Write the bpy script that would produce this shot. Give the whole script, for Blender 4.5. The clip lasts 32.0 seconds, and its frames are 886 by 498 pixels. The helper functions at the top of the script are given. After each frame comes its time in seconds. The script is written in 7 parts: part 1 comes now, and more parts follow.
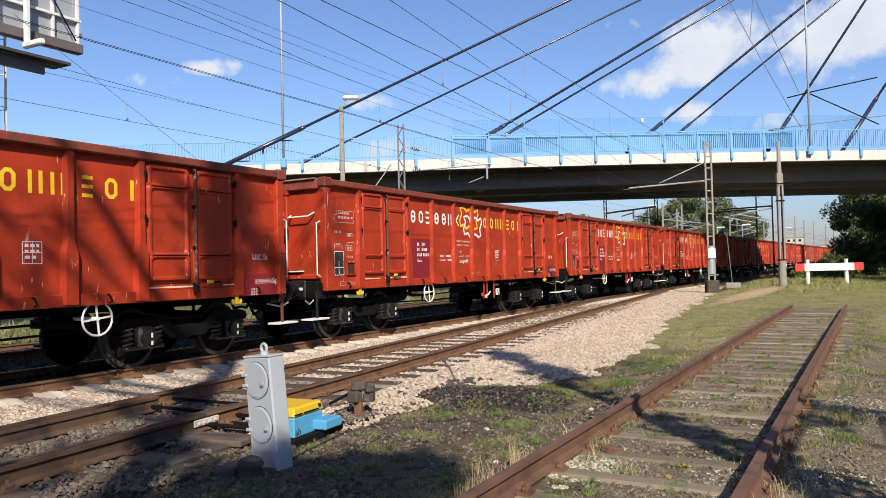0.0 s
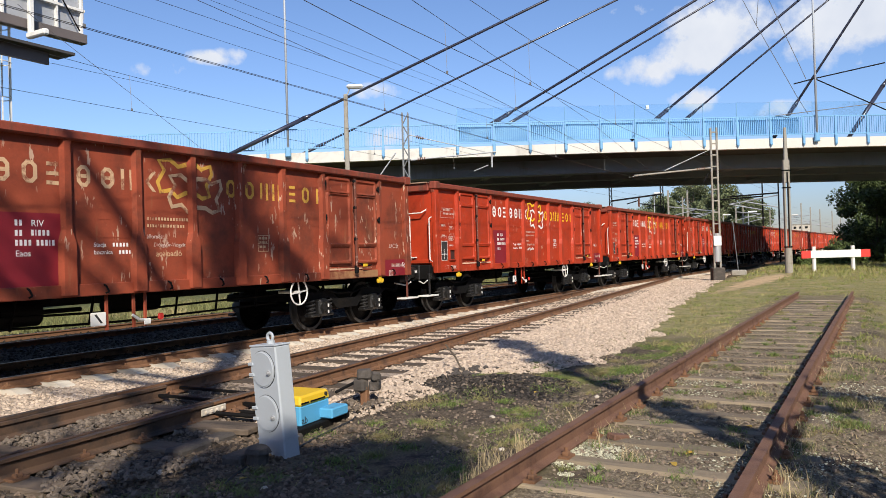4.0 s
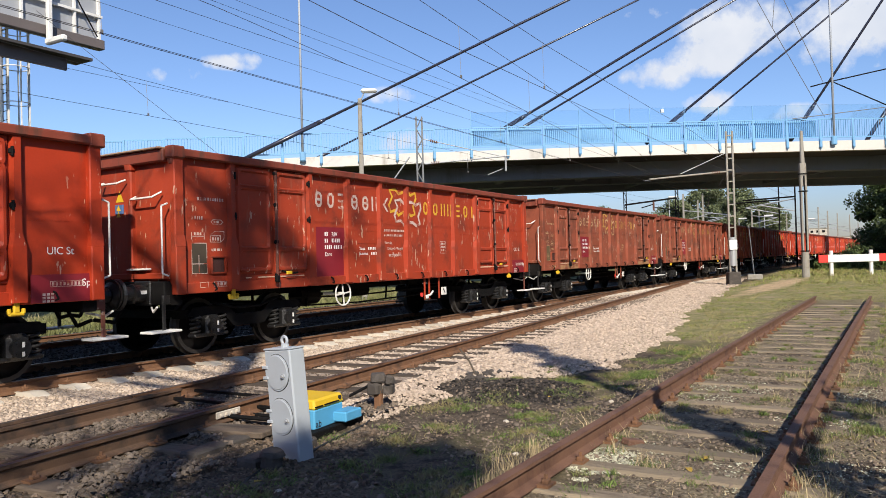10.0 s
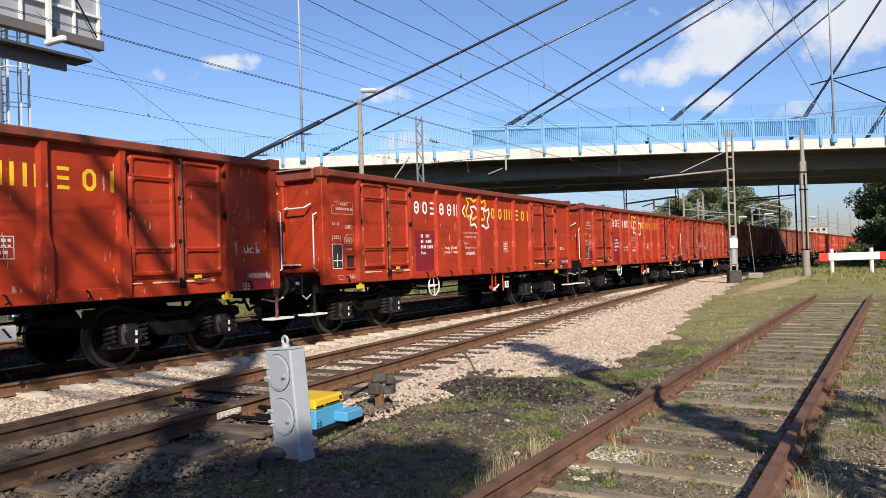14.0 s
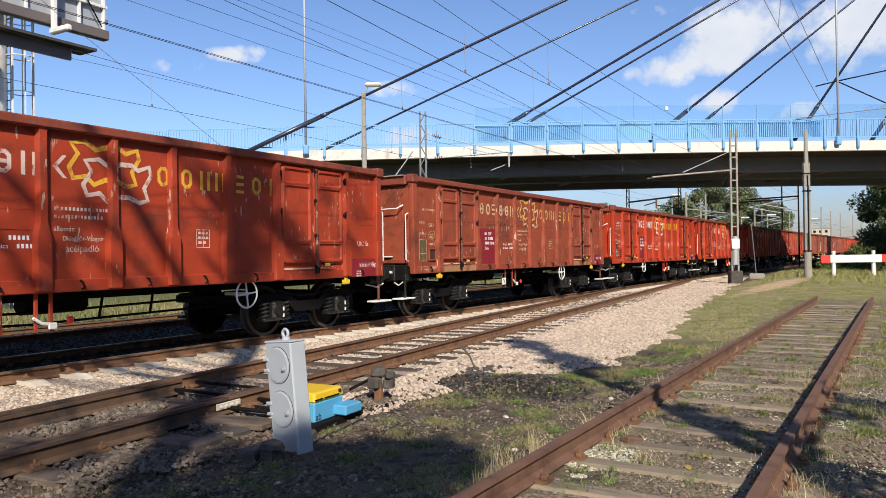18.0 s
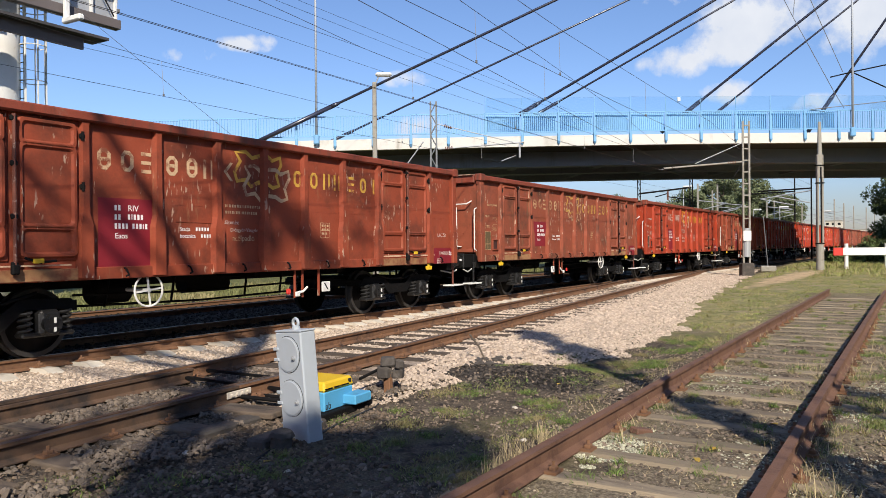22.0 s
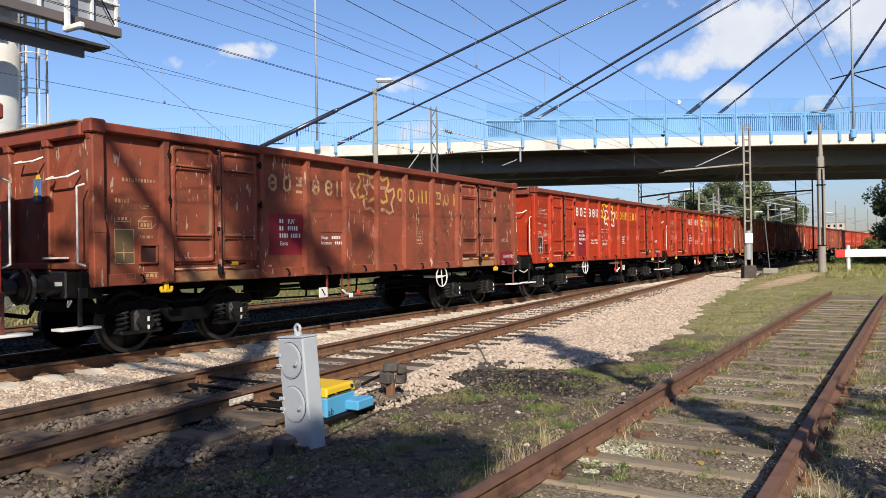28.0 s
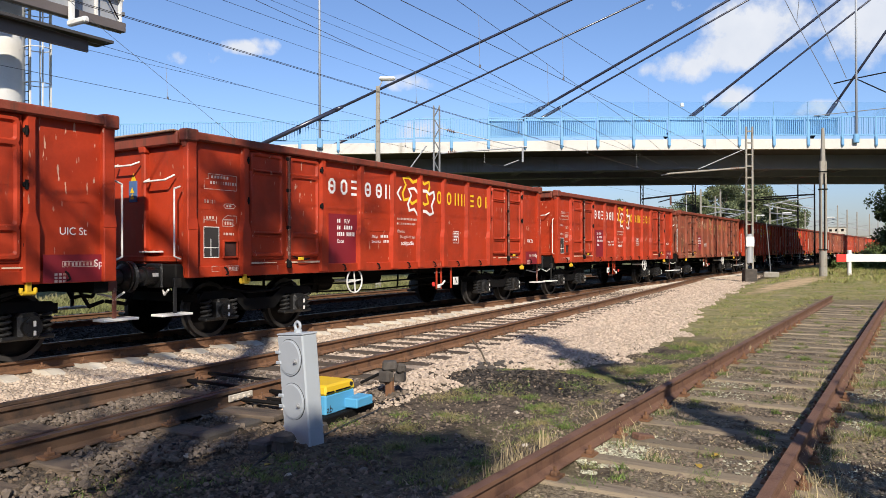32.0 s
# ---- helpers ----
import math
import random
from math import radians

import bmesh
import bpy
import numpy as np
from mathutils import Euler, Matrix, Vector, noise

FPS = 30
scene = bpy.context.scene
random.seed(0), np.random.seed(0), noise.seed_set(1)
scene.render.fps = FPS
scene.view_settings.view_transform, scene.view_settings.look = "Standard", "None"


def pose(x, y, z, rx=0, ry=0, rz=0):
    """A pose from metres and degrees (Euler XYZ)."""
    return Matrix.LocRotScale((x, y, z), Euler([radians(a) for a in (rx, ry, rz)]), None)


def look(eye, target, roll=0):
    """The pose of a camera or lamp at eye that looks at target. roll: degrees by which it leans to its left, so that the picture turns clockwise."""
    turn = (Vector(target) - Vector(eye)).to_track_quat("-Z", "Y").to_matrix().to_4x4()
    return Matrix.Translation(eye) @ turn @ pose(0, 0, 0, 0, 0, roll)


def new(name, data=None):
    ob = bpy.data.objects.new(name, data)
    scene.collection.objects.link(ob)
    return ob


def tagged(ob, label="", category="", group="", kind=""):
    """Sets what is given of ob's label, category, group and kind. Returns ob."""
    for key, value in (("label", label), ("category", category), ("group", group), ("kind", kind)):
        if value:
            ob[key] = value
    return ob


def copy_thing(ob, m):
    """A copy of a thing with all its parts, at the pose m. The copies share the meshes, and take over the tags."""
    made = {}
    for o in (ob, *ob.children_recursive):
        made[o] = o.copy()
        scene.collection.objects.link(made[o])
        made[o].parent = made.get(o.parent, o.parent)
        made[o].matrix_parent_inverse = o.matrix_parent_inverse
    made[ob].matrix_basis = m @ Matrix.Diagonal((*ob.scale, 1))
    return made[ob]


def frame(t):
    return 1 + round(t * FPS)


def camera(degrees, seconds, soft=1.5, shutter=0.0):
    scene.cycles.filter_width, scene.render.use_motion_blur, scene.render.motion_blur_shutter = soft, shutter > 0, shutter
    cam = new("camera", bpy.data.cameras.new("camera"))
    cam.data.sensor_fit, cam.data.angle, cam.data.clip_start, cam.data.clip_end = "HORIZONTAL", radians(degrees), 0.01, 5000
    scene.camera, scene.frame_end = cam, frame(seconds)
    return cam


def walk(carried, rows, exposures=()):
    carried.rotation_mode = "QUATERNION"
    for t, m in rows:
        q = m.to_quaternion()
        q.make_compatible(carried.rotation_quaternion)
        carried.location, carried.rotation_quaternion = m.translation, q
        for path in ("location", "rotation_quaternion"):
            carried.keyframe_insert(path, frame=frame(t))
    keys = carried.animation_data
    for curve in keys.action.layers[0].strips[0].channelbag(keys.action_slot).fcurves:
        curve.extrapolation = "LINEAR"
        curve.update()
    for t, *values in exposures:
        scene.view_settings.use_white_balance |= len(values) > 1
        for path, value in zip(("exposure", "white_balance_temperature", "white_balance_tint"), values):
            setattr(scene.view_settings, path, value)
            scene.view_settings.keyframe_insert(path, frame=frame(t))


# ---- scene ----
# World: x runs along the main track away from the camera, y to its left, z up; z = 0 is the top of the rails.
EYE = Vector((0.0, 0.0, 1.4415))
cam = camera(61.36, 32.0, soft=0.86)
TURNS = [  # seconds, heading, tilt, lean in degrees
    (0, 28.549, 1.419, -1.372), (0.5, 28.616, 1.292, -1.381), (1, 28.698, 1.088, -1.183), (1.5, 28.751, 0.902, -1.131), (2, 28.779, 0.768, -1.085),
    (2.5, 28.838, 0.701, -1.471), (3, 28.917, 0.661, -1.571), (3.5, 28.941, 0.559, -1.708), (5.5, 29.066, 0.628, -1.202), (6, 29.094, 0.689, -1.470),
    (6.5, 29.193, 0.716, -1.488), (7, 29.171, 0.760, -1.461), (7.5, 29.236, 0.824, -1.380), (8, 29.346, 0.882, -1.443), (8.5, 29.527, 0.939, -1.596),
    (9, 29.706, 0.963, -1.594), (9.5, 29.877, 0.937, -1.651), (10, 30.013, 0.881, -1.565), (10.5, 30.096, 0.826, -1.551), (11, 30.142, 0.798, -1.685),
    (11.5, 30.157, 0.850, -1.769), (12, 30.116, 0.913, -1.803), (12.5, 30.071, 0.924, -1.943), (13, 30.029, 0.905, -1.797), (13.5, 30.018, 0.859, -1.692),
    (14, 30.041, 0.845, -1.766), (14.5, 30.091, 0.835, -1.749), (16.5, 30.105, 0.700, -1.080), (17, 30.082, 0.622, -0.885), (17.5, 30.122, 0.561, -0.807),
    (18, 30.171, 0.504, -0.797), (18.5, 30.243, 0.424, -0.777), (19, 30.364, 0.347, -0.728), (19.5, 30.513, 0.237, -0.767), (20, 30.633, 0.120, -0.701),
    (20.5, 30.743, 0.054, -0.430), (21, 30.841, -0.046, -0.377), (21.5, 30.902, -0.141, -0.410), (22, 30.947, -0.212, -0.497), (22.5, 30.973, -0.257, -0.601),
    (23, 31.033, -0.238, -0.610), (23.5, 31.082, -0.255, -0.592), (24, 31.182, -0.210, -0.594), (24.5, 31.254, -0.169, -0.436), (25, 31.307, -0.176, -0.501),
    (25.5, 31.332, -0.246, -0.654), (27.5, 31.196, 0.069, -0.883), (28, 31.052, 0.163, -0.936), (28.5, 30.879, 0.196, -0.796), (29, 30.781, 0.193, -0.587),
    (29.5, 30.718, 0.151, -0.590), (30, 30.771, 0.082, -0.489), (30.5, 30.866, 0.025, -0.483), (31, 30.949, 0.023, -0.431), (31.5, 31.036, 0.059, -0.439),
    (32, 31.133, 0.102, -0.157),
]


def aim(yaw, pitch, lean):
    a, b = radians(yaw), radians(pitch)
    way = Vector((math.cos(a) * math.cos(b), math.sin(a) * math.cos(b), math.sin(b)))
    return look(EYE, EYE + way, lean)


walk(cam, [(t, aim(y, p, r)) for t, y, p, r in TURNS], exposures=[(0.0, 0.25), (32.0, 0.25)])

# ---- light ----
TO_SUN = Vector((-1.24, -1.0, 1.07)).normalized()
sun = new("sun", bpy.data.lights.new("sun", "SUN"))
sun.data.energy, sun.data.angle, sun.data.color = 5.0, radians(0.53), (1.0, 0.925, 0.8)
sun.matrix_basis = look((0, 0, 60), Vector((0, 0, 60)) - TO_SUN)


def make_world():
    w = bpy.data.worlds.new("sky")
    scene.world = w
    w.use_nodes = True
    nt = w.node_tree
    nt.nodes.clear()
    n, l = nt.nodes.new, nt.links.new
    sky = n("ShaderNodeTexSky")
    sky.sky_type, sky.sun_disc = "NISHITA", False
    sky.sun_elevation = math.asin(TO_SUN.z)
    sky.sun_rotation = math.atan2(TO_SUN.x, TO_SUN.y)
    sky.air_density, sky.dust_density, sky.ozone_density, sky.altitude = 1.0, 0.35, 2.2, 200
    coord = n("ShaderNodeTexCoord")
    # cumulus: a few soft heaps at fixed bearings, broken up by noise
    total = None
    for yaw, alt, wide, high, amount in CLOUDS:
        a, b = radians(yaw), radians(alt)
        c = Vector((math.cos(a) * math.cos(b), math.sin(a) * math.cos(b), math.sin(b)))
        side = Vector((math.sin(a), -math.cos(a), 0))
        up = side.cross(c)
        d1, d2 = n("ShaderNodeVectorMath"), n("ShaderNodeVectorMath")
        d0 = n("ShaderNodeVectorMath")
        for d, v in ((d1, side / radians(wide)), (d2, up / radians(high)), (d0, c)):
            d.operation = "DOT_PRODUCT"
            l(coord.outputs["Generated"], d.inputs[0])
            d.inputs[1].default_value = v
        q1, q2, s, f, g = (n("ShaderNodeMath") for _ in range(5))
        for q, d in ((q1, d1), (q2, d2)):
            q.operation = "MULTIPLY"
            l(d.outputs["Value"], q.inputs[0]), l(d.outputs["Value"], q.inputs[1])
        l(q1.outputs[0], s.inputs[0]), l(q2.outputs[0], s.inputs[1])
        f.operation = "MULTIPLY_ADD"
        l(s.outputs[0], f.inputs[0])
        f.inputs[1].default_value, f.inputs[2].default_value = -amount, amount
        front = n("ShaderNodeMath")
        front.operation = "GREATER_THAN"
        l(d0.outputs["Value"], front.inputs[0])
        front.inputs[1].default_value = 0.2
        g.operation = "MULTIPLY"
        mx = n("ShaderNodeMath")
        mx.operation = "MAXIMUM"
        l(f.outputs[0], mx.inputs[0])
        mx.inputs[1].default_value = 0.0
        l(mx.outputs[0], g.inputs[0]), l(front.outputs[0], g.inputs[1])
        if total is None:
            total = g
        else:
            m = n("ShaderNodeMath")
            m.operation = "MAXIMUM"
            l(total.outputs[0], m.inputs[0]), l(g.outputs[0], m.inputs[1])
            total = m
    noi = n("ShaderNodeTexNoise")
    noi.inputs["Scale"].default_value, noi.inputs["Detail"].default_value, noi.inputs["Roughness"].default_value = 15, 9, 0.6
    l(coord.outputs["Generated"], noi.inputs["Vector"])
    prod = n("ShaderNodeMath")
    prod.operation = "MULTIPLY_ADD"
    l(noi.outputs["Fac"], prod.inputs[0])
    prod.inputs[1].default_value, prod.inputs[2].default_value = 4.4, -2.55
    add = n("ShaderNodeMath")
    l(total.outputs[0], add.inputs[0]), l(prod.outputs[0], add.inputs[1])
    gate = n("ShaderNodeMath")
    gate.operation = "MULTIPLY"
    soft = n("ShaderNodeMapRange")
    soft.inputs["From Max"].default_value = 0.35
    l(total.outputs[0], soft.inputs["Value"])
    l(add.outputs[0], gate.inputs[0]), l(soft.outputs["Result"], gate.inputs[1])
    ramp = n("ShaderNodeValToRGB")
    ramp.color_ramp.elements[0].position, ramp.color_ramp.elements[1].position = 0.0, 0.85
    l(gate.outputs[0], ramp.inputs[0])
    noi2 = n("ShaderNodeTexNoise")
    noi2.inputs["Scale"].default_value, noi2.inputs["Detail"].default_value = 16, 6
    l(coord.outputs["Generated"], noi2.inputs["Vector"])
    tone = n("ShaderNodeMix")
    tone.data_type = "RGBA"
    tone.inputs["A"].default_value, tone.inputs["B"].default_value = (5.6, 6.2, 7.4, 1), (8.6, 8.7, 9.0, 1)
    l(noi2.outputs["Fac"], tone.inputs["Factor"])
    mix = n("ShaderNodeMix")
    mix.data_type = "RGBA"
    tint = n("ShaderNodeMix")
    tint.data_type, tint.blend_type = "RGBA", "MULTIPLY"
    tint.inputs["Factor"].default_value = 1.0
    # the air is greyer towards the horizon
    up = n("ShaderNodeSeparateXYZ")
    l(coord.outputs["Generated"], up.inputs[0])
    rise = n("ShaderNodeMapRange")
    rise.inputs["From Max"].default_value = 0.15
    l(up.outputs[2], rise.inputs["Value"])
    air = n("ShaderNodeMix")
    air.data_type = "RGBA"
    air.inputs["A"].default_value, air.inputs["B"].default_value = (0.5, 0.47, 0.57, 1), SKY_TINT
    l(rise.outputs["Result"], air.inputs["Factor"])
    l(air.outputs["Result"], tint.inputs["B"])
    l(sky.outputs[0], tint.inputs["A"])
    l(ramp.outputs["Color"], mix.inputs["Factor"])
    l(tint.outputs["Result"], mix.inputs["A"]), l(tone.outputs["Result"], mix.inputs["B"])
    bg, out = n("ShaderNodeBackground"), n("ShaderNodeOutputWorld")
    bg.inputs["Strength"].default_value = 0.094
    l(mix.outputs["Result"], bg.inputs["Color"])
    l(bg.outputs[0], out.inputs[0])


SKY_TINT = (0.99, 1.085, 1.32, 1)
# heading, height, half width, half height in degrees, amount
CLOUDS = [(45.6, 14.75, 2.9, 0.66, 0.8), (44.4, 15.05, 1.5, 0.65, 0.85), (48.8, 13.9, 1.5, 0.8, 0.45), (50.6, 13.7, 0.9, 0.6, 0.5), (33.8, 12.6, 2.2, 0.8, 0.75), (33.0, 9.1, 2.6, 1.2, 0.8),
          (13.4, 12.9, 3.2, 1.5, 1.25), (10.4, 13.8, 3.4, 1.7, 1.25), (7.5, 15.6, 5.0, 2.8, 1.2), (10.1, 10.7, 2.2, 1.25, 1.25), (0.5, 15.0, 6.5, 4.2, 1.2),
          (5.0, 9.5, 3.5, 0.8, 0.9), (14.3, 17.4, 2.4, 0.9, 0.75),
          (-30, 25, 16, 7, 0.9), (150, 28, 16, 6, 0.9)]
make_world()

# ---- materials ----
def shade(name, base, rough=0.7, metal=0.0, vary=0.25, scale=3.0, bump=0.15, grain=60.0, second=None, second_at=(0.55, 0.7), second_scale=1.5,
          island=0.0, each=0.0, stretch=(1, 1, 1), spec=0.4, streak=None, chips=None, dent=0.0):
    """A procedural surface: base colour with broad and fine variation, worn or stained patches of a second colour, fine relief."""
    m = bpy.data.materials.new(name)
    m.use_nodes = True
    nt = m.node_tree
    n, l = nt.nodes.new, nt.links.new
    b = nt.nodes["Principled BSDF"]
    b.inputs["Metallic"].default_value, b.inputs["Specular IOR Level"].default_value = metal, spec
    geo = n("ShaderNodeTexCoord")
    mapn = n("ShaderNodeMapping")
    mapn.inputs["Scale"].default_value = stretch
    l(geo.outputs["Object"], mapn.inputs["Vector"])
    info = n("ShaderNodeObjectInfo")
    shift = n("ShaderNodeVectorMath")
    shift.operation = "MULTIPLY_ADD"
    l(info.outputs["Random"], shift.inputs[0])
    shift.inputs[1].default_value = (37.0, 53.0, 19.0)
    l(mapn.outputs[0], shift.inputs[2])

    def noise_at(sc, detail=5, rough_=0.6):
        t = n("ShaderNodeTexNoise")
        t.inputs["Scale"].default_value, t.inputs["Detail"].default_value, t.inputs["Roughness"].default_value = sc, detail, rough_
        l(shift.outputs[0], t.inputs["Vector"])
        return t.outputs["Fac"]

    broad, fine = noise_at(scale), noise_at(grain, 3)
    hsv = n("ShaderNodeHueSaturation")
    hsv.inputs["Color"].default_value = (*base, 1)
    val = n("ShaderNodeMath")
    val.operation = "MULTIPLY_ADD"
    l(broad, val.inputs[0])
    val.inputs[1].default_value, val.inputs[2].default_value = vary * 2, 1 - vary
    val2 = n("ShaderNodeMath")
    val2.operation = "MULTIPLY_ADD"
    l(fine, val2.inputs[0])
    val2.inputs[1].default_value = vary
    l(val.outputs[0], val2.inputs[2])
    last = val2.outputs[0]
    for amount, node, sock in ((island, "ShaderNodeNewGeometry", "Random Per Island"), (each, "ShaderNodeObjectInfo", "Random")):
        if amount:
            r = n(node)
            v = n("ShaderNodeMath")
            v.operation = "MULTIPLY_ADD"
            l(r.outputs[sock], v.inputs[0])
            v.inputs[1].default_value = amount * 2
            v.inputs[2].default_value = 1 - amount - vary * 0.5
            w = n("ShaderNodeMath")
            w.operation = "MULTIPLY"
            l(last, w.inputs[0]), l(v.outputs[0], w.inputs[1])
            last = w.outputs[0]
    l(last, hsv.inputs["Value"])
    colour = hsv.outputs["Color"]

    def layer(colour, rgb, fac):
        x = n("ShaderNodeMix")
        x.data_type = "RGBA"
        l(fac, x.inputs["Factor"]), l(colour, x.inputs["A"])
        x.inputs["B"].default_value = (*rgb, 1)
        return x.outputs["Result"]

    rough_out = None
    if second:
        r = n("ShaderNodeMapRange")
        r.inputs["From Min"].default_value, r.inputs["From Max"].default_value = second_at
        l(noise_at(second_scale, 9, 0.68), r.inputs["Value"])
        colour = layer(colour, second, r.outputs["Result"])
    if streak:
        rgb, lo, hi, sc = streak
        mp = n("ShaderNodeMapping")
        mp.inputs["Scale"].default_value = (sc, sc, sc * 0.16)
        l(shift.outputs[0], mp.inputs["Vector"])
        t = n("ShaderNodeTexNoise")
        t.inputs["Scale"].default_value, t.inputs["Detail"].default_value, t.inputs["Roughness"].default_value = 1.0, 8, 0.7
        l(mp.outputs[0], t.inputs["Vector"])
        r = n("ShaderNodeMapRange")
        r.inputs["From Min"].default_value, r.inputs["From Max"].default_value = lo, hi
        l(t.outputs["Fac"], r.inputs["Value"])
        colour = layer(colour, rgb, r.outputs["Result"])
    if chips:
        rgb, lo, sc = chips
        mp = n("ShaderNodeMapping")
        mp.inputs["Scale"].default_value = (sc, sc, sc * 0.24)
        l(shift.outputs[0], mp.inputs["Vector"])
        t = n("ShaderNodeTexNoise")
        t.inputs["Scale"].default_value, t.inputs["Detail"].default_value, t.inputs["Roughness"].default_value = 1.0, 3, 0.5
        l(mp.outputs[0], t.inputs["Vector"])
        r = n("ShaderNodeMapRange")
        r.inputs["From Min"].default_value, r.inputs["From Max"].default_value = lo, lo + 0.03
        l(t.outputs["Fac"], r.inputs["Value"])
        where = n("ShaderNodeMapRange")
        where.inputs["From Min"].default_value, where.inputs["From Max"].default_value = 0.5, 0.58
        l(noise_at(1.15, 3, 0.5), where.inputs["Value"])
        both = n("ShaderNodeMath")
        both.operation = "MULTIPLY"
        l(r.outputs["Result"], both.inputs[0]), l(where.outputs["Result"], both.inputs[1])
        colour = layer(colour, rgb, both.outputs[0])
    l(colour, b.inputs["Base Color"])
    rr = n("ShaderNodeMath")
    rr.operation = "MULTIPLY_ADD"
    l(broad, rr.inputs[0])
    rr.inputs[1].default_value, rr.inputs[2].default_value = 0.3, rough - 0.15
    l(rr.outputs[0], b.inputs["Roughness"])
    if bump:
        bp = n("ShaderNodeBump")
        bp.inputs["Strength"].default_value, bp.inputs["Distance"].default_value = bump, 0.02
        l(fine, bp.inputs["Height"])
        l(bp.outputs[0], b.inputs["Normal"])
        if dent:
            wave = n("ShaderNodeBump")
            wave.inputs["Strength"].default_value, wave.inputs["Distance"].default_value = dent, 0.06
            l(noise_at(1.7, 2, 0.45), wave.inputs["Height"])
            l(wave.outputs[0], bp.inputs["Normal"])
    return m


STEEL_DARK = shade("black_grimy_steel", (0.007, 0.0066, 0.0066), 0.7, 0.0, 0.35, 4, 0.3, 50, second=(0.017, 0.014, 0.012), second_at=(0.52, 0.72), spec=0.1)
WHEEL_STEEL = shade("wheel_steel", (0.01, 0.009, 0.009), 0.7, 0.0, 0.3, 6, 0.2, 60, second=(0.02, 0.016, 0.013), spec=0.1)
TREAD = shade("worn_wheel_rim", (0.05, 0.045, 0.042), 0.5, 0.3, 0.2, 8, 0.1)
RAIL_RUST = shade("rusty_rail_side", (0.165, 0.082, 0.042), 0.85, 0.0, 0.35, 5, 0.4, 90, second=(0.07, 0.042, 0.03), second_at=(0.5, 0.68), second_scale=3)
RAIL_TOP = shade("worn_rail_head", (0.15, 0.12, 0.1), 0.5, 0.5, 0.25, 5, 0.1, second=(0.1, 0.062, 0.042), second_at=(0.5, 0.62))
RAIL_OILY = shade("oily_dark_rail_side", (0.1, 0.057, 0.034), 0.75, 0.0, 0.4, 4, 0.4, 90, second=(0.04, 0.029, 0.023), second_at=(0.46, 0.62), second_scale=2.2)
RAIL_OILY_TOP = shade("grimy_rail_head", (0.075, 0.058, 0.047), 0.6, 0.2, 0.35, 4, 0.15, second=(0.035, 0.028, 0.024), second_at=(0.48, 0.62), second_scale=2.2)
RAIL_OLD = shade("brown_rusty_rail", (0.15, 0.078, 0.05), 0.8, 0.1, 0.3, 5, 0.35, 90, second=(0.1, 0.05, 0.035), second_at=(0.52, 0.66), second_scale=3)
CONCRETE = shade("pale_concrete", (0.6, 0.53, 0.44), 0.9, 0, 0.2, 2, 0.3, 50, second=(0.33, 0.28, 0.23), second_at=(0.5, 0.72), each=0.1)
OLD_CONCRETE = shade("weathered_concrete_mast", (0.27, 0.248, 0.21), 0.9, 0, 0.25, 2, 0.35, 40, second=(0.19, 0.16, 0.12), second_at=(0.5, 0.7), second_scale=2)
FASCIA = shade("bridge_edge_concrete", (0.57, 0.54, 0.49), 0.9, 0, 0.12, 0.5, 0.1, 20, second=(0.42, 0.39, 0.34), second_at=(0.56, 0.75), second_scale=0.6, streak=((0.3, 0.27, 0.22), 0.6, 0.8, 1.4))
GIRDER = shade("grey_blue_girder_paint", (0.185, 0.2, 0.235), 0.6, 0, 0.12, 0.6, 0.05, 20, streak=((0.12, 0.12, 0.12), 0.58, 0.8, 1.0))
# dark base carries the shade under the deck in the slab's colour
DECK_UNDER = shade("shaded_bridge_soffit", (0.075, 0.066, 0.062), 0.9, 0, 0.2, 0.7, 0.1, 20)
BLUE_PAINT = shade("light_blue_railing_paint", (0.17, 0.37, 0.59), 0.55, 0, 0.1, 2, 0.05, each=0.06)
CABLE_DARK = shade("dark_stay_cable", (0.026, 0.026, 0.045), 0.3, 0.0, 0.0, 3, 0, spec=1.0)
WIRE = shade("overhead_wire", (0.17, 0.165, 0.16), 0.55, 0.2, 0.2, 3, 0)
CABLE_DARK.node_tree.links.remove(CABLE_DARK.node_tree.nodes["Principled BSDF"].inputs["Roughness"].links[0])
CABLE_DARK.node_tree.nodes["Principled BSDF"].inputs["Roughness"].default_value = 0.33
MAST_GREY = shade("dull_grey_mast_paint", (0.15, 0.155, 0.16), 0.7, 0.1, 0.2, 3, 0.1)
GALV = shade("galvanised_steel", (0.36, 0.365, 0.37), 0.55, 0.3, 0.15, 3, 0.1, second=(0.3, 0.29, 0.28))
WOOD_SLEEPER = shade("grey_weathered_sleeper_wood", (0.27, 0.21, 0.14), 0.95, 0, 0.35, 4, 0.6, 40, second=(0.16, 0.122, 0.088), second_at=(0.48, 0.62), second_scale=2, each=0.25, stretch=(3, 0.5, 3))
WHITE_PAINT = shade("white_paint", (0.7, 0.68, 0.64), 0.6, 0, 0.1, 3, 0.08, second=(0.55, 0.5, 0.44), second_at=(0.58, 0.75))
GREY_PAINT = shade("light_grey_cabinet_paint", (0.37, 0.395, 0.42), 0.5, 0, 0.1, 3, 0.06, 90, second=(0.3, 0.32, 0.34), second_at=(0.6, 0.75), second_scale=2.4, streak=((0.36, 0.36, 0.36), 0.62, 0.8, 7))
RED_SIGN = shade("red_barrier_paint", (0.6, 0.04, 0.03), 0.6, 0, 0.1, 3, 0.05)
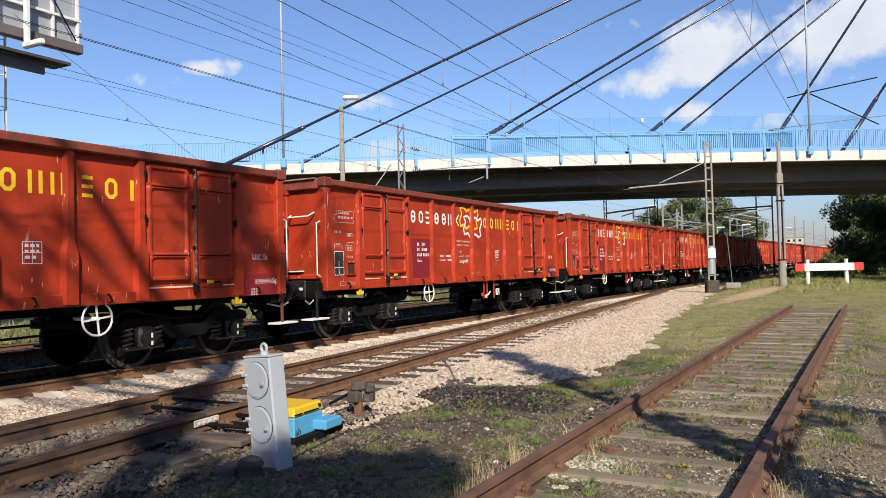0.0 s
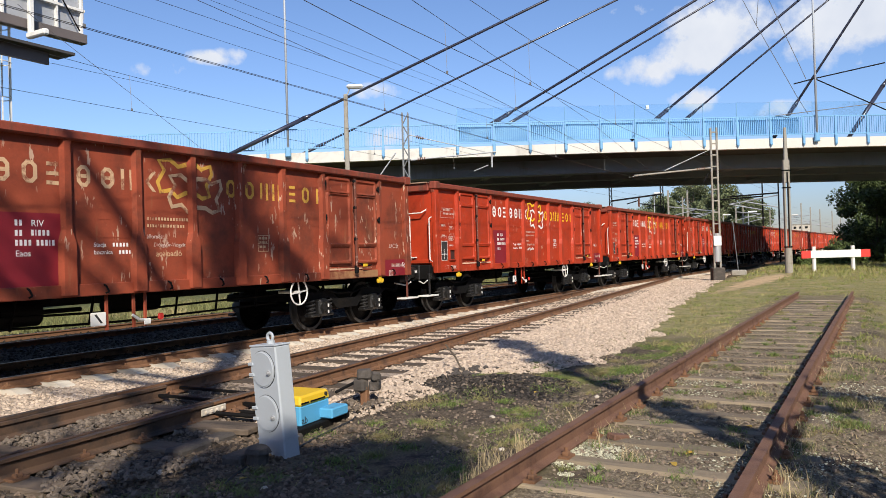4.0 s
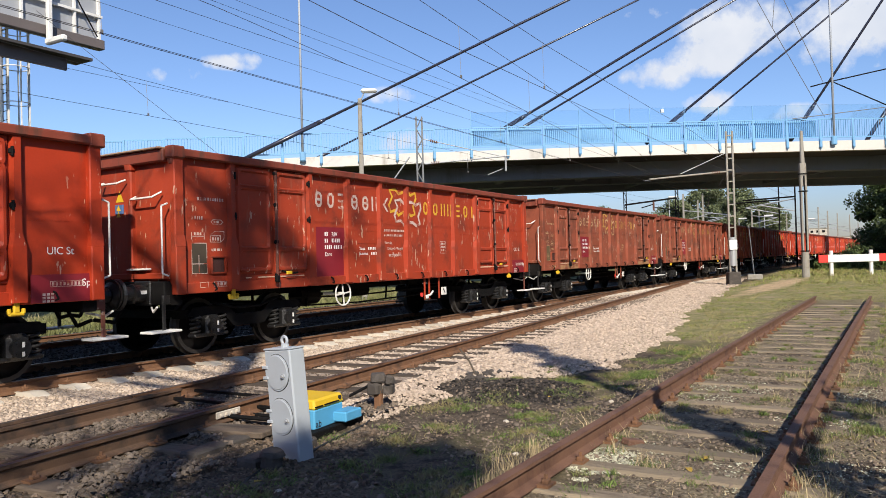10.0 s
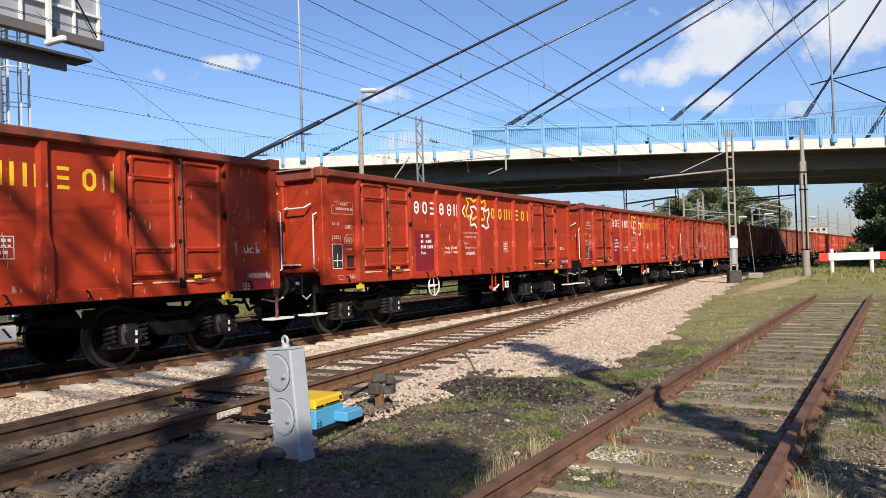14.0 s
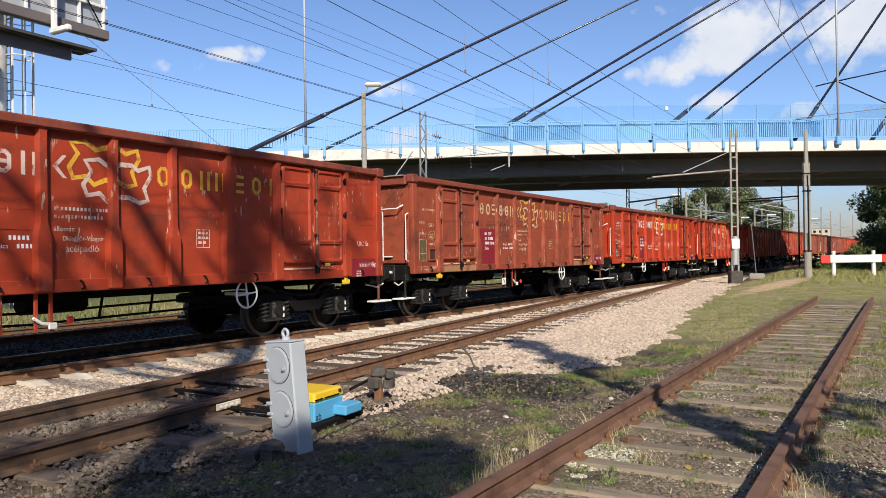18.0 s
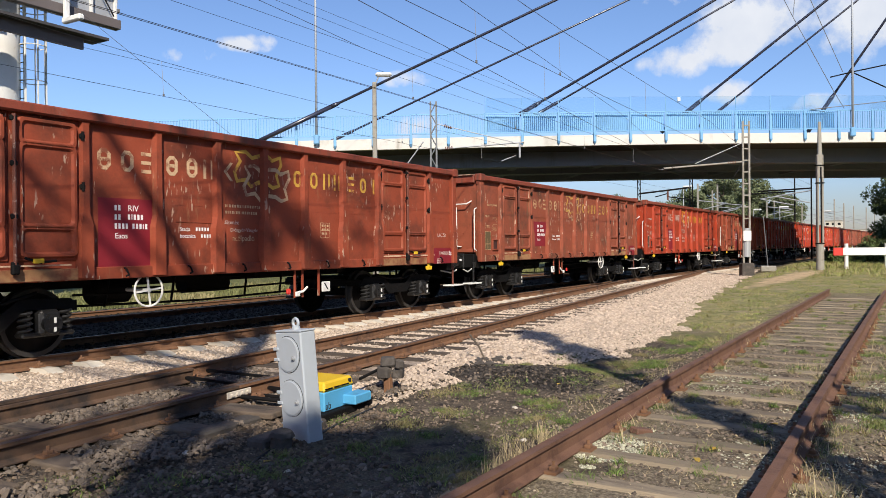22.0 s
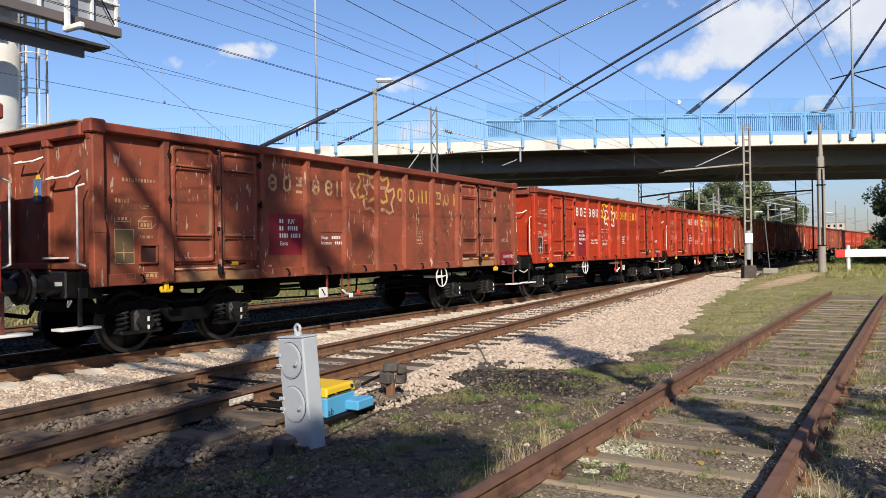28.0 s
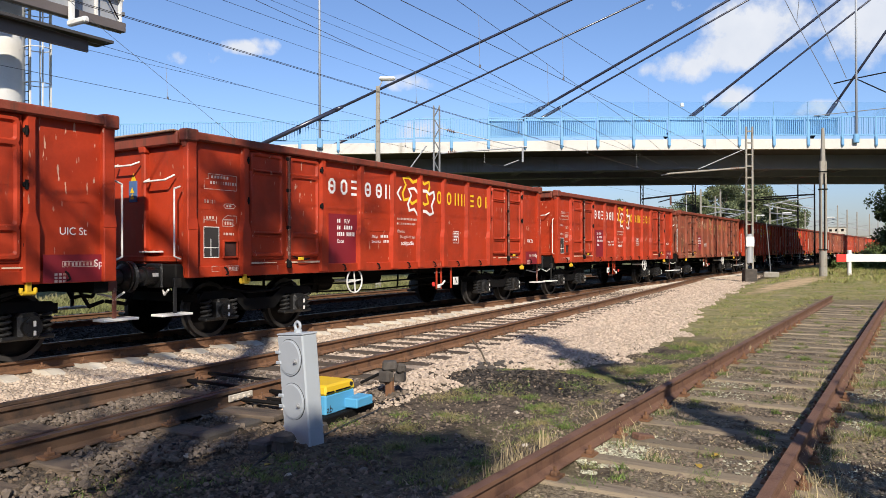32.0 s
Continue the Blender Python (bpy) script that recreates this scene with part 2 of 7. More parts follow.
YELLOW = shade("yellow_paint", (0.66, 0.42, 0.02), 0.55, 0, 0.12, 4, 0.08, second=(0.5, 0.32, 0.05), second_at=(0.6, 0.75), second_scale=5)
CYAN_PAINT = shade("bright_blue_paint", (0.09, 0.34, 0.56), 0.5, 0, 0.1, 4, 0.08, second=(0.08, 0.25, 0.4), second_at=(0.6, 0.76), second_scale=5)
WOOD_DARK = shade("dirty_dark_sleeper_wood", (0.12, 0.088, 0.062), 0.95, 0, 0.35, 4, 0.6, 40, second=(0.06, 0.046, 0.036), second_at=(0.48, 0.62), second_scale=2, each=0.25, stretch=(3, 0.5, 3))
SOOT = shade("sooty_brick", (0.06, 0.051, 0.044), 0.95, 0, 0.4, 6, 0.6, 40, second=(0.12, 0.1, 0.085), second_at=(0.52, 0.7), second_scale=6)
STONE = shade("pinkish_ballast_stone", (0.47, 0.37, 0.285), 0.95, 0, 0.2, 8, 0.2, 80, island=0.24)
STONE_OLD = shade("dark_old_ballast_stone", (0.125, 0.09, 0.063), 0.95, 0, 0.3, 8, 0.3, 80, island=0.5)
GRASS = shade("grass_blades", (0.185, 0.215, 0.05), 0.8, 0, 0.3, 2, 0, island=0.4, second=(0.34, 0.28, 0.125), second_at=(0.45, 0.58), second_scale=1.2)
WEED = shade("short_dark_weeds", (0.12, 0.165, 0.04), 0.85, 0, 0.3, 2, 0, island=0.5, second=(0.27, 0.22, 0.1), second_at=(0.48, 0.6), second_scale=1.6)
GRASS_DULL = shade("dull_grass_blades", (0.15, 0.155, 0.055), 0.8, 0, 0.3, 2, 0, island=0.4, second=(0.3, 0.25, 0.12), second_at=(0.5, 0.62), second_scale=0.6)
DRY_GRASS = shade("dry_grass", (0.42, 0.33, 0.19), 0.9, 0, 0.3, 2, 0, island=0.35)
LEAF = shade("tree_leaves", (0.075, 0.105, 0.03), 0.7, 0, 0.35, 0.8, 0, island=0.45)
# far leaves lightened: the haze of distance is put into their colour
LEAF_FAR = shade("hazed_olive_leaves", (0.13, 0.15, 0.07), 0.8, 0, 0.3, 0.5, 0, island=0.4)
BARK = shade("tree_bark", (0.09, 0.07, 0.05), 0.95, 0, 0.4, 3, 0.6, 25)
MAROON = shade("maroon_label_paint", (0.21, 0.013, 0.021), 0.6, 0, 0.15, 3, 0.08)
BLACK = shade("black_paint", (0.02, 0.02, 0.02), 0.6, 0, 0.2, 3, 0.05)
INSULATOR = shade("brown_glazed_insulator", (0.12, 0.05, 0.03), 0.3, 0, 0.2, 5, 0)
PAINTS = {
    "red": shade("fresh_oxide_red_wagon_paint", (0.38, 0.037, 0.0115), 0.5, 0, 0.22, 0.9, 0.06, 30, second=(0.25, 0.031, 0.012), second_at=(0.46, 0.7), second_scale=1.1, streak=((0.24, 0.055, 0.028), 0.6, 0.76, 4), spec=0.3, chips=((0.6, 0.34, 0.24), 0.655, 17), dent=0.55),
    "worn": shade("dull_oxide_red_wagon_paint", (0.33, 0.041, 0.015), 0.6, 0, 0.17, 0.9, 0.08, 30, second=(0.17, 0.036, 0.02), second_at=(0.5, 0.7), second_scale=1.4, streak=((0.34, 0.13, 0.075), 0.61, 0.75, 4), spec=0.3, chips=((0.5, 0.3, 0.21), 0.63, 17), dent=0.55),
    "dull": shade("dull_red_brown_wagon_paint", (0.255, 0.052, 0.024), 0.68, 0, 0.24, 1.0, 0.1, 30, second=(0.13, 0.036, 0.02), second_at=(0.47, 0.68), second_scale=1.2, streak=((0.27, 0.12, 0.06), 0.6, 0.74, 4), spec=0.3, chips=((0.48, 0.31, 0.22), 0.625, 17), dent=0.55),
    "brown": shade("faded_brown_wagon_paint", (0.238, 0.06, 0.031), 0.7, 0, 0.24, 1.1, 0.1, 30, second=(0.115, 0.043, 0.025), second_at=(0.48, 0.68), second_scale=1.5, streak=((0.2, 0.1, 0.05), 0.58, 0.72, 4), spec=0.3, chips=((0.46, 0.32, 0.23), 0.625, 17), dent=0.55),
}
RIM_PALE = shade("pale_worn_end_rim", (0.3, 0.2, 0.13), 0.8, 0, 0.3, 3, 0.2, 40, second=(0.17, 0.05, 0.03), second_at=(0.5, 0.66), second_scale=3)
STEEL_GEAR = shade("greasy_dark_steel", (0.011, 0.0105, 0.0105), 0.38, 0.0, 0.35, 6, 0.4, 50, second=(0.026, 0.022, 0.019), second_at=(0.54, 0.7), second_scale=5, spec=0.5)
CARD = {k: shade("card_panel_" + k, c, 0.75, 0, 0.2, 5, 0.05) for k, c in (("red", (0.035, 0.03, 0.028)), ("worn", (0.06, 0.045, 0.03)), ("dull", (0.1, 0.068, 0.03)), ("brown", (0.11, 0.075, 0.035)))}
SILL_TAN = shade("sandy_worn_sill", (0.3, 0.155, 0.07), 0.8, 0, 0.3, 2, 0.15, 40, second=(0.2, 0.06, 0.03), second_at=(0.48, 0.62), second_scale=2.5)
RIM = shade("worn_wagon_rim", (0.2, 0.042, 0.022), 0.65, 0, 0.3, 2, 0.2, 40, second=(0.24, 0.1, 0.065), second_at=(0.58, 0.76), second_scale=4, streak=((0.12, 0.045, 0.028), 0.5, 0.65, 5))
POLE = shade("pale_grey_pole_paint", (0.36, 0.38, 0.41), 0.5, 0, 0.1, 2, 0.05)
SIGN_DARK = shade("dark_sign_casing", (0.12, 0.1, 0.095), 0.7, 0, 0.25, 1, 0.1)
LETTERS = {
    "red": (shade("white_stencil_paint", (0.78, 0.74, 0.7), 0.7, 0, 0.15, 4, 0), shade("yellow_stencil_paint", (0.82, 0.5, 0.02), 0.7, 0, 0.15, 4, 0)),
    "worn": (shade("thin_white_stencil_paint", (0.55, 0.42, 0.36), 0.7, 0, 0.25, 4, 0, second=(0.34, 0.08, 0.045), second_at=(0.5, 0.62), second_scale=5), shade("thin_yellow_stencil_paint", (0.62, 0.34, 0.03), 0.7, 0, 0.2, 4, 0, second=(0.34, 0.08, 0.04), second_at=(0.52, 0.66), second_scale=5)),
    "dull": (shade("worn_yellow_white_stencil_paint", (0.52, 0.34, 0.2), 0.8, 0, 0.25, 4, 0, second=(0.25, 0.075, 0.04), second_at=(0.5, 0.62), second_scale=5), shade("worn_yellow_stencil_paint", (0.56, 0.31, 0.05), 0.8, 0, 0.25, 4, 0, second=(0.25, 0.075, 0.04), second_at=(0.52, 0.64), second_scale=5)),
    "brown": (shade("faded_white_stencil_paint", (0.48, 0.29, 0.15), 0.8, 0, 0.25, 4, 0, second=(0.24, 0.085, 0.05), second_at=(0.46, 0.6), second_scale=5), shade("faded_yellow_stencil_paint", (0.48, 0.27, 0.06), 0.8, 0, 0.25, 4, 0, second=(0.24, 0.085, 0.05), second_at=(0.46, 0.6), second_scale=5)),
}

# ---- mesh helpers ----
def mesh_of(bm, name, material, smooth=False):
    me = bpy.data.meshes.new(name)
    bm.to_mesh(me)
    bm.free()
    for m in material if isinstance(material, (list, tuple)) else (material,):
        me.materials.append(m)
    if smooth:
        me.polygons.foreach_set("use_smooth", [True] * len(me.polygons))
    return me


def part(name, bm, material, parent, label="", smooth=False, kind=""):
    """One mesh object under a thing or a part."""
    ob = new(name, bm if isinstance(bm, bpy.types.Mesh) else mesh_of(bm, name, material, smooth))
    ob.parent = parent
    return tagged(ob, label=label, kind=kind)


def thing(name, label, category, m=None, group="", kind="", bm=None, material=None, smooth=False):
    ob = new(name, mesh_of(bm, name, material, smooth) if bm else None)
    if m is not None:
        ob.matrix_basis = m
    return tagged(ob, label, category, group, kind)


def B():
    return bmesh.new()


def box(bm, c, s, bevel=0.0, m=None, taper=1.0, slot=0):
    r = bmesh.ops.create_cube(bm, size=1.0)
    vs = r["verts"]
    for v in vs:
        if taper != 1.0 and v.co.z > 0:
            v.co.x *= taper
            v.co.y *= taper
        v.co = Vector((v.co.x * s[0], v.co.y * s[1], v.co.z * s[2]))
    if bevel:
        es = list({e for v in vs for e in v.link_edges})
        vs = bmesh.ops.bevel(bm, geom=es, offset=bevel, segments=1, affect="EDGES")["verts"]
    mm = Matrix.Translation(c) @ (m or Matrix())
    bmesh.ops.transform(bm, matrix=mm, verts=vs)
    if slot:
        for f in {f for v in vs for f in v.link_faces}:
            f.material_index = slot
    return bm


def rod(bm, a, b, r, seg=8, r2=None, caps=True):
    a, b = Vector(a), Vector(b)
    d = b - a
    q = d.to_track_quat("Z", "Y").to_matrix().to_4x4()
    bmesh.ops.create_cone(bm, cap_ends=caps, segments=seg, radius1=r, radius2=r if r2 is None else r2, depth=d.length,
                          matrix=Matrix.Translation((a + b) / 2) @ q)
    return bm


def bent(bm, pts, r, seg=6):
    for a, b in zip(pts, pts[1:]):
        rod(bm, a, b, r, seg)
    return bm


def ring(bm, c, r, thick, axis="Y", seg=20, tube=6):
    c = Vector(c)
    rows = []
    for i in range(seg):
        a = 2 * math.pi * i / seg
        row = []
        for j in range(tube):
            b = 2 * math.pi * j / tube
            rr = r + thick * math.cos(b)
            u, v, w = rr * math.cos(a), rr * math.sin(a), thick * math.sin(b)
            p = {"Y": (u, w, v), "X": (w, u, v), "Z": (u, v, w)}[axis]
            row.append(bm.verts.new(c + Vector(p)))
        rows.append(row)
    for i in range(seg):
        for j in range(tube):
            bm.faces.new((rows[i][j], rows[(i + 1) % seg][j], rows[(i + 1) % seg][(j + 1) % tube], rows[i][(j + 1) % tube]))
    bmesh.ops.recalc_face_normals(bm, faces=bm.faces)
    return bm


def sweep(bm, path, profile, closed=True):
    """A profile of (side, up) points carried along a path of points; side is to the left of the way, level."""
    rows = []
    for i, p in enumerate(path):
        a, b = path[max(0, i - 1)], path[min(len(path) - 1, i + 1)]
        d = (Vector(b) - Vector(a)).normalized()
        left = Vector((-d.y, d.x, 0)).normalized()
        rows.append([bm.verts.new(Vector(p) + left * u + Vector((0, 0, w))) for u, w in profile])
    n = len(profile)
    for r0, r1 in zip(rows, rows[1:]):
        for j in range(n if closed else n - 1):
            k = (j + 1) % n
            bm.faces.new((r0[j], r0[k], r1[k], r1[j]))
    if closed:
        bm.faces.new(rows[0]), bm.faces.new(reversed(rows[-1]))
    bmesh.ops.recalc_face_normals(bm, faces=bm.faces)
    return bm


def flat(bm, pts, thick=None):
    """A flat polygon of points."""
    return bm.faces.new([bm.verts.new(p) for p in pts])


def glyphs(text, size, material, name, parent, m, label=""):
    c = bpy.data.curves.new(name, "FONT")
    c.body, c.size, c.extrude = text, size, 0.001
    tmp = bpy.data.objects.new(name, c)
    me = bpy.data.meshes.new_from_object(tmp)
    bpy.data.objects.remove(tmp)
    me.materials.clear()
    me.materials.append(material)
    ob = part(name, me, material, parent, label)
    ob.matrix_basis = m
    return ob


# ---- the lines of the tracks ----
def on_line(s, side=0.0):
    """The main track: place and heading at s metres along it; side is to the left."""
    end = 105.0
    u = min(s, end)
    th = -0.00105 * u + 0.5e-5 * u * u
    x = y = 0.0
    steps = 24
    for i in range(steps):
        q = u * (i + 0.5) / steps
        a = -0.00105 * q + 0.5e-5 * q * q
        x += math.cos(a) * u / steps
        y += math.sin(a) * u / steps
    if s > end:
        x += (s - end) * math.cos(th)
        y += (s - end) * math.sin(th)
    return Vector((x - side * math.sin(th), 10.671 + y + side * math.cos(th), 0)), th


def line_b(x):
    return 6.6 + 0.08 * (x - 5.0)


def line_c(x):
    return 1.495 - 0.0202 * x - 0.000115 * x * x

# ---- ground ----
def ballast_edge(x):
    """The foot of the pale ballast on the side of the siding."""
    return float(np.interp(x, [-20, 4.0, 6.9, 7.8, 8.5, 9.0, 9.4, 10.1, 10.8, 12.7, 15.1, 18.3, 20.1, 36.0, 46, 60], [5.3, 5.1, 4.62, 4.6, 4.9, 4.8, 4.1, 3.75, 3.4, 3.45, 3.6, 4.1, 4.45, 5.75, 6.6, 7.2]))


def ground_z(x, y):
    z = -0.235 + 0.05 * noise.noise(Vector((x * 0.35, y * 0.35, 0))) + 0.025 * noise.noise(Vector((x * 1.7, y * 1.7, 3)))
    e = ballast_edge(x)
    if -30 < x < 60 and y > e - 0.3:
        z = z + (-0.20 - z) * min(1.0, (y - e + 0.3) / 0.8)
    if -8 < x < 27 and abs(y - line_c(x)) < 1.6:
        z += (-0.174 + 0.016 * noise.noise(Vector((x * 2.1, y * 2.1, 5))) - z) * min(1.0, (1.6 - abs(y - line_c(x))) / 0.35)
    # bed under the train, level with the sleepers; its shade is coloured in below
    if -8 < x < 46 and 9.9 < y < 17.6:
        z += (-0.122 - z) * min(1.0, (y - 9.9) / 0.3)
    # dark cinder heap beside the ballast
    z += 0.13 * math.exp(-(((x - 8.6) / 0.7) ** 2 + ((y - 3.95) / 0.9) ** 2))
    # the verge rises at the end of the siding
    if x > 24:
        z += min(0.33, 0.016 * (x - 24)) * max(0.0, min(1.0, (ballast_edge(min(x, 60)) + 0.4 - y) / 2.0))
    return z


def make_ground():
    xs = sorted(set([-900, -300, -120, -60, -30] + [-20 + 0.5 * i for i in range(48)] + [4 + 0.25 * i for i in range(100)] + [29 + 1.0 * i for i in range(35)] + [70, 80, 95, 120, 160, 220, 320, 500, 900, 1600, 3000]))
    ys = sorted(set([-900, -300, -120, -60, -30, -16, -10, -7, -5] + [-4 + 0.25 * i for i in range(64)] + [12 + 0.75 * i for i in range(20)] + [30, 36, 44, 60, 90, 140, 220, 400, 900, 2000]))
    bm = B()
    grid = [[bm.verts.new((x, y, ground_z(x, y) if abs(x) < 150 and abs(y) < 90 else -0.25)) for y in ys] for x in xs]
    for i in range(len(xs) - 1):
        for j in range(len(ys) - 1):
            bm.faces.new((grid[i][j], grid[i + 1][j], grid[i + 1][j + 1], grid[i][j + 1]))
    ob = new("ground", mesh_of(bm, "ground", GROUND, True))
    return tagged(ob, "trodden dark earth with weeds, gravel and grass", "ground", kind="structure")


def ground_material():
    m = bpy.data.materials.new("earth_gravel_and_grass")
    m.use_nodes = True
    nt = m.node_tree
    n, l = nt.nodes.new, nt.links.new
    b = nt.nodes["Principled BSDF"]
    b.inputs["Roughness"].default_value = 0.95
    b.inputs["Specular IOR Level"].default_value = 0.2
    co = n("ShaderNodeTexCoord")
    sep = n("ShaderNodeSeparateXYZ")
    l(co.outputs["Object"], sep.inputs[0])

    def noi(sc, det=6, ro=0.65):
        t = n("ShaderNodeTexNoise")
        t.inputs["Scale"].default_value, t.inputs["Detail"].default_value, t.inputs["Roughness"].default_value = sc, det, ro
        l(co.outputs["Object"], t.inputs["Vector"])
        return t.outputs["Fac"]

    def ramp(fac, lo, hi):
        r = n("ShaderNodeMapRange")
        r.inputs["From Min"].default_value, r.inputs["From Max"].default_value = lo, hi
        l(fac, r.inputs["Value"])
        return r.outputs["Result"]

    def mix(a, c, fac):
        x = n("ShaderNodeMix")
        x.data_type = "RGBA"
        l(fac, x.inputs["Factor"])
        for s, v in (("A", a), ("B", c)):
            if isinstance(v, tuple):
                x.inputs[s].default_value = (*v, 1)
            else:
                l(v, x.inputs[s])
        return x.outputs["Result"]

    def math2(op, a, c):
        x = n("ShaderNodeMath")
        x.operation = op
        for i, v in enumerate((a, c)):
            if isinstance(v, (int, float)):
                x.inputs[i].default_value = v
            else:
                l(v, x.inputs[i])
        return x.outputs[0]

    X, Y = sep.outputs[0], sep.outputs[1]
    fine, mid, broad = noi(38, 4), noi(5), noi(0.8)
    earth = mix((0.066, 0.051, 0.037), (0.2, 0.155, 0.11), ramp(fine, 0.35, 0.72))
    earth = mix(earth, (0.046, 0.036, 0.029), ramp(mid, 0.48, 0.6))
    grass = mix((0.13, 0.115, 0.045), (0.29, 0.235, 0.13), ramp(mid, 0.38, 0.66))
    turf = mix((0.17, 0.175, 0.06), (0.33, 0.28, 0.14), ramp(mid, 0.38, 0.62))
    turf = mix(turf, (0.34, 0.27, 0.16), ramp(noi(0.9), 0.5, 0.64))
    soil = math2("SUBTRACT", X, math2("MULTIPLY", Y, 1.3))
    col = mix(earth, grass, math2("MULTIPLY", ramp(broad, 0.5, 0.62), math2("MULTIPLY", ramp(soil, -1.5, 2.0), 0.55)))
    # green verge beyond the ballast and along the end of the siding
    verge = math2("MULTIPLY", ramp(math2("ADD", X, math2("MULTIPLY", broad, 6.0)), 15.0, 19.0), ramp(math2("ADD", math2("SUBTRACT", 0, Y), math2("MULTIPLY", mid, 1.2)), -5.6, -5.1))
    gravelly = mix((0.13, 0.1, 0.066), (0.36, 0.29, 0.2), ramp(fine, 0.42, 0.66))
    gravelly = mix(gravelly, (0.085, 0.062, 0.045), ramp(noi(1.3), 0.53, 0.63))
    trackbed = math2("MULTIPLY", ramp(math2("ADD", Y, math2("MULTIPLY", mid, 0.8)), -0.4, 0.2), ramp(math2("SUBTRACT", 2.9, math2("ADD", Y, math2("MULTIPLY", mid, 0.8))), 0.0, 0.5))
    col = mix(col, turf, verge)
    col = mix(col, mix(gravelly, grass, math2("MULTIPLY", ramp(broad, 0.54, 0.68), 0.6)), math2("MULTIPLY", trackbed, ramp(math2("SUBTRACT", 30.0, X), 0, 6)))
    # black cinders tipped beside the ballast
    kx, ky = math2("SUBTRACT", X, 8.45), math2("SUBTRACT", Y, 3.85)
    kd = math2("ADD", math2("MULTIPLY", math2("MULTIPLY", kx, kx), 1.9), math2("MULTIPLY", math2("MULTIPLY", ky, ky), 1.0))
    col = mix(col, mix((0.022, 0.019, 0.017), (0.06, 0.048, 0.038), ramp(fine, 0.45, 0.7)), ramp(math2("ADD", math2("SUBTRACT", 1.0, kd), math2("MULTIPLY", math2("SUBTRACT", noi(2.4), 0.5), 2.2)), 0.0, 0.5))
    # bare sandy path under the mast
    sx = math2("SUBTRACT", X, 36.0)
    sy = math2("ADD", math2("SUBTRACT", Y, 3.85), math2("MULTIPLY", sx, 0.1))
    d = math2("ADD", math2("MULTIPLY", math2("MULTIPLY", sx, sx), 0.022), math2("MULTIPLY", math2("MULTIPLY", sy, sy), 1.5))
    col = mix(col, mix((0.6, 0.43, 0.26), (0.4, 0.29, 0.17), ramp(mid, 0.45, 0.65)), ramp(math2("ADD", math2("SUBTRACT", 1.0, d), math2("MULTIPLY", math2("SUBTRACT", noi(1.6), 0.5), 3.0)), 0.0, 0.7))
    # grass on the far side of the tracks
    col = mix(col, mix((0.095, 0.11, 0.035), (0.2, 0.18, 0.08), ramp(mid, 0.4, 0.65)), ramp(math2("ADD", Y, math2("MULTIPLY", mid, 1.0)), 18.2, 18.9))
    # the train's shade on its bed, put into the ground colour
    shadowed = math2("MULTIPLY", math2("MULTIPLY", ramp(Y, 9.98, 10.2), ramp(math2("SUBTRACT", 17.7, Y), 0.0, 0.6)), ramp(math2("SUBTRACT", 48.0, X), 0.0, 12.0))
    col = mix(col, mix((0.016, 0.014, 0.0125), (0.045, 0.037, 0.03), ramp(fine, 0.45, 0.7)), shadowed)
    l(col, b.inputs["Base Color"])
    bp = n("ShaderNodeBump")
    bp.inputs["Strength"].default_value, bp.inputs["Distance"].default_value = 0.7, 0.05
    l(math2("ADD", fine, math2("MULTIPLY", mid, 1.5)), bp.inputs["Height"])
    l(bp.outputs[0], b.inputs["Normal"])
    return m


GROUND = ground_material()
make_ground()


def stones(name, label, spots, size, material, lift=0.35, tall=0.75):
    """Loose angular stones, one island each."""
    rng = np.random.default_rng(len(spots))
    n = len(spots)
    base = np.array([(1, 0, -0.2), (0, 1, -0.2), (-1, 0, -0.2), (0, -1, -0.2), (0.42, 0.42, 0.62), (-0.42, 0.42, 0.62), (-0.42, -0.42, 0.62), (0.42, -0.42, 0.62)], float)
    tri = np.array([(0, 1, 4), (1, 5, 4), (1, 2, 5), (2, 6, 5), (2, 3, 6), (3, 7, 6), (3, 0, 7), (0, 4, 7), (4, 5, 6), (4, 6, 7)])
    sz = size[0] + (size[1] - size[0]) * rng.random(n) ** 2.2
    jit = base[None] * (0.7 + 0.6 * rng.random((n, 8, 3))) + 0.34 * (rng.random((n, 8, 3)) - 0.5)
    ang = rng.random(n) * 6.283
    c, s = np.cos(ang), np.sin(ang)
    px = jit[:, :, 0] * c[:, None] - jit[:, :, 1] * s[:, None] * 0.8
    py = jit[:, :, 0] * s[:, None] + jit[:, :, 1] * c[:, None] * 0.8
    tilt = rng.normal(0, 0.5, n)
    pz = jit[:, :, 2] * tall + px * tilt[:, None] * 0.6
    v = np.stack([px, py, pz], -1) * sz[:, None, None]
    v += np.asarray(spots)[:, None, :] + np.array([0, 0, 1.0]) * (sz * lift)[:, None, None]
    f = (tri[None] + 8 * np.arange(n)[:, None, None]).reshape(-1, 3)
    me = bpy.data.meshes.new(name)
    me.from_pydata(v.reshape(-1, 3).tolist(), [], f.tolist())
    me.materials.append(material)
    return tagged(new(name, me), label, "ballast", kind="stuff")


def scatter(n, x0, x1, y0, y1, keep, seed, power=1.0):
    rng = np.random.default_rng(seed)
    xs = x0 + (x1 - x0) * rng.random(n) ** power
    ys = y0 + (y1 - y0) * rng.random(n)
    return [(x, y, ground_z(x, y)) for x, y in zip(xs.tolist(), ys.tolist()) if keep(x, y)]


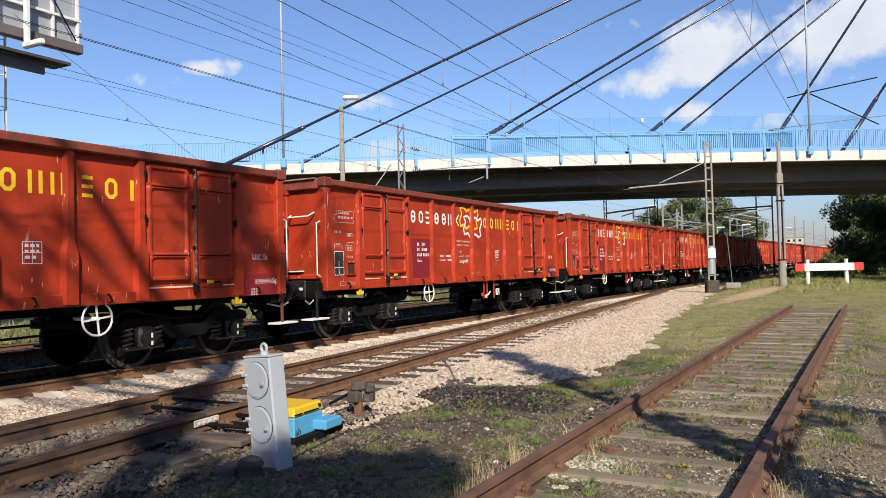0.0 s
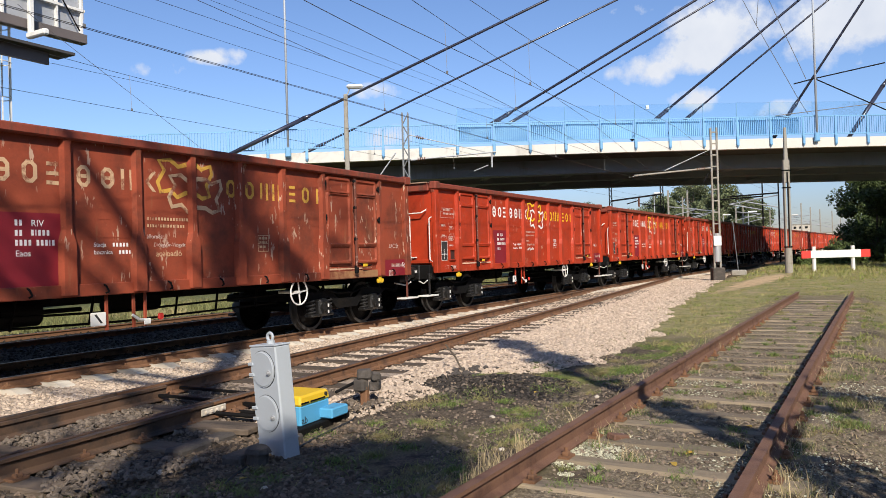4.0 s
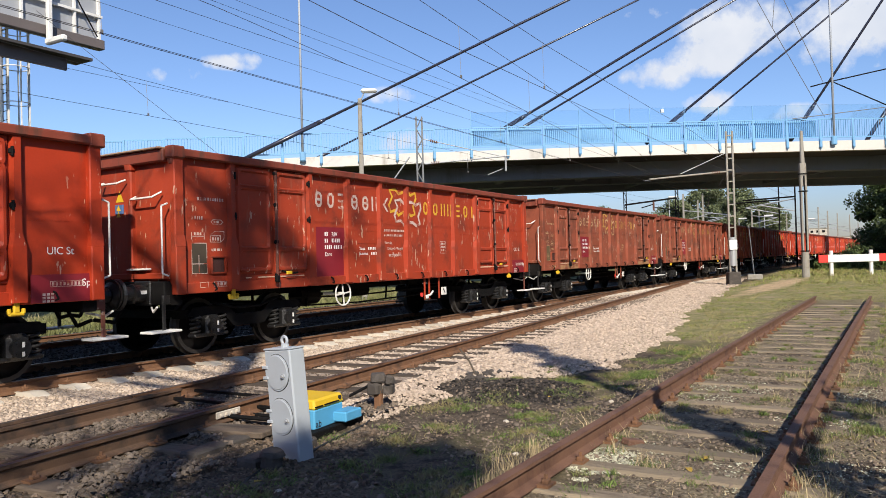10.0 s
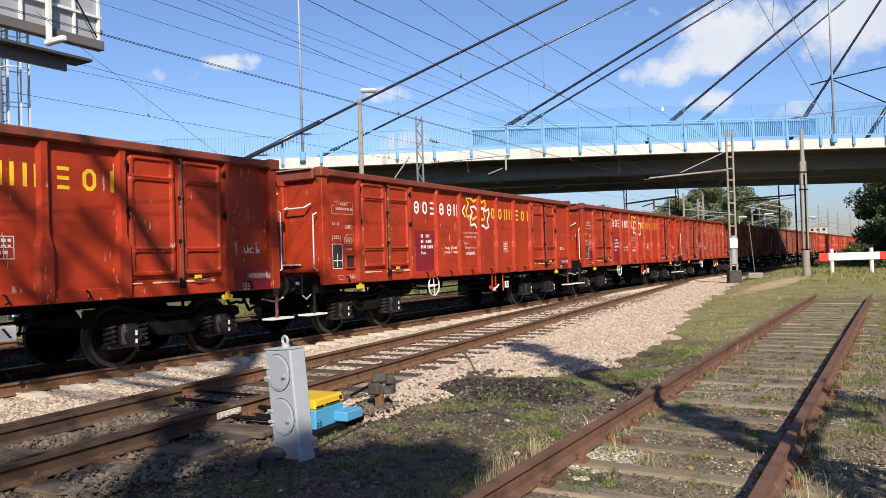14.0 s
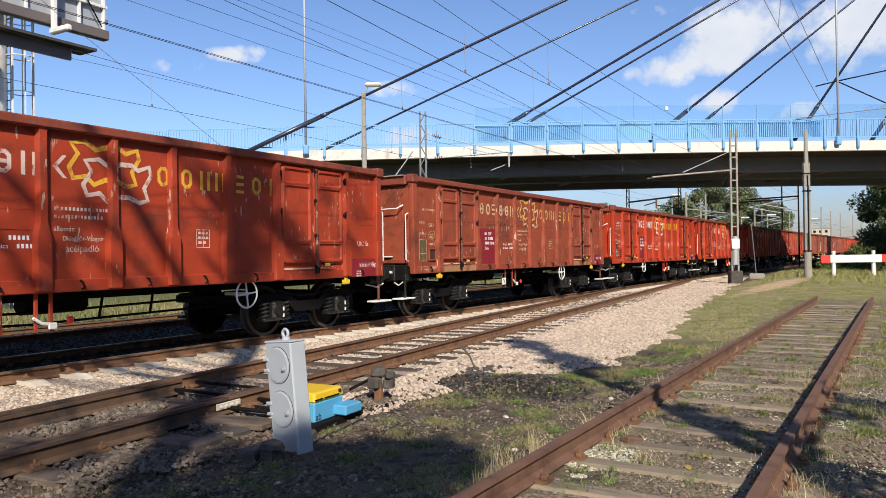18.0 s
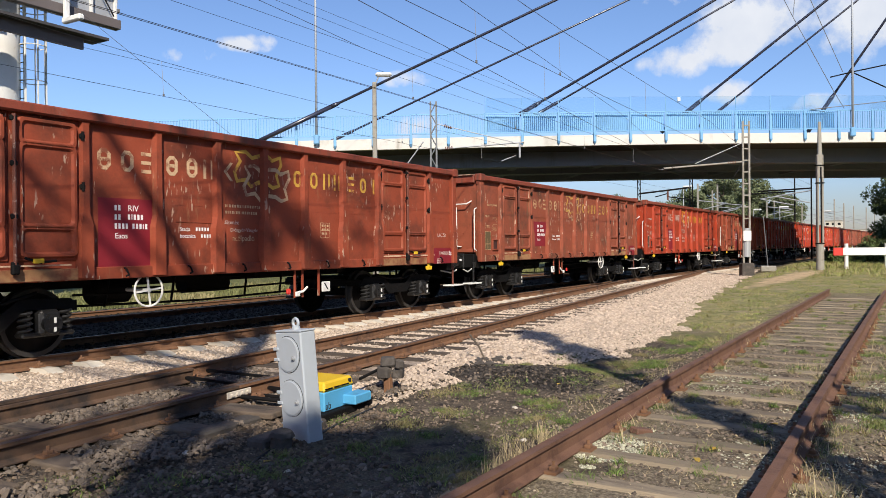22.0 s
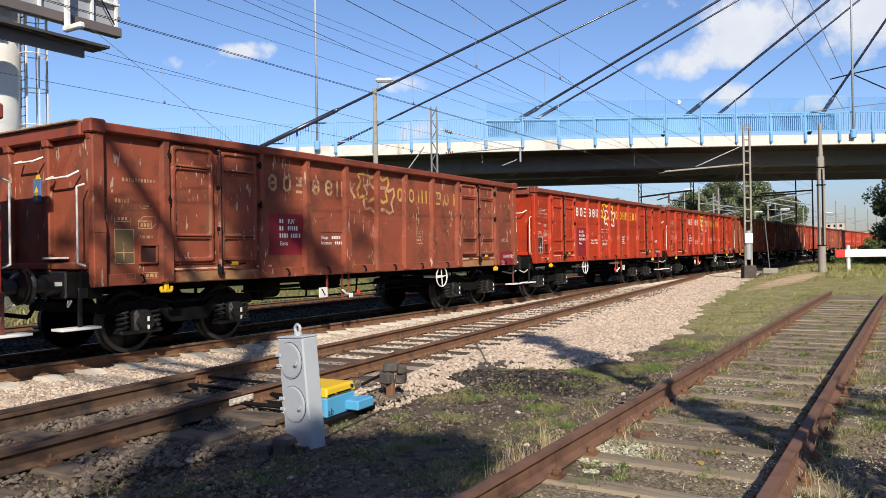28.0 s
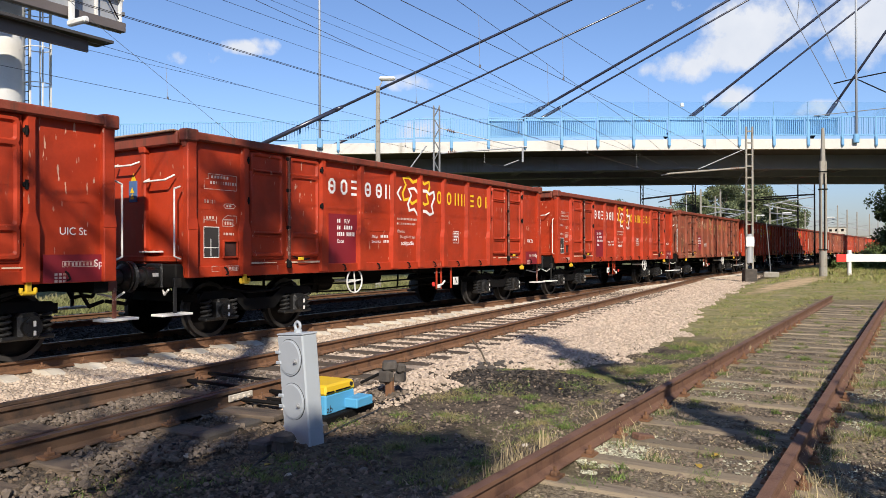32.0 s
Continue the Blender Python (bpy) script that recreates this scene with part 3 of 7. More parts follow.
def pale(x, y):
    e = ballast_edge(x) + 0.35 * noise.noise(Vector((x * 1.1, y * 1.1, 7)))
    if 2 < x < 20:
        c = on_line(x)[0].y
        if abs(((x + 2) / 0.6) % 1.0 - 0.5) > 0.33 and -1.28 < y - c < -0.7:
            return False
    near_b = abs(y - line_b(x)) < 1.3 and x < 9
    return y > e and not (near_b and noise.noise(Vector((x * 1.5, y * 1.5, 2))) > -0.25) and not (x < 5.6 and y < 6.2)


def ballast_bed():
    """The packed stone under the loose top layer."""
    bm = B()
    xs = [2 + 0.5 * i for i in range(100)]
    rows = []
    for x in xs:
        e = ballast_edge(x) + 0.25 * noise.noise(Vector((x * 1.1, 0, 7)))
        if x < 6.4:
            e = 7.9 - 0.1 * noise.noise(Vector((x * 3, 0, 0)))
        row = []
        for k in range(9):
            y = e + (9.95 - e) * k / 8
            row.append(bm.verts.new((x, y, ground_z(x, y) + (0.012 if k else -0.02))))
        rows.append(row)
    for a, b in zip(rows, rows[1:]):
        for j in range(8):
            bm.faces.new((a[j], b[j], b[j + 1], a[j + 1]))
    ob = new("ballast_bed", mesh_of(bm, "ballast_bed", BED, True))
    tagged(ob, "packed pale pinkish stone bed of the tracks", "ballast", kind="structure")


BED = shade("packed_pale_ballast", (0.34, 0.265, 0.2), 0.95, 0, 0.35, 14, 1.0, 34, second=(0.2, 0.155, 0.12), second_at=(0.5, 0.6), second_scale=22)
STONE_GRIT = shade("dull_grit", (0.27, 0.215, 0.155), 0.95, 0, 0.3, 8, 0.2, 80, island=0.35)
STONE_MIX = shade("mixed_brown_and_pale_stones", (0.17, 0.128, 0.094), 0.95, 0, 0.3, 8, 0.2, 80, island=0.5)
ballast_bed()
stones("ballast", "pale pinkish crushed stone ballast between the tracks", scatter(60000, 2.5, 16, 3.2, 9.95, pale, 1), (0.016, 0.04), STONE)
stones("ballast", "pale pinkish crushed stone ballast farther along", scatter(36000, 16, 48, 3.6, 10.0, pale, 2, 1.4), (0.026, 0.055), STONE)
stones("dark_ballast", "dark old crushed stone between the worn rails", scatter(20000, 2.3, 9, 3.4, 7.8, lambda x, y: not pale(x, y) and x - 1.3 * y < 0.3 + noise.noise(Vector((x * 2, y * 2, 1))) and noise.noise(Vector((x, y, 9))) > -0.45 - 0.3 * (x < 5.5), 3), (0.008, 0.034), STONE_OLD, 0.15)
stones("gravel", "scattered small stones on the earth", scatter(26000, 2.4, 13, -1.5, 4.9, lambda x, y: y < ballast_edge(x) + 0.2 and noise.noise(Vector((x * 0.7, y * 0.7, 5))) > -0.3, 4), (0.004, 0.026), STONE_MIX, 0.2)
stones("gravel", "pale grit on the bed of the siding", scatter(9000, 2.6, 16, -0.9, 3.2, lambda x, y: noise.noise(Vector((x * 1.3, y * 1.3, 15))) > -0.15, 6, 1.3), (0.005, 0.016), STONE_GRIT, 0.2)
STONE_WORN = shade("worn_grey_brown_stone", (0.145, 0.113, 0.086), 0.95, 0, 0.3, 8, 0.3, 80, island=0.4)
stones("dark_ballast", "grey-brown stones lying over the worn sleepers", [(x, y, max(z, -0.172)) for x, y, z in scatter(15000, 2.3, 7.4, 4.7, 7.9, lambda x, y: min(abs(y - line_b(x) - 0.7535), abs(y - line_b(x) + 0.7535)) > 0.1 and math.hypot(x - 5.7, y - 4.9) > 0.8 and noise.noise(Vector((x * 1.4, y * 1.4, 21))) > -0.12, 41)], (0.008, 0.038), STONE_WORN, 0.15)
CINDER = shade("black_cinder", (0.04, 0.033, 0.028), 0.95, 0, 0.4, 8, 0.3, 60, island=0.7)
stones("cinders", "black cinders and clods tipped beside the ballast", scatter(9000, 7.4, 9.8, 2.7, 5.1, lambda x, y: ((x - 8.45) / 0.8) ** 2 + ((y - 3.85) / 1.05) ** 2 < 1 + 0.8 * noise.noise(Vector((x * 2.2, y * 2.2, 8))), 42), (0.006, 0.03), CINDER, 0.2)
stones("clods", "larger brown stones and clods on the earth by the siding", scatter(1700, 3.2, 9.5, 2.3, 5.6, lambda x, y: noise.noise(Vector((x * 1.2, y * 1.2, 19))) > 0.05, 43), (0.014, 0.055), STONE_WORN, 0.1, 0.5)
# near-black stones, coloured to deepen the train's shade
SHADE_BALLAST = shade("train_shade_ballast", (0.026, 0.021, 0.017), 0.85, 0, 0.4, 8, 0.3, 60, island=0.6, spec=0.2)
stones("dark_ballast", "ballast coloured black for the shade under and behind the train", scatter(26000, 2.5, 34, 10.1, 17.4, lambda x, y: True, 13, 1.4), (0.014, 0.05), SHADE_BALLAST, 0.1)

# ---- tracks ----
RAIL_PROFILE = [(-0.036, 0.0), (0.036, 0.0), (0.036, -0.028), (0.008, -0.042), (0.008, -0.125), (0.03, -0.138), (0.066, -0.152), (0.066, -0.162), (-0.066, -0.162), (-0.066, -0.152), (-0.03, -0.138), (-0.008, -0.125), (-0.008, -0.042), (-0.036, -0.028)]


def rail(name, path, sides, head, parent):
    bm = B()
    sweep(bm, path, RAIL_PROFILE)
    for f in bm.faces:
        if f.normal.z > 0.8 and f.calc_center_median().z > path[0][2] - 0.02:
            f.material_index = 1
    return part(name, bm, (sides, head), parent)


def track_thing(label):
    return tagged(new("railway_track"), label, "railway track", kind="structure")


def sleeper_mesh(size, material, bevel=0.012, concrete=False):
    bm = B()
    L, w, h = size
    if concrete:
        sec = [(-w / 2, -h), (w / 2, -h), (w * 0.36, 0), (-w * 0.36, 0)]
        rows = []
        for y, k in ((-L / 2, -0.11), (-L / 2 + 0.06, -0.03), (-L / 2 + 0.2, 0.012), (-L / 2 + 0.42, 0.0), (-0.55, 0.0), (-0.3, -0.05), (0.3, -0.05), (0.55, 0.0), (L / 2 - 0.25, 0.0), (L / 2, -0.11)):
            rows.append([bm.verts.new((x, y, z + (k if z == 0 else 0))) for x, z in sec])
        for a, b in zip(rows, rows[1:]):
            for j in range(4):
                bm.faces.new((a[j], a[(j + 1) % 4], b[(j + 1) % 4], b[j]))
        bm.faces.new(rows[0]), bm.faces.new(reversed(rows[-1]))
        bmesh.ops.recalc_face_normals(bm, faces=bm.faces)
    else:
        box(bm, (0, 0, -h / 2), (w, L, h), bevel)
        for v in bm.verts:
            v.co += Vector((0.012 * noise.noise(v.co * 3), 0.02 * noise.noise(v.co * 5), 0.006 * noise.noise(v.co * 4)))
    return mesh_of(bm, "sleeper", material)


def clip_mesh(material):
    bm = B()
    box(bm, (0, 0.0, 0.012), (0.14, 0.30, 0.02))
    for y in (-0.105, 0.105):
        box(bm, (0, y, 0.035), (0.07, 0.05, 0.035), 0.008)
        rod(bm, (0, y, 0.02), (0, y, 0.085), 0.014, 6)
    return mesh_of(bm, "rail_fastening", material)


CLIP = clip_mesh(RAIL_RUST)


def lay(parent, centre, heads, x0, x1, step, mesh, top, jitter, rng, clips=True, clip_to=20.0, name="sleeper"):
    """Sleepers, and the fastenings of the near ones, as pieces of a track."""
    x = x0
    while x < x1:
        p, th = centre(x)
        ob = new(name, mesh)
        ob.parent = parent
        ob.matrix_basis = Matrix.Translation((p.x, p.y + rng.uniform(-1, 1) * jitter, top + rng.uniform(-1, 1) * jitter * 0.15)) @ Matrix.Rotation(th + rng.uniform(-1, 1) * jitter * 0.4, 4, "Z")
        if clips and x < clip_to:
            for h in heads:
                c = new("rail_fastening", CLIP)
                c.parent = parent
                c.matrix_basis = Matrix.Translation((p.x - h * math.sin(th), p.y + h * math.cos(th), top + 0.002)) @ Matrix.Rotation(th, 4, "Z")
        x += step * (1 + rng.uniform(-1, 1) * jitter)


HALF = 0.7535


def main_tracks():
    rng = random.Random(5)
    con = sleeper_mesh((2.6, 0.28, 0.2), CONCRETE, concrete=True)
    wood = sleeper_mesh((2.6, 0.25, 0.16), WOOD_DARK)
    # the running line under the train, and the one behind it
    for off, label, far in ((0.0, "running line on pale concrete sleepers with rusty-sided rails", 140), (4.6, "second running line with rusty rails behind the train", 90)):
        t = track_thing(label)
        for side in (-HALF, HALF):
            rail("rail", [on_line(s, off + side)[0] for s in [-40, -20] + list(range(-8, far, 4)) + [far + 60, far + 160, 420]], RAIL_RUST, RAIL_TOP, t)
        lay(t, lambda s, off=off: on_line(s, off), (-HALF, HALF), -2, 60 if off == 0 else 30, 0.6, con if off == 0 else wood, -0.135, 0.0, rng, clips=off == 0, clip_to=16)
    # the diverging track that joins the running line
    t = track_thing("diverging track on dark wooden sleepers with rusty rails")
    a = math.atan(0.08)
    for side in (-HALF, HALF):
        rail("rail", [Vector((x, line_b(x) + side, 0)) for x in (5.605, 6, 14, 24, 32 if side > 0 else 44)], RAIL_RUST, RAIL_TOP, t)
        rail("rail", [Vector((x, line_b(x) + side, 0)) for x in (-30, -10, 0, 5.595)], RAIL_OILY, RAIL_OILY_TOP, t)
    lay(t, lambda x: (Vector((x, line_b(x), 0)), a), (-HALF, HALF), -1, 30, 0.62, wood, -0.165, 0.03, rng, clip_to=16)
    # tongue rails of the points, lying against the outer rails
    for side, gap in ((-HALF + 0.1, 0.0), (HALF - 0.17, 0.0)):
        bm = B()
        sweep(bm, [Vector((x, line_b(x) + side * (1 - 0.10 * max(0, 6.0 - x) / 6), -0.006)) for x in (-6, -2, 2, 4.5, 6.2)], [(u * 0.75, w) for u, w in RAIL_PROFILE])
        part("tongue_rail", bm, RAIL_OILY, t, "dark worn switch tongue")
    bm = B()
    box(bm, (6.1, line_b(6.1), -0.11), (0.05, 2.2, 0.03))
    box(bm, (6.6, line_b(6.6), -0.11), (0.05, 2.2, 0.03))
    part("stretcher_bar", bm, STEEL_DARK, t)
    # fishplates with bolts
    for x, side in ((5.6, -HALF - 0.03),):
        bm = B()
        box(bm, (0, 0, -0.08), (0.36, 0.02, 0.07), 0.006)
        for i in range(4):
            rod(bm, (-0.12 + 0.08 * i, -0.03, -0.08), (-0.12 + 0.08 * i, 0, -0.08), 0.017, 6)
        part("fishplate", bm, CONCRETE, t, "pale worn fishplate").matrix_basis = pose(x, line_b(x) + side, 0, 0, 0, 4.6)


def siding():
    rng = random.Random(8)
    t = track_thing("disused siding with brown rusty rails on rotting wooden sleepers")
    wood = sleeper_mesh((2.12, 0.22, 0.16), WOOD_SLEEPER, 0.03)
    for side in (-0.75, 0.75):
        rail("rail", [Vector((x, line_c(x) + side, 0.014)) for x in [-6 + 2 * i for i in range(17)]], RAIL_OLD, RAIL_OLD, t)
    lay(t, lambda x: (Vector((x, line_c(x), 0)), -0.02), (-0.75, 0.75), -2, 26, 0.68, wood, -0.158, 0.06, rng, clip_to=18)


main_tracks()
siding()

# ---- bridge ----
BRIDGE_YAW = 36.13
_a = radians(BRIDGE_YAW)
BR_FWD = Vector((math.cos(_a), math.sin(_a), 0))
BR_RIGHT = Vector((math.sin(_a), -math.cos(_a), 0))


def at_bridge(u, d, z):
    """u metres to the right along the bridge, d metres beyond the camera, at height z."""
    return BR_FWD * d + BR_RIGHT * u + Vector((0, 0, z))


def deck_z(u):
    """Height of the top of the edge beam; the deck rises gently."""
    v = u - 3.45
    return 7.11 + 0.0245 * v - 0.0003 * v * v


def bridge():
    br = tagged(new("road_bridge"), "cable-stayed road bridge with light blue railings and pale edge beam", "bridge")
    us = [-62 + 4 * i for i in range(37)]

    def strip(name, pts, material, label=""):
        """A beam with a section of (beyond, drop below the edge top) points, along the bridge."""
        bm = B()
        rows = [[bm.verts.new(at_bridge(u, d, deck_z(u) + z)) for d, z in pts] for u in us]
        n = len(pts)
        for r0, r1 in zip(rows, rows[1:]):
            for j in range(n):
                bm.faces.new((r0[j], r0[(j + 1) % n], r1[(j + 1) % n], r1[j]))
        bm.faces.new(rows[0]), bm.faces.new(reversed(rows[-1]))
        bmesh.ops.recalc_face_normals(bm, faces=bm.faces)
        return part(name, bm, material, br, label)

    near, far = 38.85, 54.8
    strip("edge_beam", [(near, 0), (near, -0.55), (near + 0.35, -0.55), (near + 0.35, -0.2), (near + 0.6, 0)], FASCIA, "pale stained concrete edge beam")
    strip("edge_beam", [(far - 0.6, 0), (far - 0.35, -0.55), (far, -0.55), (far, 0)], FASCIA, "pale stained concrete edge beam")
    strip("deck", [(near + 0.604, -0.02), (near + 0.354, -0.25), (near + 2.6, -0.55), (far - 2.6, -0.55), (far - 0.36, -0.25), (far - 0.604, -0.02)], DECK_UNDER, "concrete deck slab coloured dark for its shaded underside")
    for d in (near + 2.6, near + 7.0, far - 3.4):
        strip("girder", [(d, -0.555), (d, -1.35), (d + 0.9, -1.35), (d + 0.9, -0.555)], GIRDER, "grey-blue painted steel girder")
    # cross beams
    for i in range(12):
        u = -28 + 5.2 * i
        bm = B()
        z = deck_z(u)
        for d0, d1 in ((near + 3.5, near + 7.0), (near + 7.9, far - 3.4)):
            vs = [bm.verts.new(at_bridge(u + du, d, z + dz)) for d in (d0, d1) for du in (-0.2, 0.2) for dz in (-0.56, -1.15)]
            for q in ((0, 1, 3, 2), (4, 5, 7, 6), (0, 1, 5, 4), (2, 3, 7, 6), (0, 2, 6, 4), (1, 3, 7, 5)):
                bm.faces.new([vs[k] for k in q])
        bmesh.ops.recalc_face_normals(bm, faces=bm.faces)
        part("cross_beam", bm, GIRDER, br)
    # railing: posts, rails and bars, panel by panel
    rot = Matrix.Rotation(_a, 4, "Z")
    post_bm = B()
    box(post_bm, (0, 0, 0.58), (0.09, 0.14, 1.32), 0.01, taper=0.6)
    box(post_bm, (-0.05, 0, -0.13), (0.1, 0.15, 0.44), 0.02)
    rod(post_bm, (-0.06, 0, -0.48), (-0.06, 0, -0.34), 0.012, 8, 0.09)
    post = mesh_of(post_bm, "post", BLUE_PAINT)
    pitch = 1.955
    panels = {}
    for kind in ("dense", "open"):
        bm = B()
        step = 0.11 if kind == "dense" else 0.14
        k = -pitch / 2 + 0.12
        while k < pitch / 2 - 0.1:
            box(bm, (0, k, 0.7), (0.03, 0.022 if kind == "open" else 0.034, 0.98))
            k += step
        panels[kind] = mesh_of(bm, "railing_infill", BLUE_BARS)
    bm = B()
    box(bm, (0, 0, 0), (0.05, pitch - 0.1, 0.06))
    cross = mesh_of(bm, "railing_rail", BLUE_PAINT)

    def panel(m, kind):
        part("railing_infill", panels[kind], None, br, kind="stuff").matrix_basis = m
        for z in (0.2, 1.2):
            part("railing_rail", cross, None, br).matrix_basis = m @ pose(0, 0, z)
    bm = B()
    box(bm, (0, 0, 0.72), (0.012, pitch - 0.12, 0.9))
    sheet = mesh_of(bm, "screen_sheet", SCREEN_BLUE)
    bm = B()
    box(bm, (0, 0, 1.62), (0.012, pitch - 0.02, 0.78))
    glass = mesh_of(bm, "glass_screen", SCREEN_GLASS)
    bm = B()
    box(bm, (0, 0, 1.62), (0.03, 0.03, 0.8))
    screen_post = mesh_of(bm, "screen_post", BLUE_PAINT)
    for i in range(-14, 20):
        u = 1.895 + pitch * i
        m = Matrix.Translation(at_bridge(u, near - 0.02, deck_z(u))) @ rot
        mid = Matrix.Translation(at_bridge(u + pitch / 2, near, deck_z(u + pitch / 2))) @ rot
        part("post", post, None, br).matrix_basis = m
        screened = 2 <= i <= 11
        panel(mid, "dense" if screened else "open")
        if screened:
            part("screen_sheet", sheet, None, br, "light blue translucent sheet").matrix_basis = mid @ pose(0.25, 0, 0)
            part("screen_post", screen_post, None, br).matrix_basis = m
        if 2 <= i <= 13:
            g = part("glass_screen", glass, None, br, "clear glass screen")
            g.matrix_basis = mid
            g.visible_shadow = False
    # railing on the far side, seen between the near posts
    for i in range(-14, 20):
        u = 2.33 + pitch * 1.4 * i
        panel(Matrix.Translation(at_bridge(u, far - 0.3, deck_z(u) - 0.1)) @ rot @ Matrix.Diagonal((1, 1.4, 0.8, 1)), "open")
    # stay cables: the foot and a far point, both as (u, height), in the near and the far plane
    for foot, on in STAYS:
        lo, hi = Vector(foot), Vector(on)
        way = (hi - lo).normalized()
        top = lo + way * 46
        bm = B()
        rod(bm, lo - way * (0.6 if lo.z < 8 else 2.0), top, 0.07, 10)
        st = part("stay_cable", bm, CABLE_DARK, br, "dark sheathed stay cable", True)
        bm = B()
        rod(bm, lo - way * (0.6 if lo.z < 8 else 2.0), lo + way * (3.6 if lo.z < 8 else 0.6), 0.115, 10)
        rod(bm, lo + way * (3.6 if lo.z < 8 else 0.6), lo + way * (4.0 if lo.z < 8 else 1.0), 0.13, 10, 0.085)
        part("sleeve", bm, CABLE_DARK, st, "black cable sleeve", True)
    # pylon legs that hold the cables
    for d in (40.0, 53.4):
        bm = B()
        foot = at_bridge(62, d, -0.3)
        head = at_bridge(60, d, 40)
        rod(bm, foot, head, 1.1, 14, 0.8)
        part("pylon_leg", bm, FASCIA, br, "pale concrete pylon leg", True)


SCREEN_BLUE = shade("light_blue_screen_sheet", (0.2, 0.42, 0.64), 0.5, 0, 0.1, 1.5, 0)


def glass_material():
    m = bpy.data.materials.new("clear_screen_glass")
    m.use_nodes = True
    nt = m.node_tree
    n, l = nt.nodes.new, nt.links.new
    nt.nodes.clear()
    tr, gl, mx, fr, out = n("ShaderNodeBsdfTransparent"), n("ShaderNodeBsdfGlossy"), n("ShaderNodeMixShader"), n("ShaderNodeFresnel"), n("ShaderNodeOutputMaterial")
    tr.inputs["Color"].default_value = (0.9, 0.95, 0.97, 1)
    gl.inputs["Roughness"].default_value = 0.03
    fr.inputs["IOR"].default_value = 1.45
    l(fr.outputs[0], mx.inputs[0]), l(tr.outputs[0], mx.inputs[1]), l(gl.outputs[0], mx.inputs[2])
    l(mx.outputs[0], out.inputs[0])
    return m


SCREEN_GLASS = glass_material()
BLUE_BARS = shade("blue_railing_bar_paint", (0.13, 0.32, 0.58), 0.55, 0, 0.1, 2, 0)
# foot of each stay cable and a place higher up on it
STAYS = [((27.96, 27.07, 7.07), (37.10, 14.52, 14.60)), ((37.16, 17.00, 8.75), (43.84, 7.83, 15.35)), ((42.59, 9.56, 8.87), (47.65, 2.61, 15.52)), ((47.25, 3.17, 9.04), (50.08, -0.73, 15.63)), ((49.44, 0.16, 7.74), (50.72, -1.59, 10.63)),
         ((41.75, 33.34, 9.29), (54.63, 15.66, 19.82)), ((50.52, 21.32, 11.42), (59.35, 9.20, 20.03)), ((58.19, 10.82, 11.38), (64.98, 1.48, 20.28))]
bridge()

# ---- the train ----
POSTS = [1.19, 3.12, 4.27, 5.39, 6.42, 7.43, 8.53, 9.68, 11.64]
LEN, SIDE, SILL, TOP = 12.8, 1.5, 1.03, 3.27
WHEELSETS = []


def post_mesh(paint):
    """A pressed side stake: flat face, slanted flanks, widening to a foot."""
    bm = B()
    rows = []
    for z, w, d in ((SILL + 0.03, 0.09, 0.1), (1.76, 0.09, 0.1), (1.93, 0.045, 0.085), (TOP - 0.2, 0.045, 0.08), (TOP - 0.1, 0.06, 0.085)):
        rows.append([bm.verts.new(p) for p in ((-w - 0.03, 0, z), (-w, -d, z), (w, -d, z), (w + 0.03, 0, z))])
    for a, b in zip(rows, rows[1:]):
        for j in range(4):
            bm.faces.new((a[j], a[(j + 1) % 4], b[(j + 1) % 4], b[j]))
    bm.faces.new(rows[0]), bm.faces.new(reversed(rows[-1]))
    bmesh.ops.recalc_face_normals(bm, faces=bm.faces)
    return mesh_of(bm, "side_post", paint)


def leaf_mesh(paint, w, h):
    """A pressed steel door leaf with two raised fields, bevelled all round."""
    bm = B()
    box(bm, (0, 0, 0), (w, 0.03, h), 0.01)

    def field(x0, x1, z0, z1):
        r = 0.06
        out = []
        for (cx, cz, a0) in ((x1 - r, z1 - r, 0), (x0 + r, z1 - r, 90), (x0 + r, z0 + r, 180), (x1 - r, z0 + r, 270)):
            for a in (0, 45, 90):
                t = radians(a0 + a)
                out.append((cx + r * math.cos(t), cz + r * math.sin(t)))
        loops = []
        for shrink, y in ((0.0, -0.015), (0.025, -0.055), (0.06, -0.055), (0.085, -0.02)):
            mx, mz = (x0 + x1) / 2, (z0 + z1) / 2
            kx, kz = 1 - 2 * shrink / (x1 - x0), 1 - 2 * shrink / (z1 - z0)
            loops.append([bm.verts.new((mx + (x - mx) * kx, y, mz + (z - mz) * kz)) for x, z in out])
        for a, b in zip(loops, loops[1:]):
            for j in range(len(a)):
                k = (j + 1) % len(a)
                bm.faces.new((a[j], a[k], b[k], b[j]))
        bm.faces.new(loops[-1])

    zs = [-h / 2 + 0.03, -h / 2 + 0.36, h / 2 - 0.38, h / 2 - 0.03]
    field(-w / 2 + 0.03, w / 2 - 0.03, zs[0], zs[1] + 0.1)
    field(-w / 2 + 0.03, w / 2 - 0.03, zs[1] + 0.03, zs[2] + 0.05)
    field(-w / 2 + 0.03, w / 2 - 0.03, zs[2] - 0.02, zs[3])
    bmesh.ops.recalc_face_normals(bm, faces=bm.faces)
    return mesh_of(bm, "door_leaf", paint)


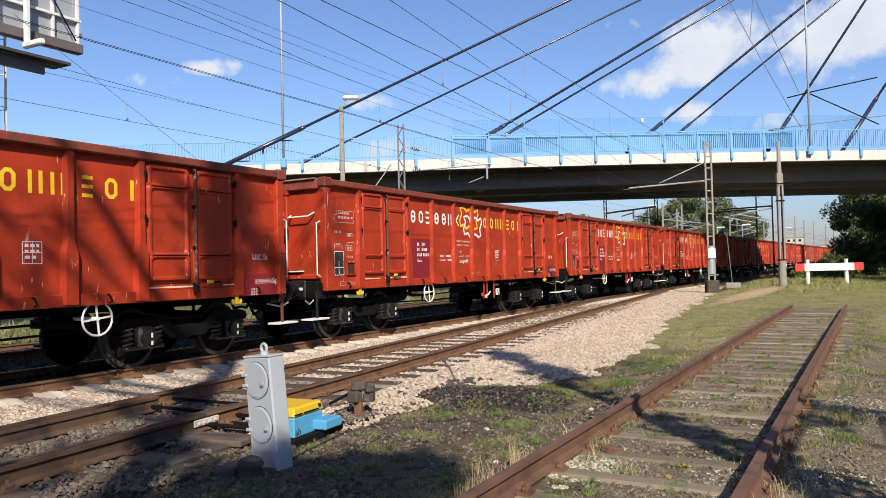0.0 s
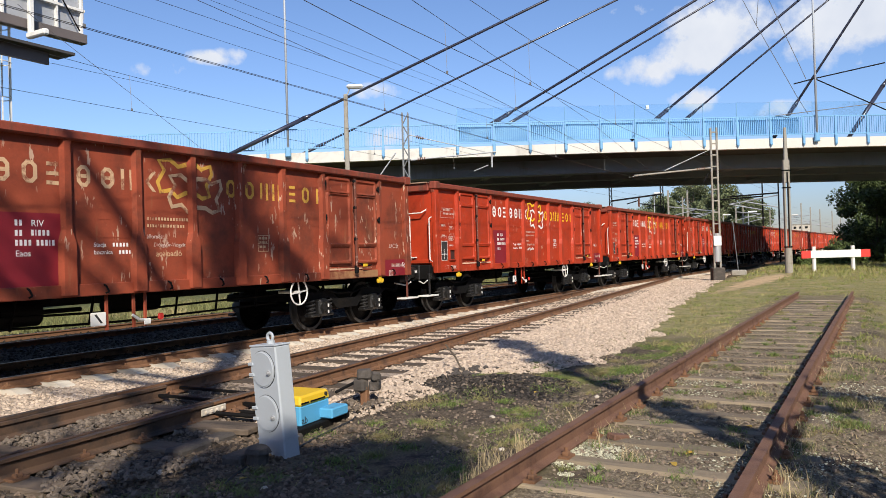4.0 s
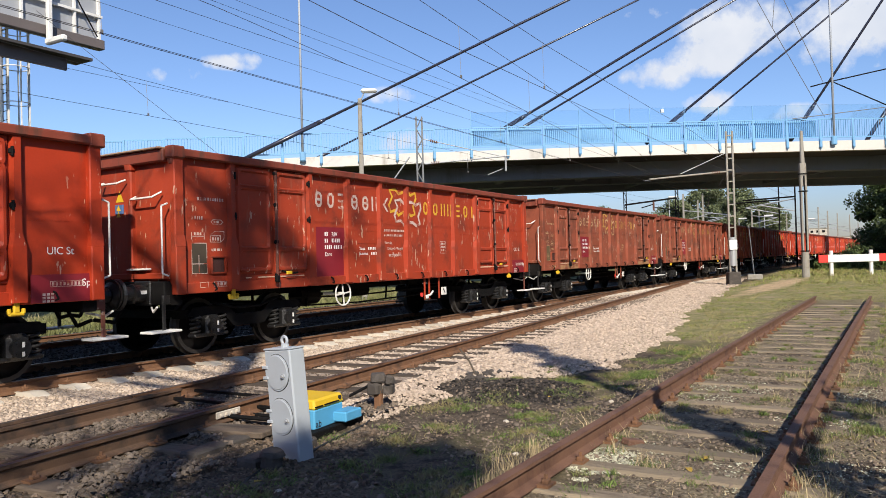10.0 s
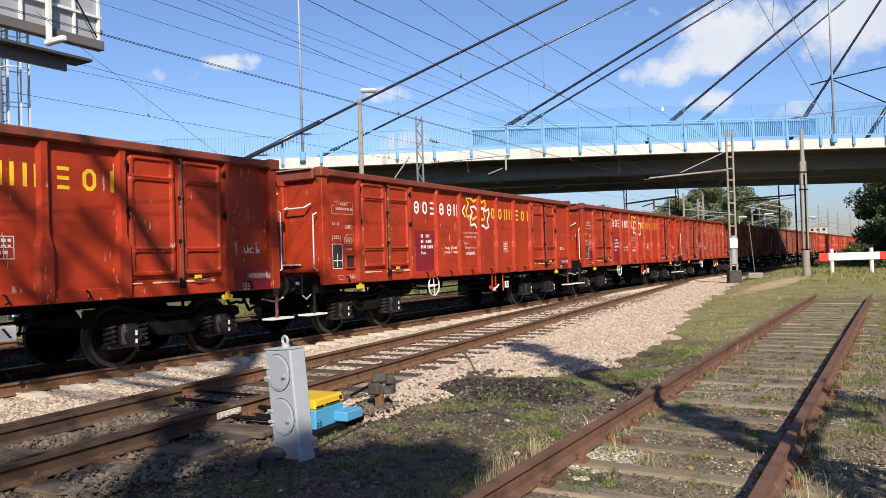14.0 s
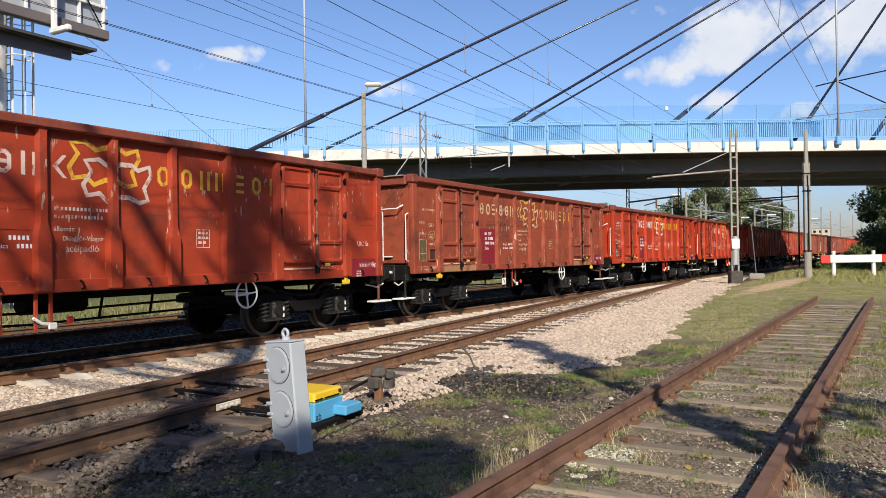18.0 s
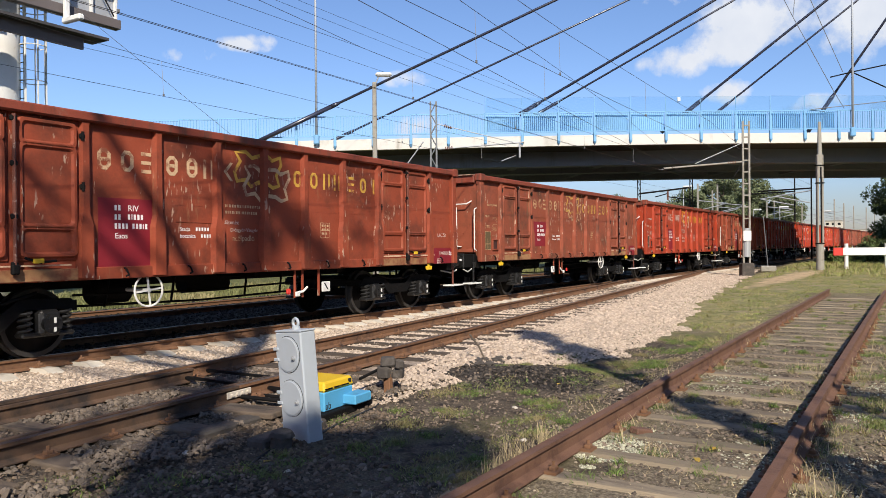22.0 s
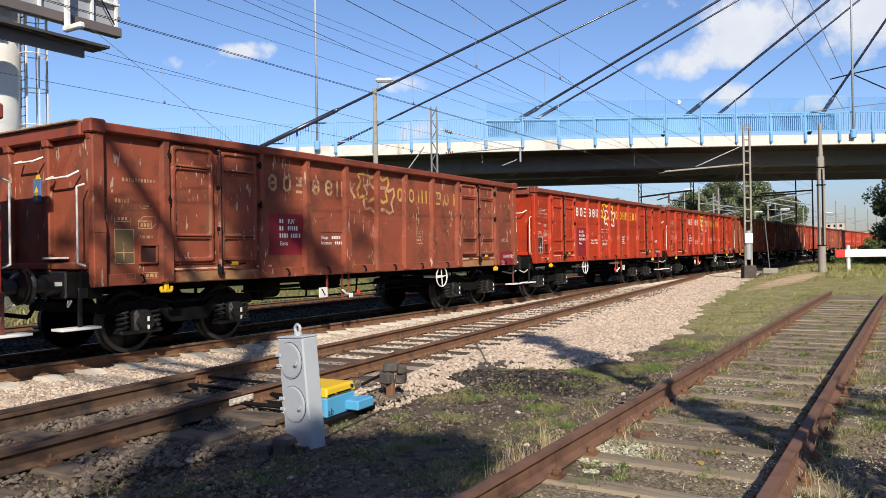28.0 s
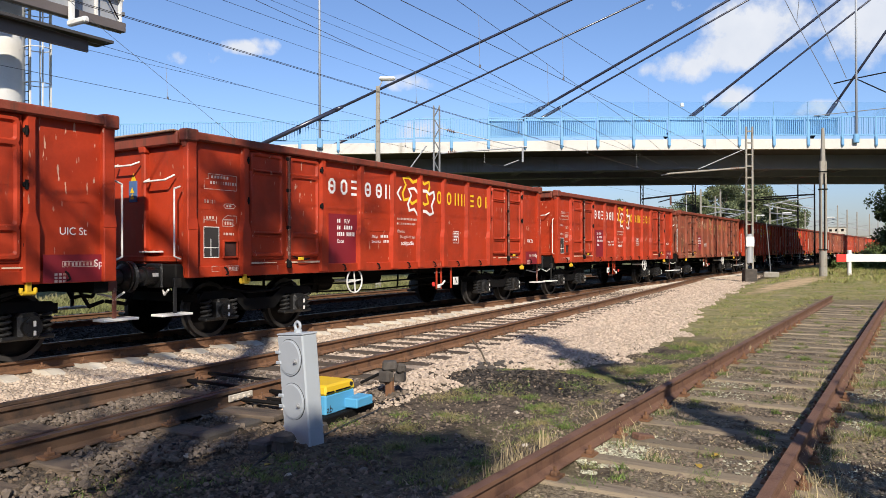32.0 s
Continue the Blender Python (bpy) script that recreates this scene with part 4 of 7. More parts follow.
def spring_mesh():
    """One coil spring: a wound bar."""
    bm = B()
    rows = []
    n, turns = 40, 4.5
    for i in range(n + 1):
        a = 2 * math.pi * turns * i / n
        c = Vector((0.08 * math.cos(a), 0.08 * math.sin(a), 0.34 + 0.33 * i / n))
        out = Vector((math.cos(a), math.sin(a), 0))
        rows.append([bm.verts.new(c + (out * math.cos(t) + Vector((0, 0, 1)) * math.sin(t)) * 0.022) for t in (0, 1.571, 3.142, 4.712)])
    for a, b in zip(rows, rows[1:]):
        for k in range(4):
            bm.faces.new((a[k], a[(k + 1) % 4], b[(k + 1) % 4], b[k]))
    bmesh.ops.recalc_face_normals(bm, faces=bm.faces)
    return mesh_of(bm, "coil_spring", STEEL_SPRING)


STEEL_SPRING = shade("grey_spring_steel", (0.028, 0.027, 0.027), 0.45, 0.2, 0.3, 6, 0.1)


def axlebox_mesh():
    bm = B()
    box(bm, (0, -0.02, 0.48), (0.3, 0.26, 0.34), 0.05)
    rod(bm, (0, -0.2, 0.47), (0, -0.12, 0.47), 0.13, 12)
    box(bm, (0, 0, 0.33), (0.72, 0.2, 0.06), 0.02)
    for a in range(4):
        t = radians(45 + 90 * a)
        rod(bm, (0.09 * math.cos(t), -0.225, 0.47 + 0.09 * math.sin(t)), (0.09 * math.cos(t), -0.19, 0.47 + 0.09 * math.sin(t)), 0.016, 6)
    box(bm, (0, -0.235, 0.52), (0.03, 0.012, 0.07), slot=1)
    box(bm, (0, -0.235, 0.4), (0.03, 0.012, 0.06), slot=1)
    return mesh_of(bm, "axle_box", (STEEL_GEAR, WHITE_PAINT))


def wheel_mesh():
    bm = B()
    prof = [(0.09, -0.09), (0.16, -0.08), (0.2, -0.03), (0.38, -0.01), (0.4, -0.065), (0.462, -0.065), (0.458, 0.03), (0.488, 0.045), (0.485, 0.07), (0.4, 0.07), (0.38, 0.02), (0.2, 0.01), (0.16, 0.06), (0.09, 0.07)]
    seg = 24
    rows = [[bm.verts.new((r * math.cos(2 * math.pi * i / seg), y, r * math.sin(2 * math.pi * i / seg))) for r, y in prof] for i in range(seg)]
    for i in range(seg):
        a, b = rows[i], rows[(i + 1) % seg]
        for j in range(len(prof)):
            k = (j + 1) % len(prof)
            f = bm.faces.new((a[j], a[k], b[k], b[j]))
            f.material_index = 1 if j in (4, 5, 6, 7) else 0
    bmesh.ops.recalc_face_normals(bm, faces=bm.faces)
    return mesh_of(bm, "wheel", (WHEEL_STEEL, TREAD), False)


def bogie_frame_mesh():
    bm = B()
    for y in (-1.02, 1.02):
        pts = [(-1.35, 0.66), (-1.25, 0.78), (-0.55, 0.8), (-0.3, 0.62), (0.3, 0.62), (0.55, 0.8), (1.25, 0.78), (1.35, 0.66), (1.2, 0.64), (0.62, 0.66), (0.35, 0.42), (-0.35, 0.42), (-0.62, 0.66), (-1.2, 0.64)]
        a = [bm.verts.new((x, y - 0.06, z)) for x, z in pts]
        b = [bm.verts.new((x, y + 0.06, z)) for x, z in pts]
        bm.faces.new(a), bm.faces.new(reversed(b))
        for j in range(len(pts)):
            k = (j + 1) % len(pts)
            bm.faces.new((a[j], a[k], b[k], b[j]))
    box(bm, (0, 0, 0.66), (0.5, 2.0, 0.24), 0.03)
    for x in (-1.3, 1.3):
        box(bm, (x, 0, 0.68), (0.1, 2.1, 0.14))
    bmesh.ops.recalc_face_normals(bm, faces=bm.faces)
    return mesh_of(bm, "bogie_frame", STEEL_DARK)


def brake_pipe_mesh():
    bm = B()
    bent(bm, [(-0.9, -1.12, 0.86), (-0.4, -1.14, 0.74), (0.2, -1.14, 0.74), (0.75, -1.12, 0.88)], 0.022)
    return mesh_of(bm, "brake_pipe", STEEL_DARK)


def brake_block_mesh():
    bm = B()
    box(bm, (0, 0, 0.5), (0.1, 0.1, 0.34), 0.02)
    rod(bm, (0, 0, 0.45), (0, 0, 0.95), 0.025, 6)
    return mesh_of(bm, "brake_block", STEEL_DARK)


def ring_outline(bm, pts, width, y, m=None):
    """A flat closed band along a closed line of (x, z) points."""
    n = len(pts)
    cx, cz = sum(p[0] for p in pts) / n, sum(p[1] for p in pts) / n
    a, b = [], []
    for i in range(n):
        p0, p1, p2 = Vector(pts[i - 1]), Vector(pts[i]), Vector(pts[(i + 1) % n])
        e1, e2 = (p1 - p0).normalized(), (p2 - p1).normalized()
        nn = Vector((-e1.y - e2.y, e1.x + e2.x))
        nn = nn.normalized() if nn.length > 1e-5 else Vector((-e1.y, e1.x))
        a.append(bm.verts.new((p1.x + nn.x * width / 2, y, p1.y + nn.y * width / 2)))
        b.append(bm.verts.new((p1.x - nn.x * width / 2, y, p1.y - nn.y * width / 2)))
    for i in range(n):
        k = (i + 1) % n
        bm.faces.new((a[i], a[k], b[k], b[i]))
    return bm


def bars(bm, x, z, rows, y, h=0.05, gap=0.03):
    """Lines of unreadable writing as short bars: rows of widths."""
    for i, words in enumerate(rows):
        cx = x
        zz = z - i * (h + gap)
        for w in words:
            flat(bm, [(cx, y, zz), (cx + w, y, zz), (cx + w, y, zz - h), (cx, y, zz - h)])
            cx += w + min(h * 0.6, 0.022)
    return bm


def wagon(paint, wheel_at, far=False):
    """One open bogie wagon; its middle at rail level is the origin, it runs towards +x."""
    P = PAINTS[paint]
    white, yellow = LETTERS[paint]
    rng = random.Random(len(paint) + int(wheel_at))
    w = new("freight_wagon")
    H = LEN / 2

    def sx(o):
        return o - H

    # box of the wagon
    bm = B()
    box(bm, (0, 0, 1.2), (LEN - 0.14, 2.76, 0.06))
    part("floor", bm, STEEL_DARK, w)
    bm = B()
    for y in (-0.3, 0.3):
        box(bm, (0, y, 1.02), (LEN - 0.3, 0.14, 0.3))
    for x in (-4.5, -2.2, 0, 2.2, 4.5):
        box(bm, (x, 0, 1.05), (0.16, 2.6, 0.2))
    for x in (-H + 0.12, H - 0.12):
        box(bm, (x, 0, 1.04), (0.2, 2.7, 0.34))
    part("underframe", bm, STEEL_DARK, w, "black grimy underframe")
    for y, sgn in ((-1, -1), (1, 1)):
        bm = B()
        box(bm, (0, sgn * 1.405, (SILL + TOP) / 2), (LEN - 0.04, 0.03, TOP - SILL - 0.04))
        box(bm, (0, sgn * 1.4215, 2.1), (LEN - 0.4, 0.004, 0.012))
        part("side_wall", bm, P, w)
        bm = B()
        box(bm, (0, sgn * 1.43, SILL + 0.085), (LEN, 0.06, 0.17), 0.01)
        part("side_sill", bm, P, w)
        if sgn < 0 and paint in ("brown", "dull"):
            for o in (2.155, 10.66):
                bm = B()
                box(bm, (sx(o), -1.4615, SILL + 0.088), (1.72, 0.008, 0.15), 0.003)
                part("sill_plate", bm, SILL_TAN, w, "sandy worn plate under the doors")
        bm = B()
        box(bm, (0, sgn * 1.465, TOP - 0.065), (LEN + 0.06, 0.15, 0.13), 0.02)
        part("top_rail", bm, RIM, w, "worn steel top rail")
    post = post_mesh(P)
    for sgn in (-1, 1):
        for o in POSTS:
            q = part("side_post", post, None, w)
            q.matrix_basis = pose(sx(o), sgn * 1.418, 0, 0, 0, 0 if sgn < 0 else 180)
        for o in (0.09, LEN - 0.09):
            e = -1 if o < 1 else 1
            bm = B()
            box(bm, (0, 0, (SILL + TOP) / 2), (0.18, 0.12, TOP - SILL - 0.06), 0.015)
            box(bm, (0, sgn * 0.03, 1.4), (0.19, 0.1, 0.74), 0.012)
            bm2 = [bm.verts.new(v) for v in ((-e * 0.095, sgn * 0.08, 1.77), (e * 0.095, sgn * 0.08, 1.77), (e * 0.095, sgn * 0.06, 1.94), (-e * 0.09, sgn * 0.06, 1.94), (-e * 0.095, sgn * 0.0, 1.77), (-e * 0.09, sgn * 0.0, 1.94))]
            bm.faces.new(bm2[:4]), bm.faces.new((bm2[0], bm2[3], bm2[5], bm2[4]))
            bmesh.ops.recalc_face_normals(bm, faces=bm.faces)
            cp = part("corner_post", bm, P, w)
            cp.matrix_basis = pose(sx(o), sgn * 1.445, 0)
            bm = B()
            box(bm, (e * 0.02, sgn * 0.005, TOP - 0.06), (0.24, 0.19, 0.19), 0.02)
            box(bm, (e * 0.05, -sgn * 0.02, TOP - 0.2), (0.1, 0.1, 0.1), 0.02, taper=1.3)
            part("post_head", bm, RIM, cp, "boxed worn head of the corner post")
    # ends
    for e in (-1, 1):
        bm = B()
        box(bm, (e * (H - 0.05), 0, (SILL + TOP) / 2 + 0.06), (0.04, 2.8, TOP - SILL - 0.2))
        part("end_wall", bm, P, w)
        for y in (-0.5, 0.5):
            bm = B()
            box(bm, (e * (H + 0.0), y, 2.12), (0.1, 0.1, 1.95), 0.02)
            box(bm, (e * (H + 0.0), y, 3.04), (0.14, 0.15, 0.12), 0.02, taper=1.2)
            part("end_post", bm, P, w)
        bm = B()
        box(bm, (e * (H + 0.0), 0, TOP - 0.1), (0.16, 2.7, 0.2), 0.02)
        er = part("end_top_rail", bm, RIM, w)
        bm = B()
        box(bm, (e * (H + 0.02), 0, TOP + 0.006), (0.24, 2.66, 0.03), 0.008)
        part("rim_plate", bm, RIM_PALE, er, "pale worn plate on the end rim")
        bm = B()
        box(bm, (e * (H + 0.01), 0, 1.32), (0.1, 2.7, 0.1), 0.015)
        part("end_sill", bm, P, w)
        bm = B()
        box(bm, (e * (H + 0.03), 0, 1.06), (0.14, 2.7, 0.36), 0.02)
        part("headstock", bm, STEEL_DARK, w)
        for y in (-0.875, 0.875):
            bm = B()
            rod(bm, (e * (H + 0.08), y, 1.06), (e * (H + 0.32), y, 1.06), 0.135, 16)
            rod(bm, (e * (H + 0.29), y, 1.06), (e * (H + 0.34), y, 1.06), 0.15, 16)
            rod(bm, (e * (H + 0.34), y, 1.06), (e * (H + 0.56), y, 1.06), 0.105, 16)
            rod(bm, (e * (H + 0.5), y, 1.06), (e * (H + 0.555), y, 1.06), 0.13, 16, 0.2)
            rod(bm, (e * (H + 0.555), y, 1.06), (e * (H + 0.6), y, 1.06), 0.24, 20, 0.225)
            box(bm, (e * (H + 0.11), y, 1.06), (0.05, 0.38, 0.38), 0.02)
            for dy, dz in ((-0.14, -0.14), (0.14, -0.14), (-0.14, 0.14), (0.14, 0.14)):
                rod(bm, (e * (H + 0.13), y + dy, 1.06 + dz), (e * (H + 0.16), y + dy, 1.06 + dz), 0.022, 6)
            box(bm, (e * (H + 0.2), y - 0.132, 1.08), (0.1, 0.014, 0.055), slot=1)
            part("buffer", bm, (STEEL_GEAR, WHITE_PAINT), w, "black greasy buffer")
        bm = B()
        bent(bm, [(e * (H + 0.1), 0, 1.02), (e * (H + 0.62), 0, 0.98)], 0.06, 8)
        part("drawhook", bm, STEEL_DARK, w)
        bm = B()
        bent(bm, [(e * (H + 0.3), 0.2, 1.0), (e * (H + 0.45), 0.22, 0.72), (e * (H + 0.62), 0.2, 0.75)], 0.03, 6)
        part("coupling", bm, STEEL_DARK, w)
        bm = B()
        bent(bm, [(e * (H + 0.1), -0.45, 0.95), (e * (H + 0.3), -0.45, 0.62), (e * (H + 0.6), -0.35, 0.68)], 0.03, 6)
        part("brake_hose", bm, STEEL_DARK, w)
        # shunter's step and handrails at the corners
        for sgn in (-1, 1):
            if e * sgn > 0 and sgn > 0:
                continue
            bm = B()
            bent(bm, [(e * (H + 0.06), sgn * 1.41, 2.42), (e * (H + 0.17), sgn * 1.41, 2.38), (e * (H + 0.17), sgn * 1.41, 1.36), (e * (H + 0.06), sgn * 1.41, 1.32)], 0.014, 6)
            part("handrail", bm, WHITE_PAINT, w, "white-painted grab handle")
            bm = B()
            box(bm, (e * (H + 0.1), sgn * 1.33, 0.74), (0.06, 0.03, 0.52), 0.006)
            box(bm, (e * (H + 0.06), sgn * 1.33, 0.96), (0.14, 0.05, 0.14), 0.01)
            st = part("step_bracket", bm, LOCK_BAR if e > 0 else STEEL_GEAR, w)
            bm = B()
            box(bm, (e * (H + 0.14), sgn * 1.32, 0.485), (0.56, 0.26, 0.035), 0.006)
            part("step_board", bm, WHITE_PAINT, st, "worn white step board")
            bm = B()
            bent(bm, [(e * (H + 0.06), sgn * 1.0, 0.84), (e * (H + 0.2), sgn * 1.22, 0.78), (e * (H + 0.24), sgn * 1.36, 0.86)], 0.016, 6)
            part("uncoupling_handle", bm, WHITE_PAINT, w, "white bent uncoupling handle")
        bm = B()
        bent(bm, [(e * (H + 0.03), 0.15, 2.84), (e * (H + 0.14), 0.13, 2.8), (e * (H + 0.14), -0.32, 2.8), (e * (H + 0.03), -0.4, 2.86)], 0.016, 6)
        part("handrail", bm, WHITE_PAINT, w, "white-painted grab handle")
        bm = B()
        bent(bm, [(e * (H + 0.03), -0.64, 2.57), (e * (H + 0.14), -0.66, 2.52), (e * (H + 0.14), -1.16, 2.53), (e * (H + 0.03), -1.25, 2.61)], 0.016, 6)
        part("handrail", bm, WHITE_PAINT, w, "white-painted grab handle")
        bm = B()
        box(bm, (e * (H + 0.06), -0.72, 1.43), (0.14, 0.42, 0.03), 0.006)
        part("end_step", bm, WHITE_PAINT, w, "small white end step")
        if not far:
            bm = B()
            box(bm, (e * (H - 0.02), -0.165, 2.4), (0.03, 0.19, 0.15 if paint == "worn" else 0.34), 0.005)
            q = part("warning_plate", bm, PLATE_BLUE, w, "faded blue warning plate with orange signs")
            for z, r in ((2.6, 0.1), (2.42, 0.055), (2.32, 0.055)):
                bm = B()
                X0 = e * (H - 0.001 + (0.0 if z < 2.5 else -0.025))
                flat(bm, [(X0, -0.165 + r, z - r * 0.8), (X0, -0.165, z + r), (X0, -0.165 - r, z - r * 0.8)])
                part("warning_triangle", bm, YELLOW, q)
    # doors
    lw, lh = 0.86, 1.84
    leaf = leaf_mesh(P, lw, lh)
    hb = B()
    box(hb, (0, -0.03, 0), (0.08, 0.05, 0.07), 0.015)
    rod(hb, (0, -0.045, -0.06), (0, -0.045, 0.06), 0.02, 8)
    hinge = mesh_of(hb, "hinge", STEEL_DARK)
    for sgn in (-1, 1):
        for o in (2.155, 10.66):
            face = Matrix.Rotation(0 if sgn < 0 else math.pi, 4, "Z")
            for k in (-1, 1):
                lf = part("door_leaf", leaf, None, w)
                lf.matrix_basis = Matrix.Translation((sx(o) + k * 0.465, sgn * 1.43, 2.22)) @ face
                for z in (-0.7, 0.05, 0.72) if sgn < 0 and not far else ():
                    part("hinge", hinge, None, lf).matrix_basis = pose((k if sgn < 0 else -k) * 0.455, -0.02, z)
            if sgn > 0:
                continue
            bm = B()
            rod(bm, (0, -0.06, 1.14), (0, -0.06, 3.1), 0.024, 8)
            for z in (1.26, 1.85, 2.5, 3.05):
                box(bm, (0, -0.05, z), (0.085, 0.06, 0.07), 0.015, slot=1)
            box(bm, (0.0, -0.06, 1.2), (0.1, 0.07, 0.13), 0.02, slot=1)
            part("locking_bar", bm, (LOCK_BAR, STEEL_DARK), w, "rusty door locking bar").matrix_basis = Matrix.Translation((sx(o), sgn * 1.47, 0)) @ face
            if far:
                continue
            bm = B()
            x = -0.85
            while x < 0.85:
                d = rng.uniform(0.08, 0.4)
                if rng.random() < 0.75:
                    box(bm, (x + d / 2, -0.012, 0.0), (d, 0.012, rng.uniform(0.015, 0.035)))
                x += d
            part("door_threshold", bm, THRESHOLD[paint], w, "chipped pale threshold strip").matrix_basis = Matrix.Translation((sx(o), sgn * 1.462, 1.24)) @ face
            bm = B()
            bent(bm, [(0.12, -0.05, 1.34), (0.3, -0.07, 1.28), (0.52, -0.06, 1.3)], 0.016, 6)
            box(bm, (0.28, -0.07, 1.3), (0.14, 0.03, 0.06), 0.008, slot=1)
            part("door_lever", bm, (STEEL_DARK, YELLOW), w).matrix_basis = Matrix.Translation((sx(o), sgn * 1.475, 0)) @ face
    # lashing rings, hooks
    hk = B()
    bent(hk, [(0, 0, 0.05), (0, -0.05, 0.03), (0.03, -0.06, -0.05), (0, -0.03, -0.07)], 0.014, 5)
    hook = mesh_of(hk, "lashing_hook", STEEL_DARK)
    for o in () if far else (0.75, 3.7, 4.8, 5.9, 6.95, 8.0, 9.1, 12.1):
        part("lashing_hook", hook, None, w).matrix_basis = pose(sx(o), -1.466, SILL + 0.1)
    yb = B()
    box(yb, (0, 0, 0.05), (0.075, 0.05, 0.24), 0.012)
    box(yb, (0, 0, 0.16), (0.12, 0.05, 0.05), 0.012)
    box(yb, (0, 0, -0.08), (0.2, 0.05, 0.05), 0.015)
    for k in (-0.09, 0.09):
        box(yb, (k, 0, -0.045), (0.04, 0.05, 0.07), 0.01)
    ypad = mesh_of(yb, "jacking_hook", YELLOW)
    for o in (1.19, 11.62):
        part("jacking_hook", ypad, None, w, "yellow-painted hook under the sill").matrix_basis = pose(sx(o), -1.45, SILL - 0.03)
    # writing: plain bars and blocks where brand names and numbers stand
    Y = -1.424
    def stencil(kind):
        """Plain painted shapes of one height: a ring, a barred ring, a pair of bars, a stack of bars, a single bar, a chevron."""
        bm = B()

        def bar(x0, x1, z0, z1):
            flat(bm, [(x0, Y, z0), (x1, Y, z0), (x1, Y, z1), (x0, Y, z1)])
        if kind in ("ring", "barred"):
            ring_outline(bm, [(-0.03, 2.56), (0.03, 2.56), (0.075, 2.61), (0.075, 2.75), (0.03, 2.8), (-0.03, 2.8), (-0.075, 2.75), (-0.075, 2.61)], 0.058, Y)
            if kind == "barred":
                bar(-0.045, 0.045, 2.655, 2.705)
        elif kind == "pair":
            bar(-0.1, -0.045, 2.53, 2.83), bar(0.045, 0.1, 2.53, 2.83)
        elif kind == "stack":
            for z in (2.53, 2.655, 2.78):
                bar(-0.085, 0.085, z, z + 0.05)
        elif kind == "bar":
            bar(-0.03, 0.03, 2.53, 2.83)
        else:
            flat(bm, [(-0.1, Y, 2.68), (0.04, Y, 2.83), (0.1, Y, 2.83), (-0.03, Y, 2.68)]), flat(bm, [(-0.1, Y, 2.68), (-0.03, Y, 2.68), (0.1, Y, 2.53), (0.04, Y, 2.53)])
        return bm
    shapes = {}
    for o, kind, mat in ((3.43, "barred", white), (3.79, "ring", white), (4.1, "stack", white), (4.55, "barred", white), (4.92, "barred", white), (5.24, "pair", white), (5.65, "chevron", white),
                         (7.28, "ring", yellow), (7.72, "ring", yellow), (8.08, "pair", yellow), (8.39, "pair", yellow), (8.83, "stack", yellow), (9.21, "ring", yellow), (9.56, "bar", yellow)):
        if (kind, mat) not in shapes:
            shapes[(kind, mat)] = mesh_of(stencil(kind), "stencil_block", mat)
        part("stencil_block", shapes[(kind, mat)], None, w, "white stencilled shape" if mat is white else "yellow stencilled shape").matrix_basis = pose(sx(o), 0, 0)
    # two jagged outlines, one yellow, one white
    jag = [(-0.95, 0.9), (-0.55, 1), (-0.27, 0.68), (0.09, 0.88), (0.4, 0.88), (0.6, 0.66), (0.95, 0.9), (1, 0.45), (0.78, -0.2), (0.9, -0.8), (0.62, -0.95), (0.35, -0.72), (0, -0.7), (-0.33, -0.97), (-0.55, -0.6), (-0.9, -0.73), (-1, -0.23), (-0.76, 0.43)]
    for (cx, cz), mat, nm in (((6.32, 2.755), yellow, "yellow_outline"), ((6.52, 2.535), white, "white_outline")):
        bm = B()
        ring_outline(bm, [(sx(cx) + x * 0.54, cz + z * 0.29) for x, z in jag], 0.07, Y - (0.003 if nm[0] == "w" else 0))
        part(nm, bm, mat, w, "jagged stencilled outline")
    low = 1.42 if paint == "brown" else 1.2
    bm = B()
    flat(bm, [(sx(3.33), Y, 2.15), (sx(4.22), Y, 2.15), (sx(4.22), Y, low), (sx(3.33), Y, low)])
    lab = part("number_panel", bm, MAROON, w, "maroon number panel with white bars")
    bm = B()
    bars(bm, sx(3.58), 2.055, [(0.036, 0.036)], Y - 0.003, 0.075)
    bars(bm, sx(3.58), 1.925, [(0.036, 0.036)], Y - 0.003, 0.075)
    bars(bm, sx(3.79), 1.93, [(0.036, 0.014, 0.036, 0.036, 0.036)], Y - 0.003, 0.075)
    bars(bm, sx(3.58), 1.8, [(0.036, 0.036, 0.036, 0.036)], Y - 0.003, 0.075)
    bars(bm, sx(3.86), 1.8, [(0.036, 0.036, 0.036, 0.014, 0.036)], Y - 0.003, 0.075)
    part("number_writing", bm, LETTERS["red"][0], lab, kind="stuff")
    glyphs("Eaos", 0.11, LETTERS["red"][0], "type_mark", lab, pose(sx(3.58), Y - 0.003, 1.59, 90))
    glyphs("RIV", 0.12, LETTERS["red"][0], "traffic_mark", lab, pose(sx(3.79), Y - 0.003, 1.975, 90))
    bm = B()
    box(bm, (sx(4.97), Y, 1.845), (0.72, 0.01, 0.014))
    part("seam", bm, P, w)
    groups = [(4.98, 1.765, [(0.034,) * 5], 0.055, 0.045), (5.08, 1.66, [(0.034,) * 4], 0.055, 0.045)]
    if not far:
        glyphs("Stacja", 0.085, LETTERS["red"][0], "home_station", w, pose(sx(4.68), Y, 1.71, 90), "white stencilled words")
        glyphs("bocznica", 0.085, LETTERS["red"][0], "home_station", w, pose(sx(4.68), Y, 1.605, 90), "white stencilled words")
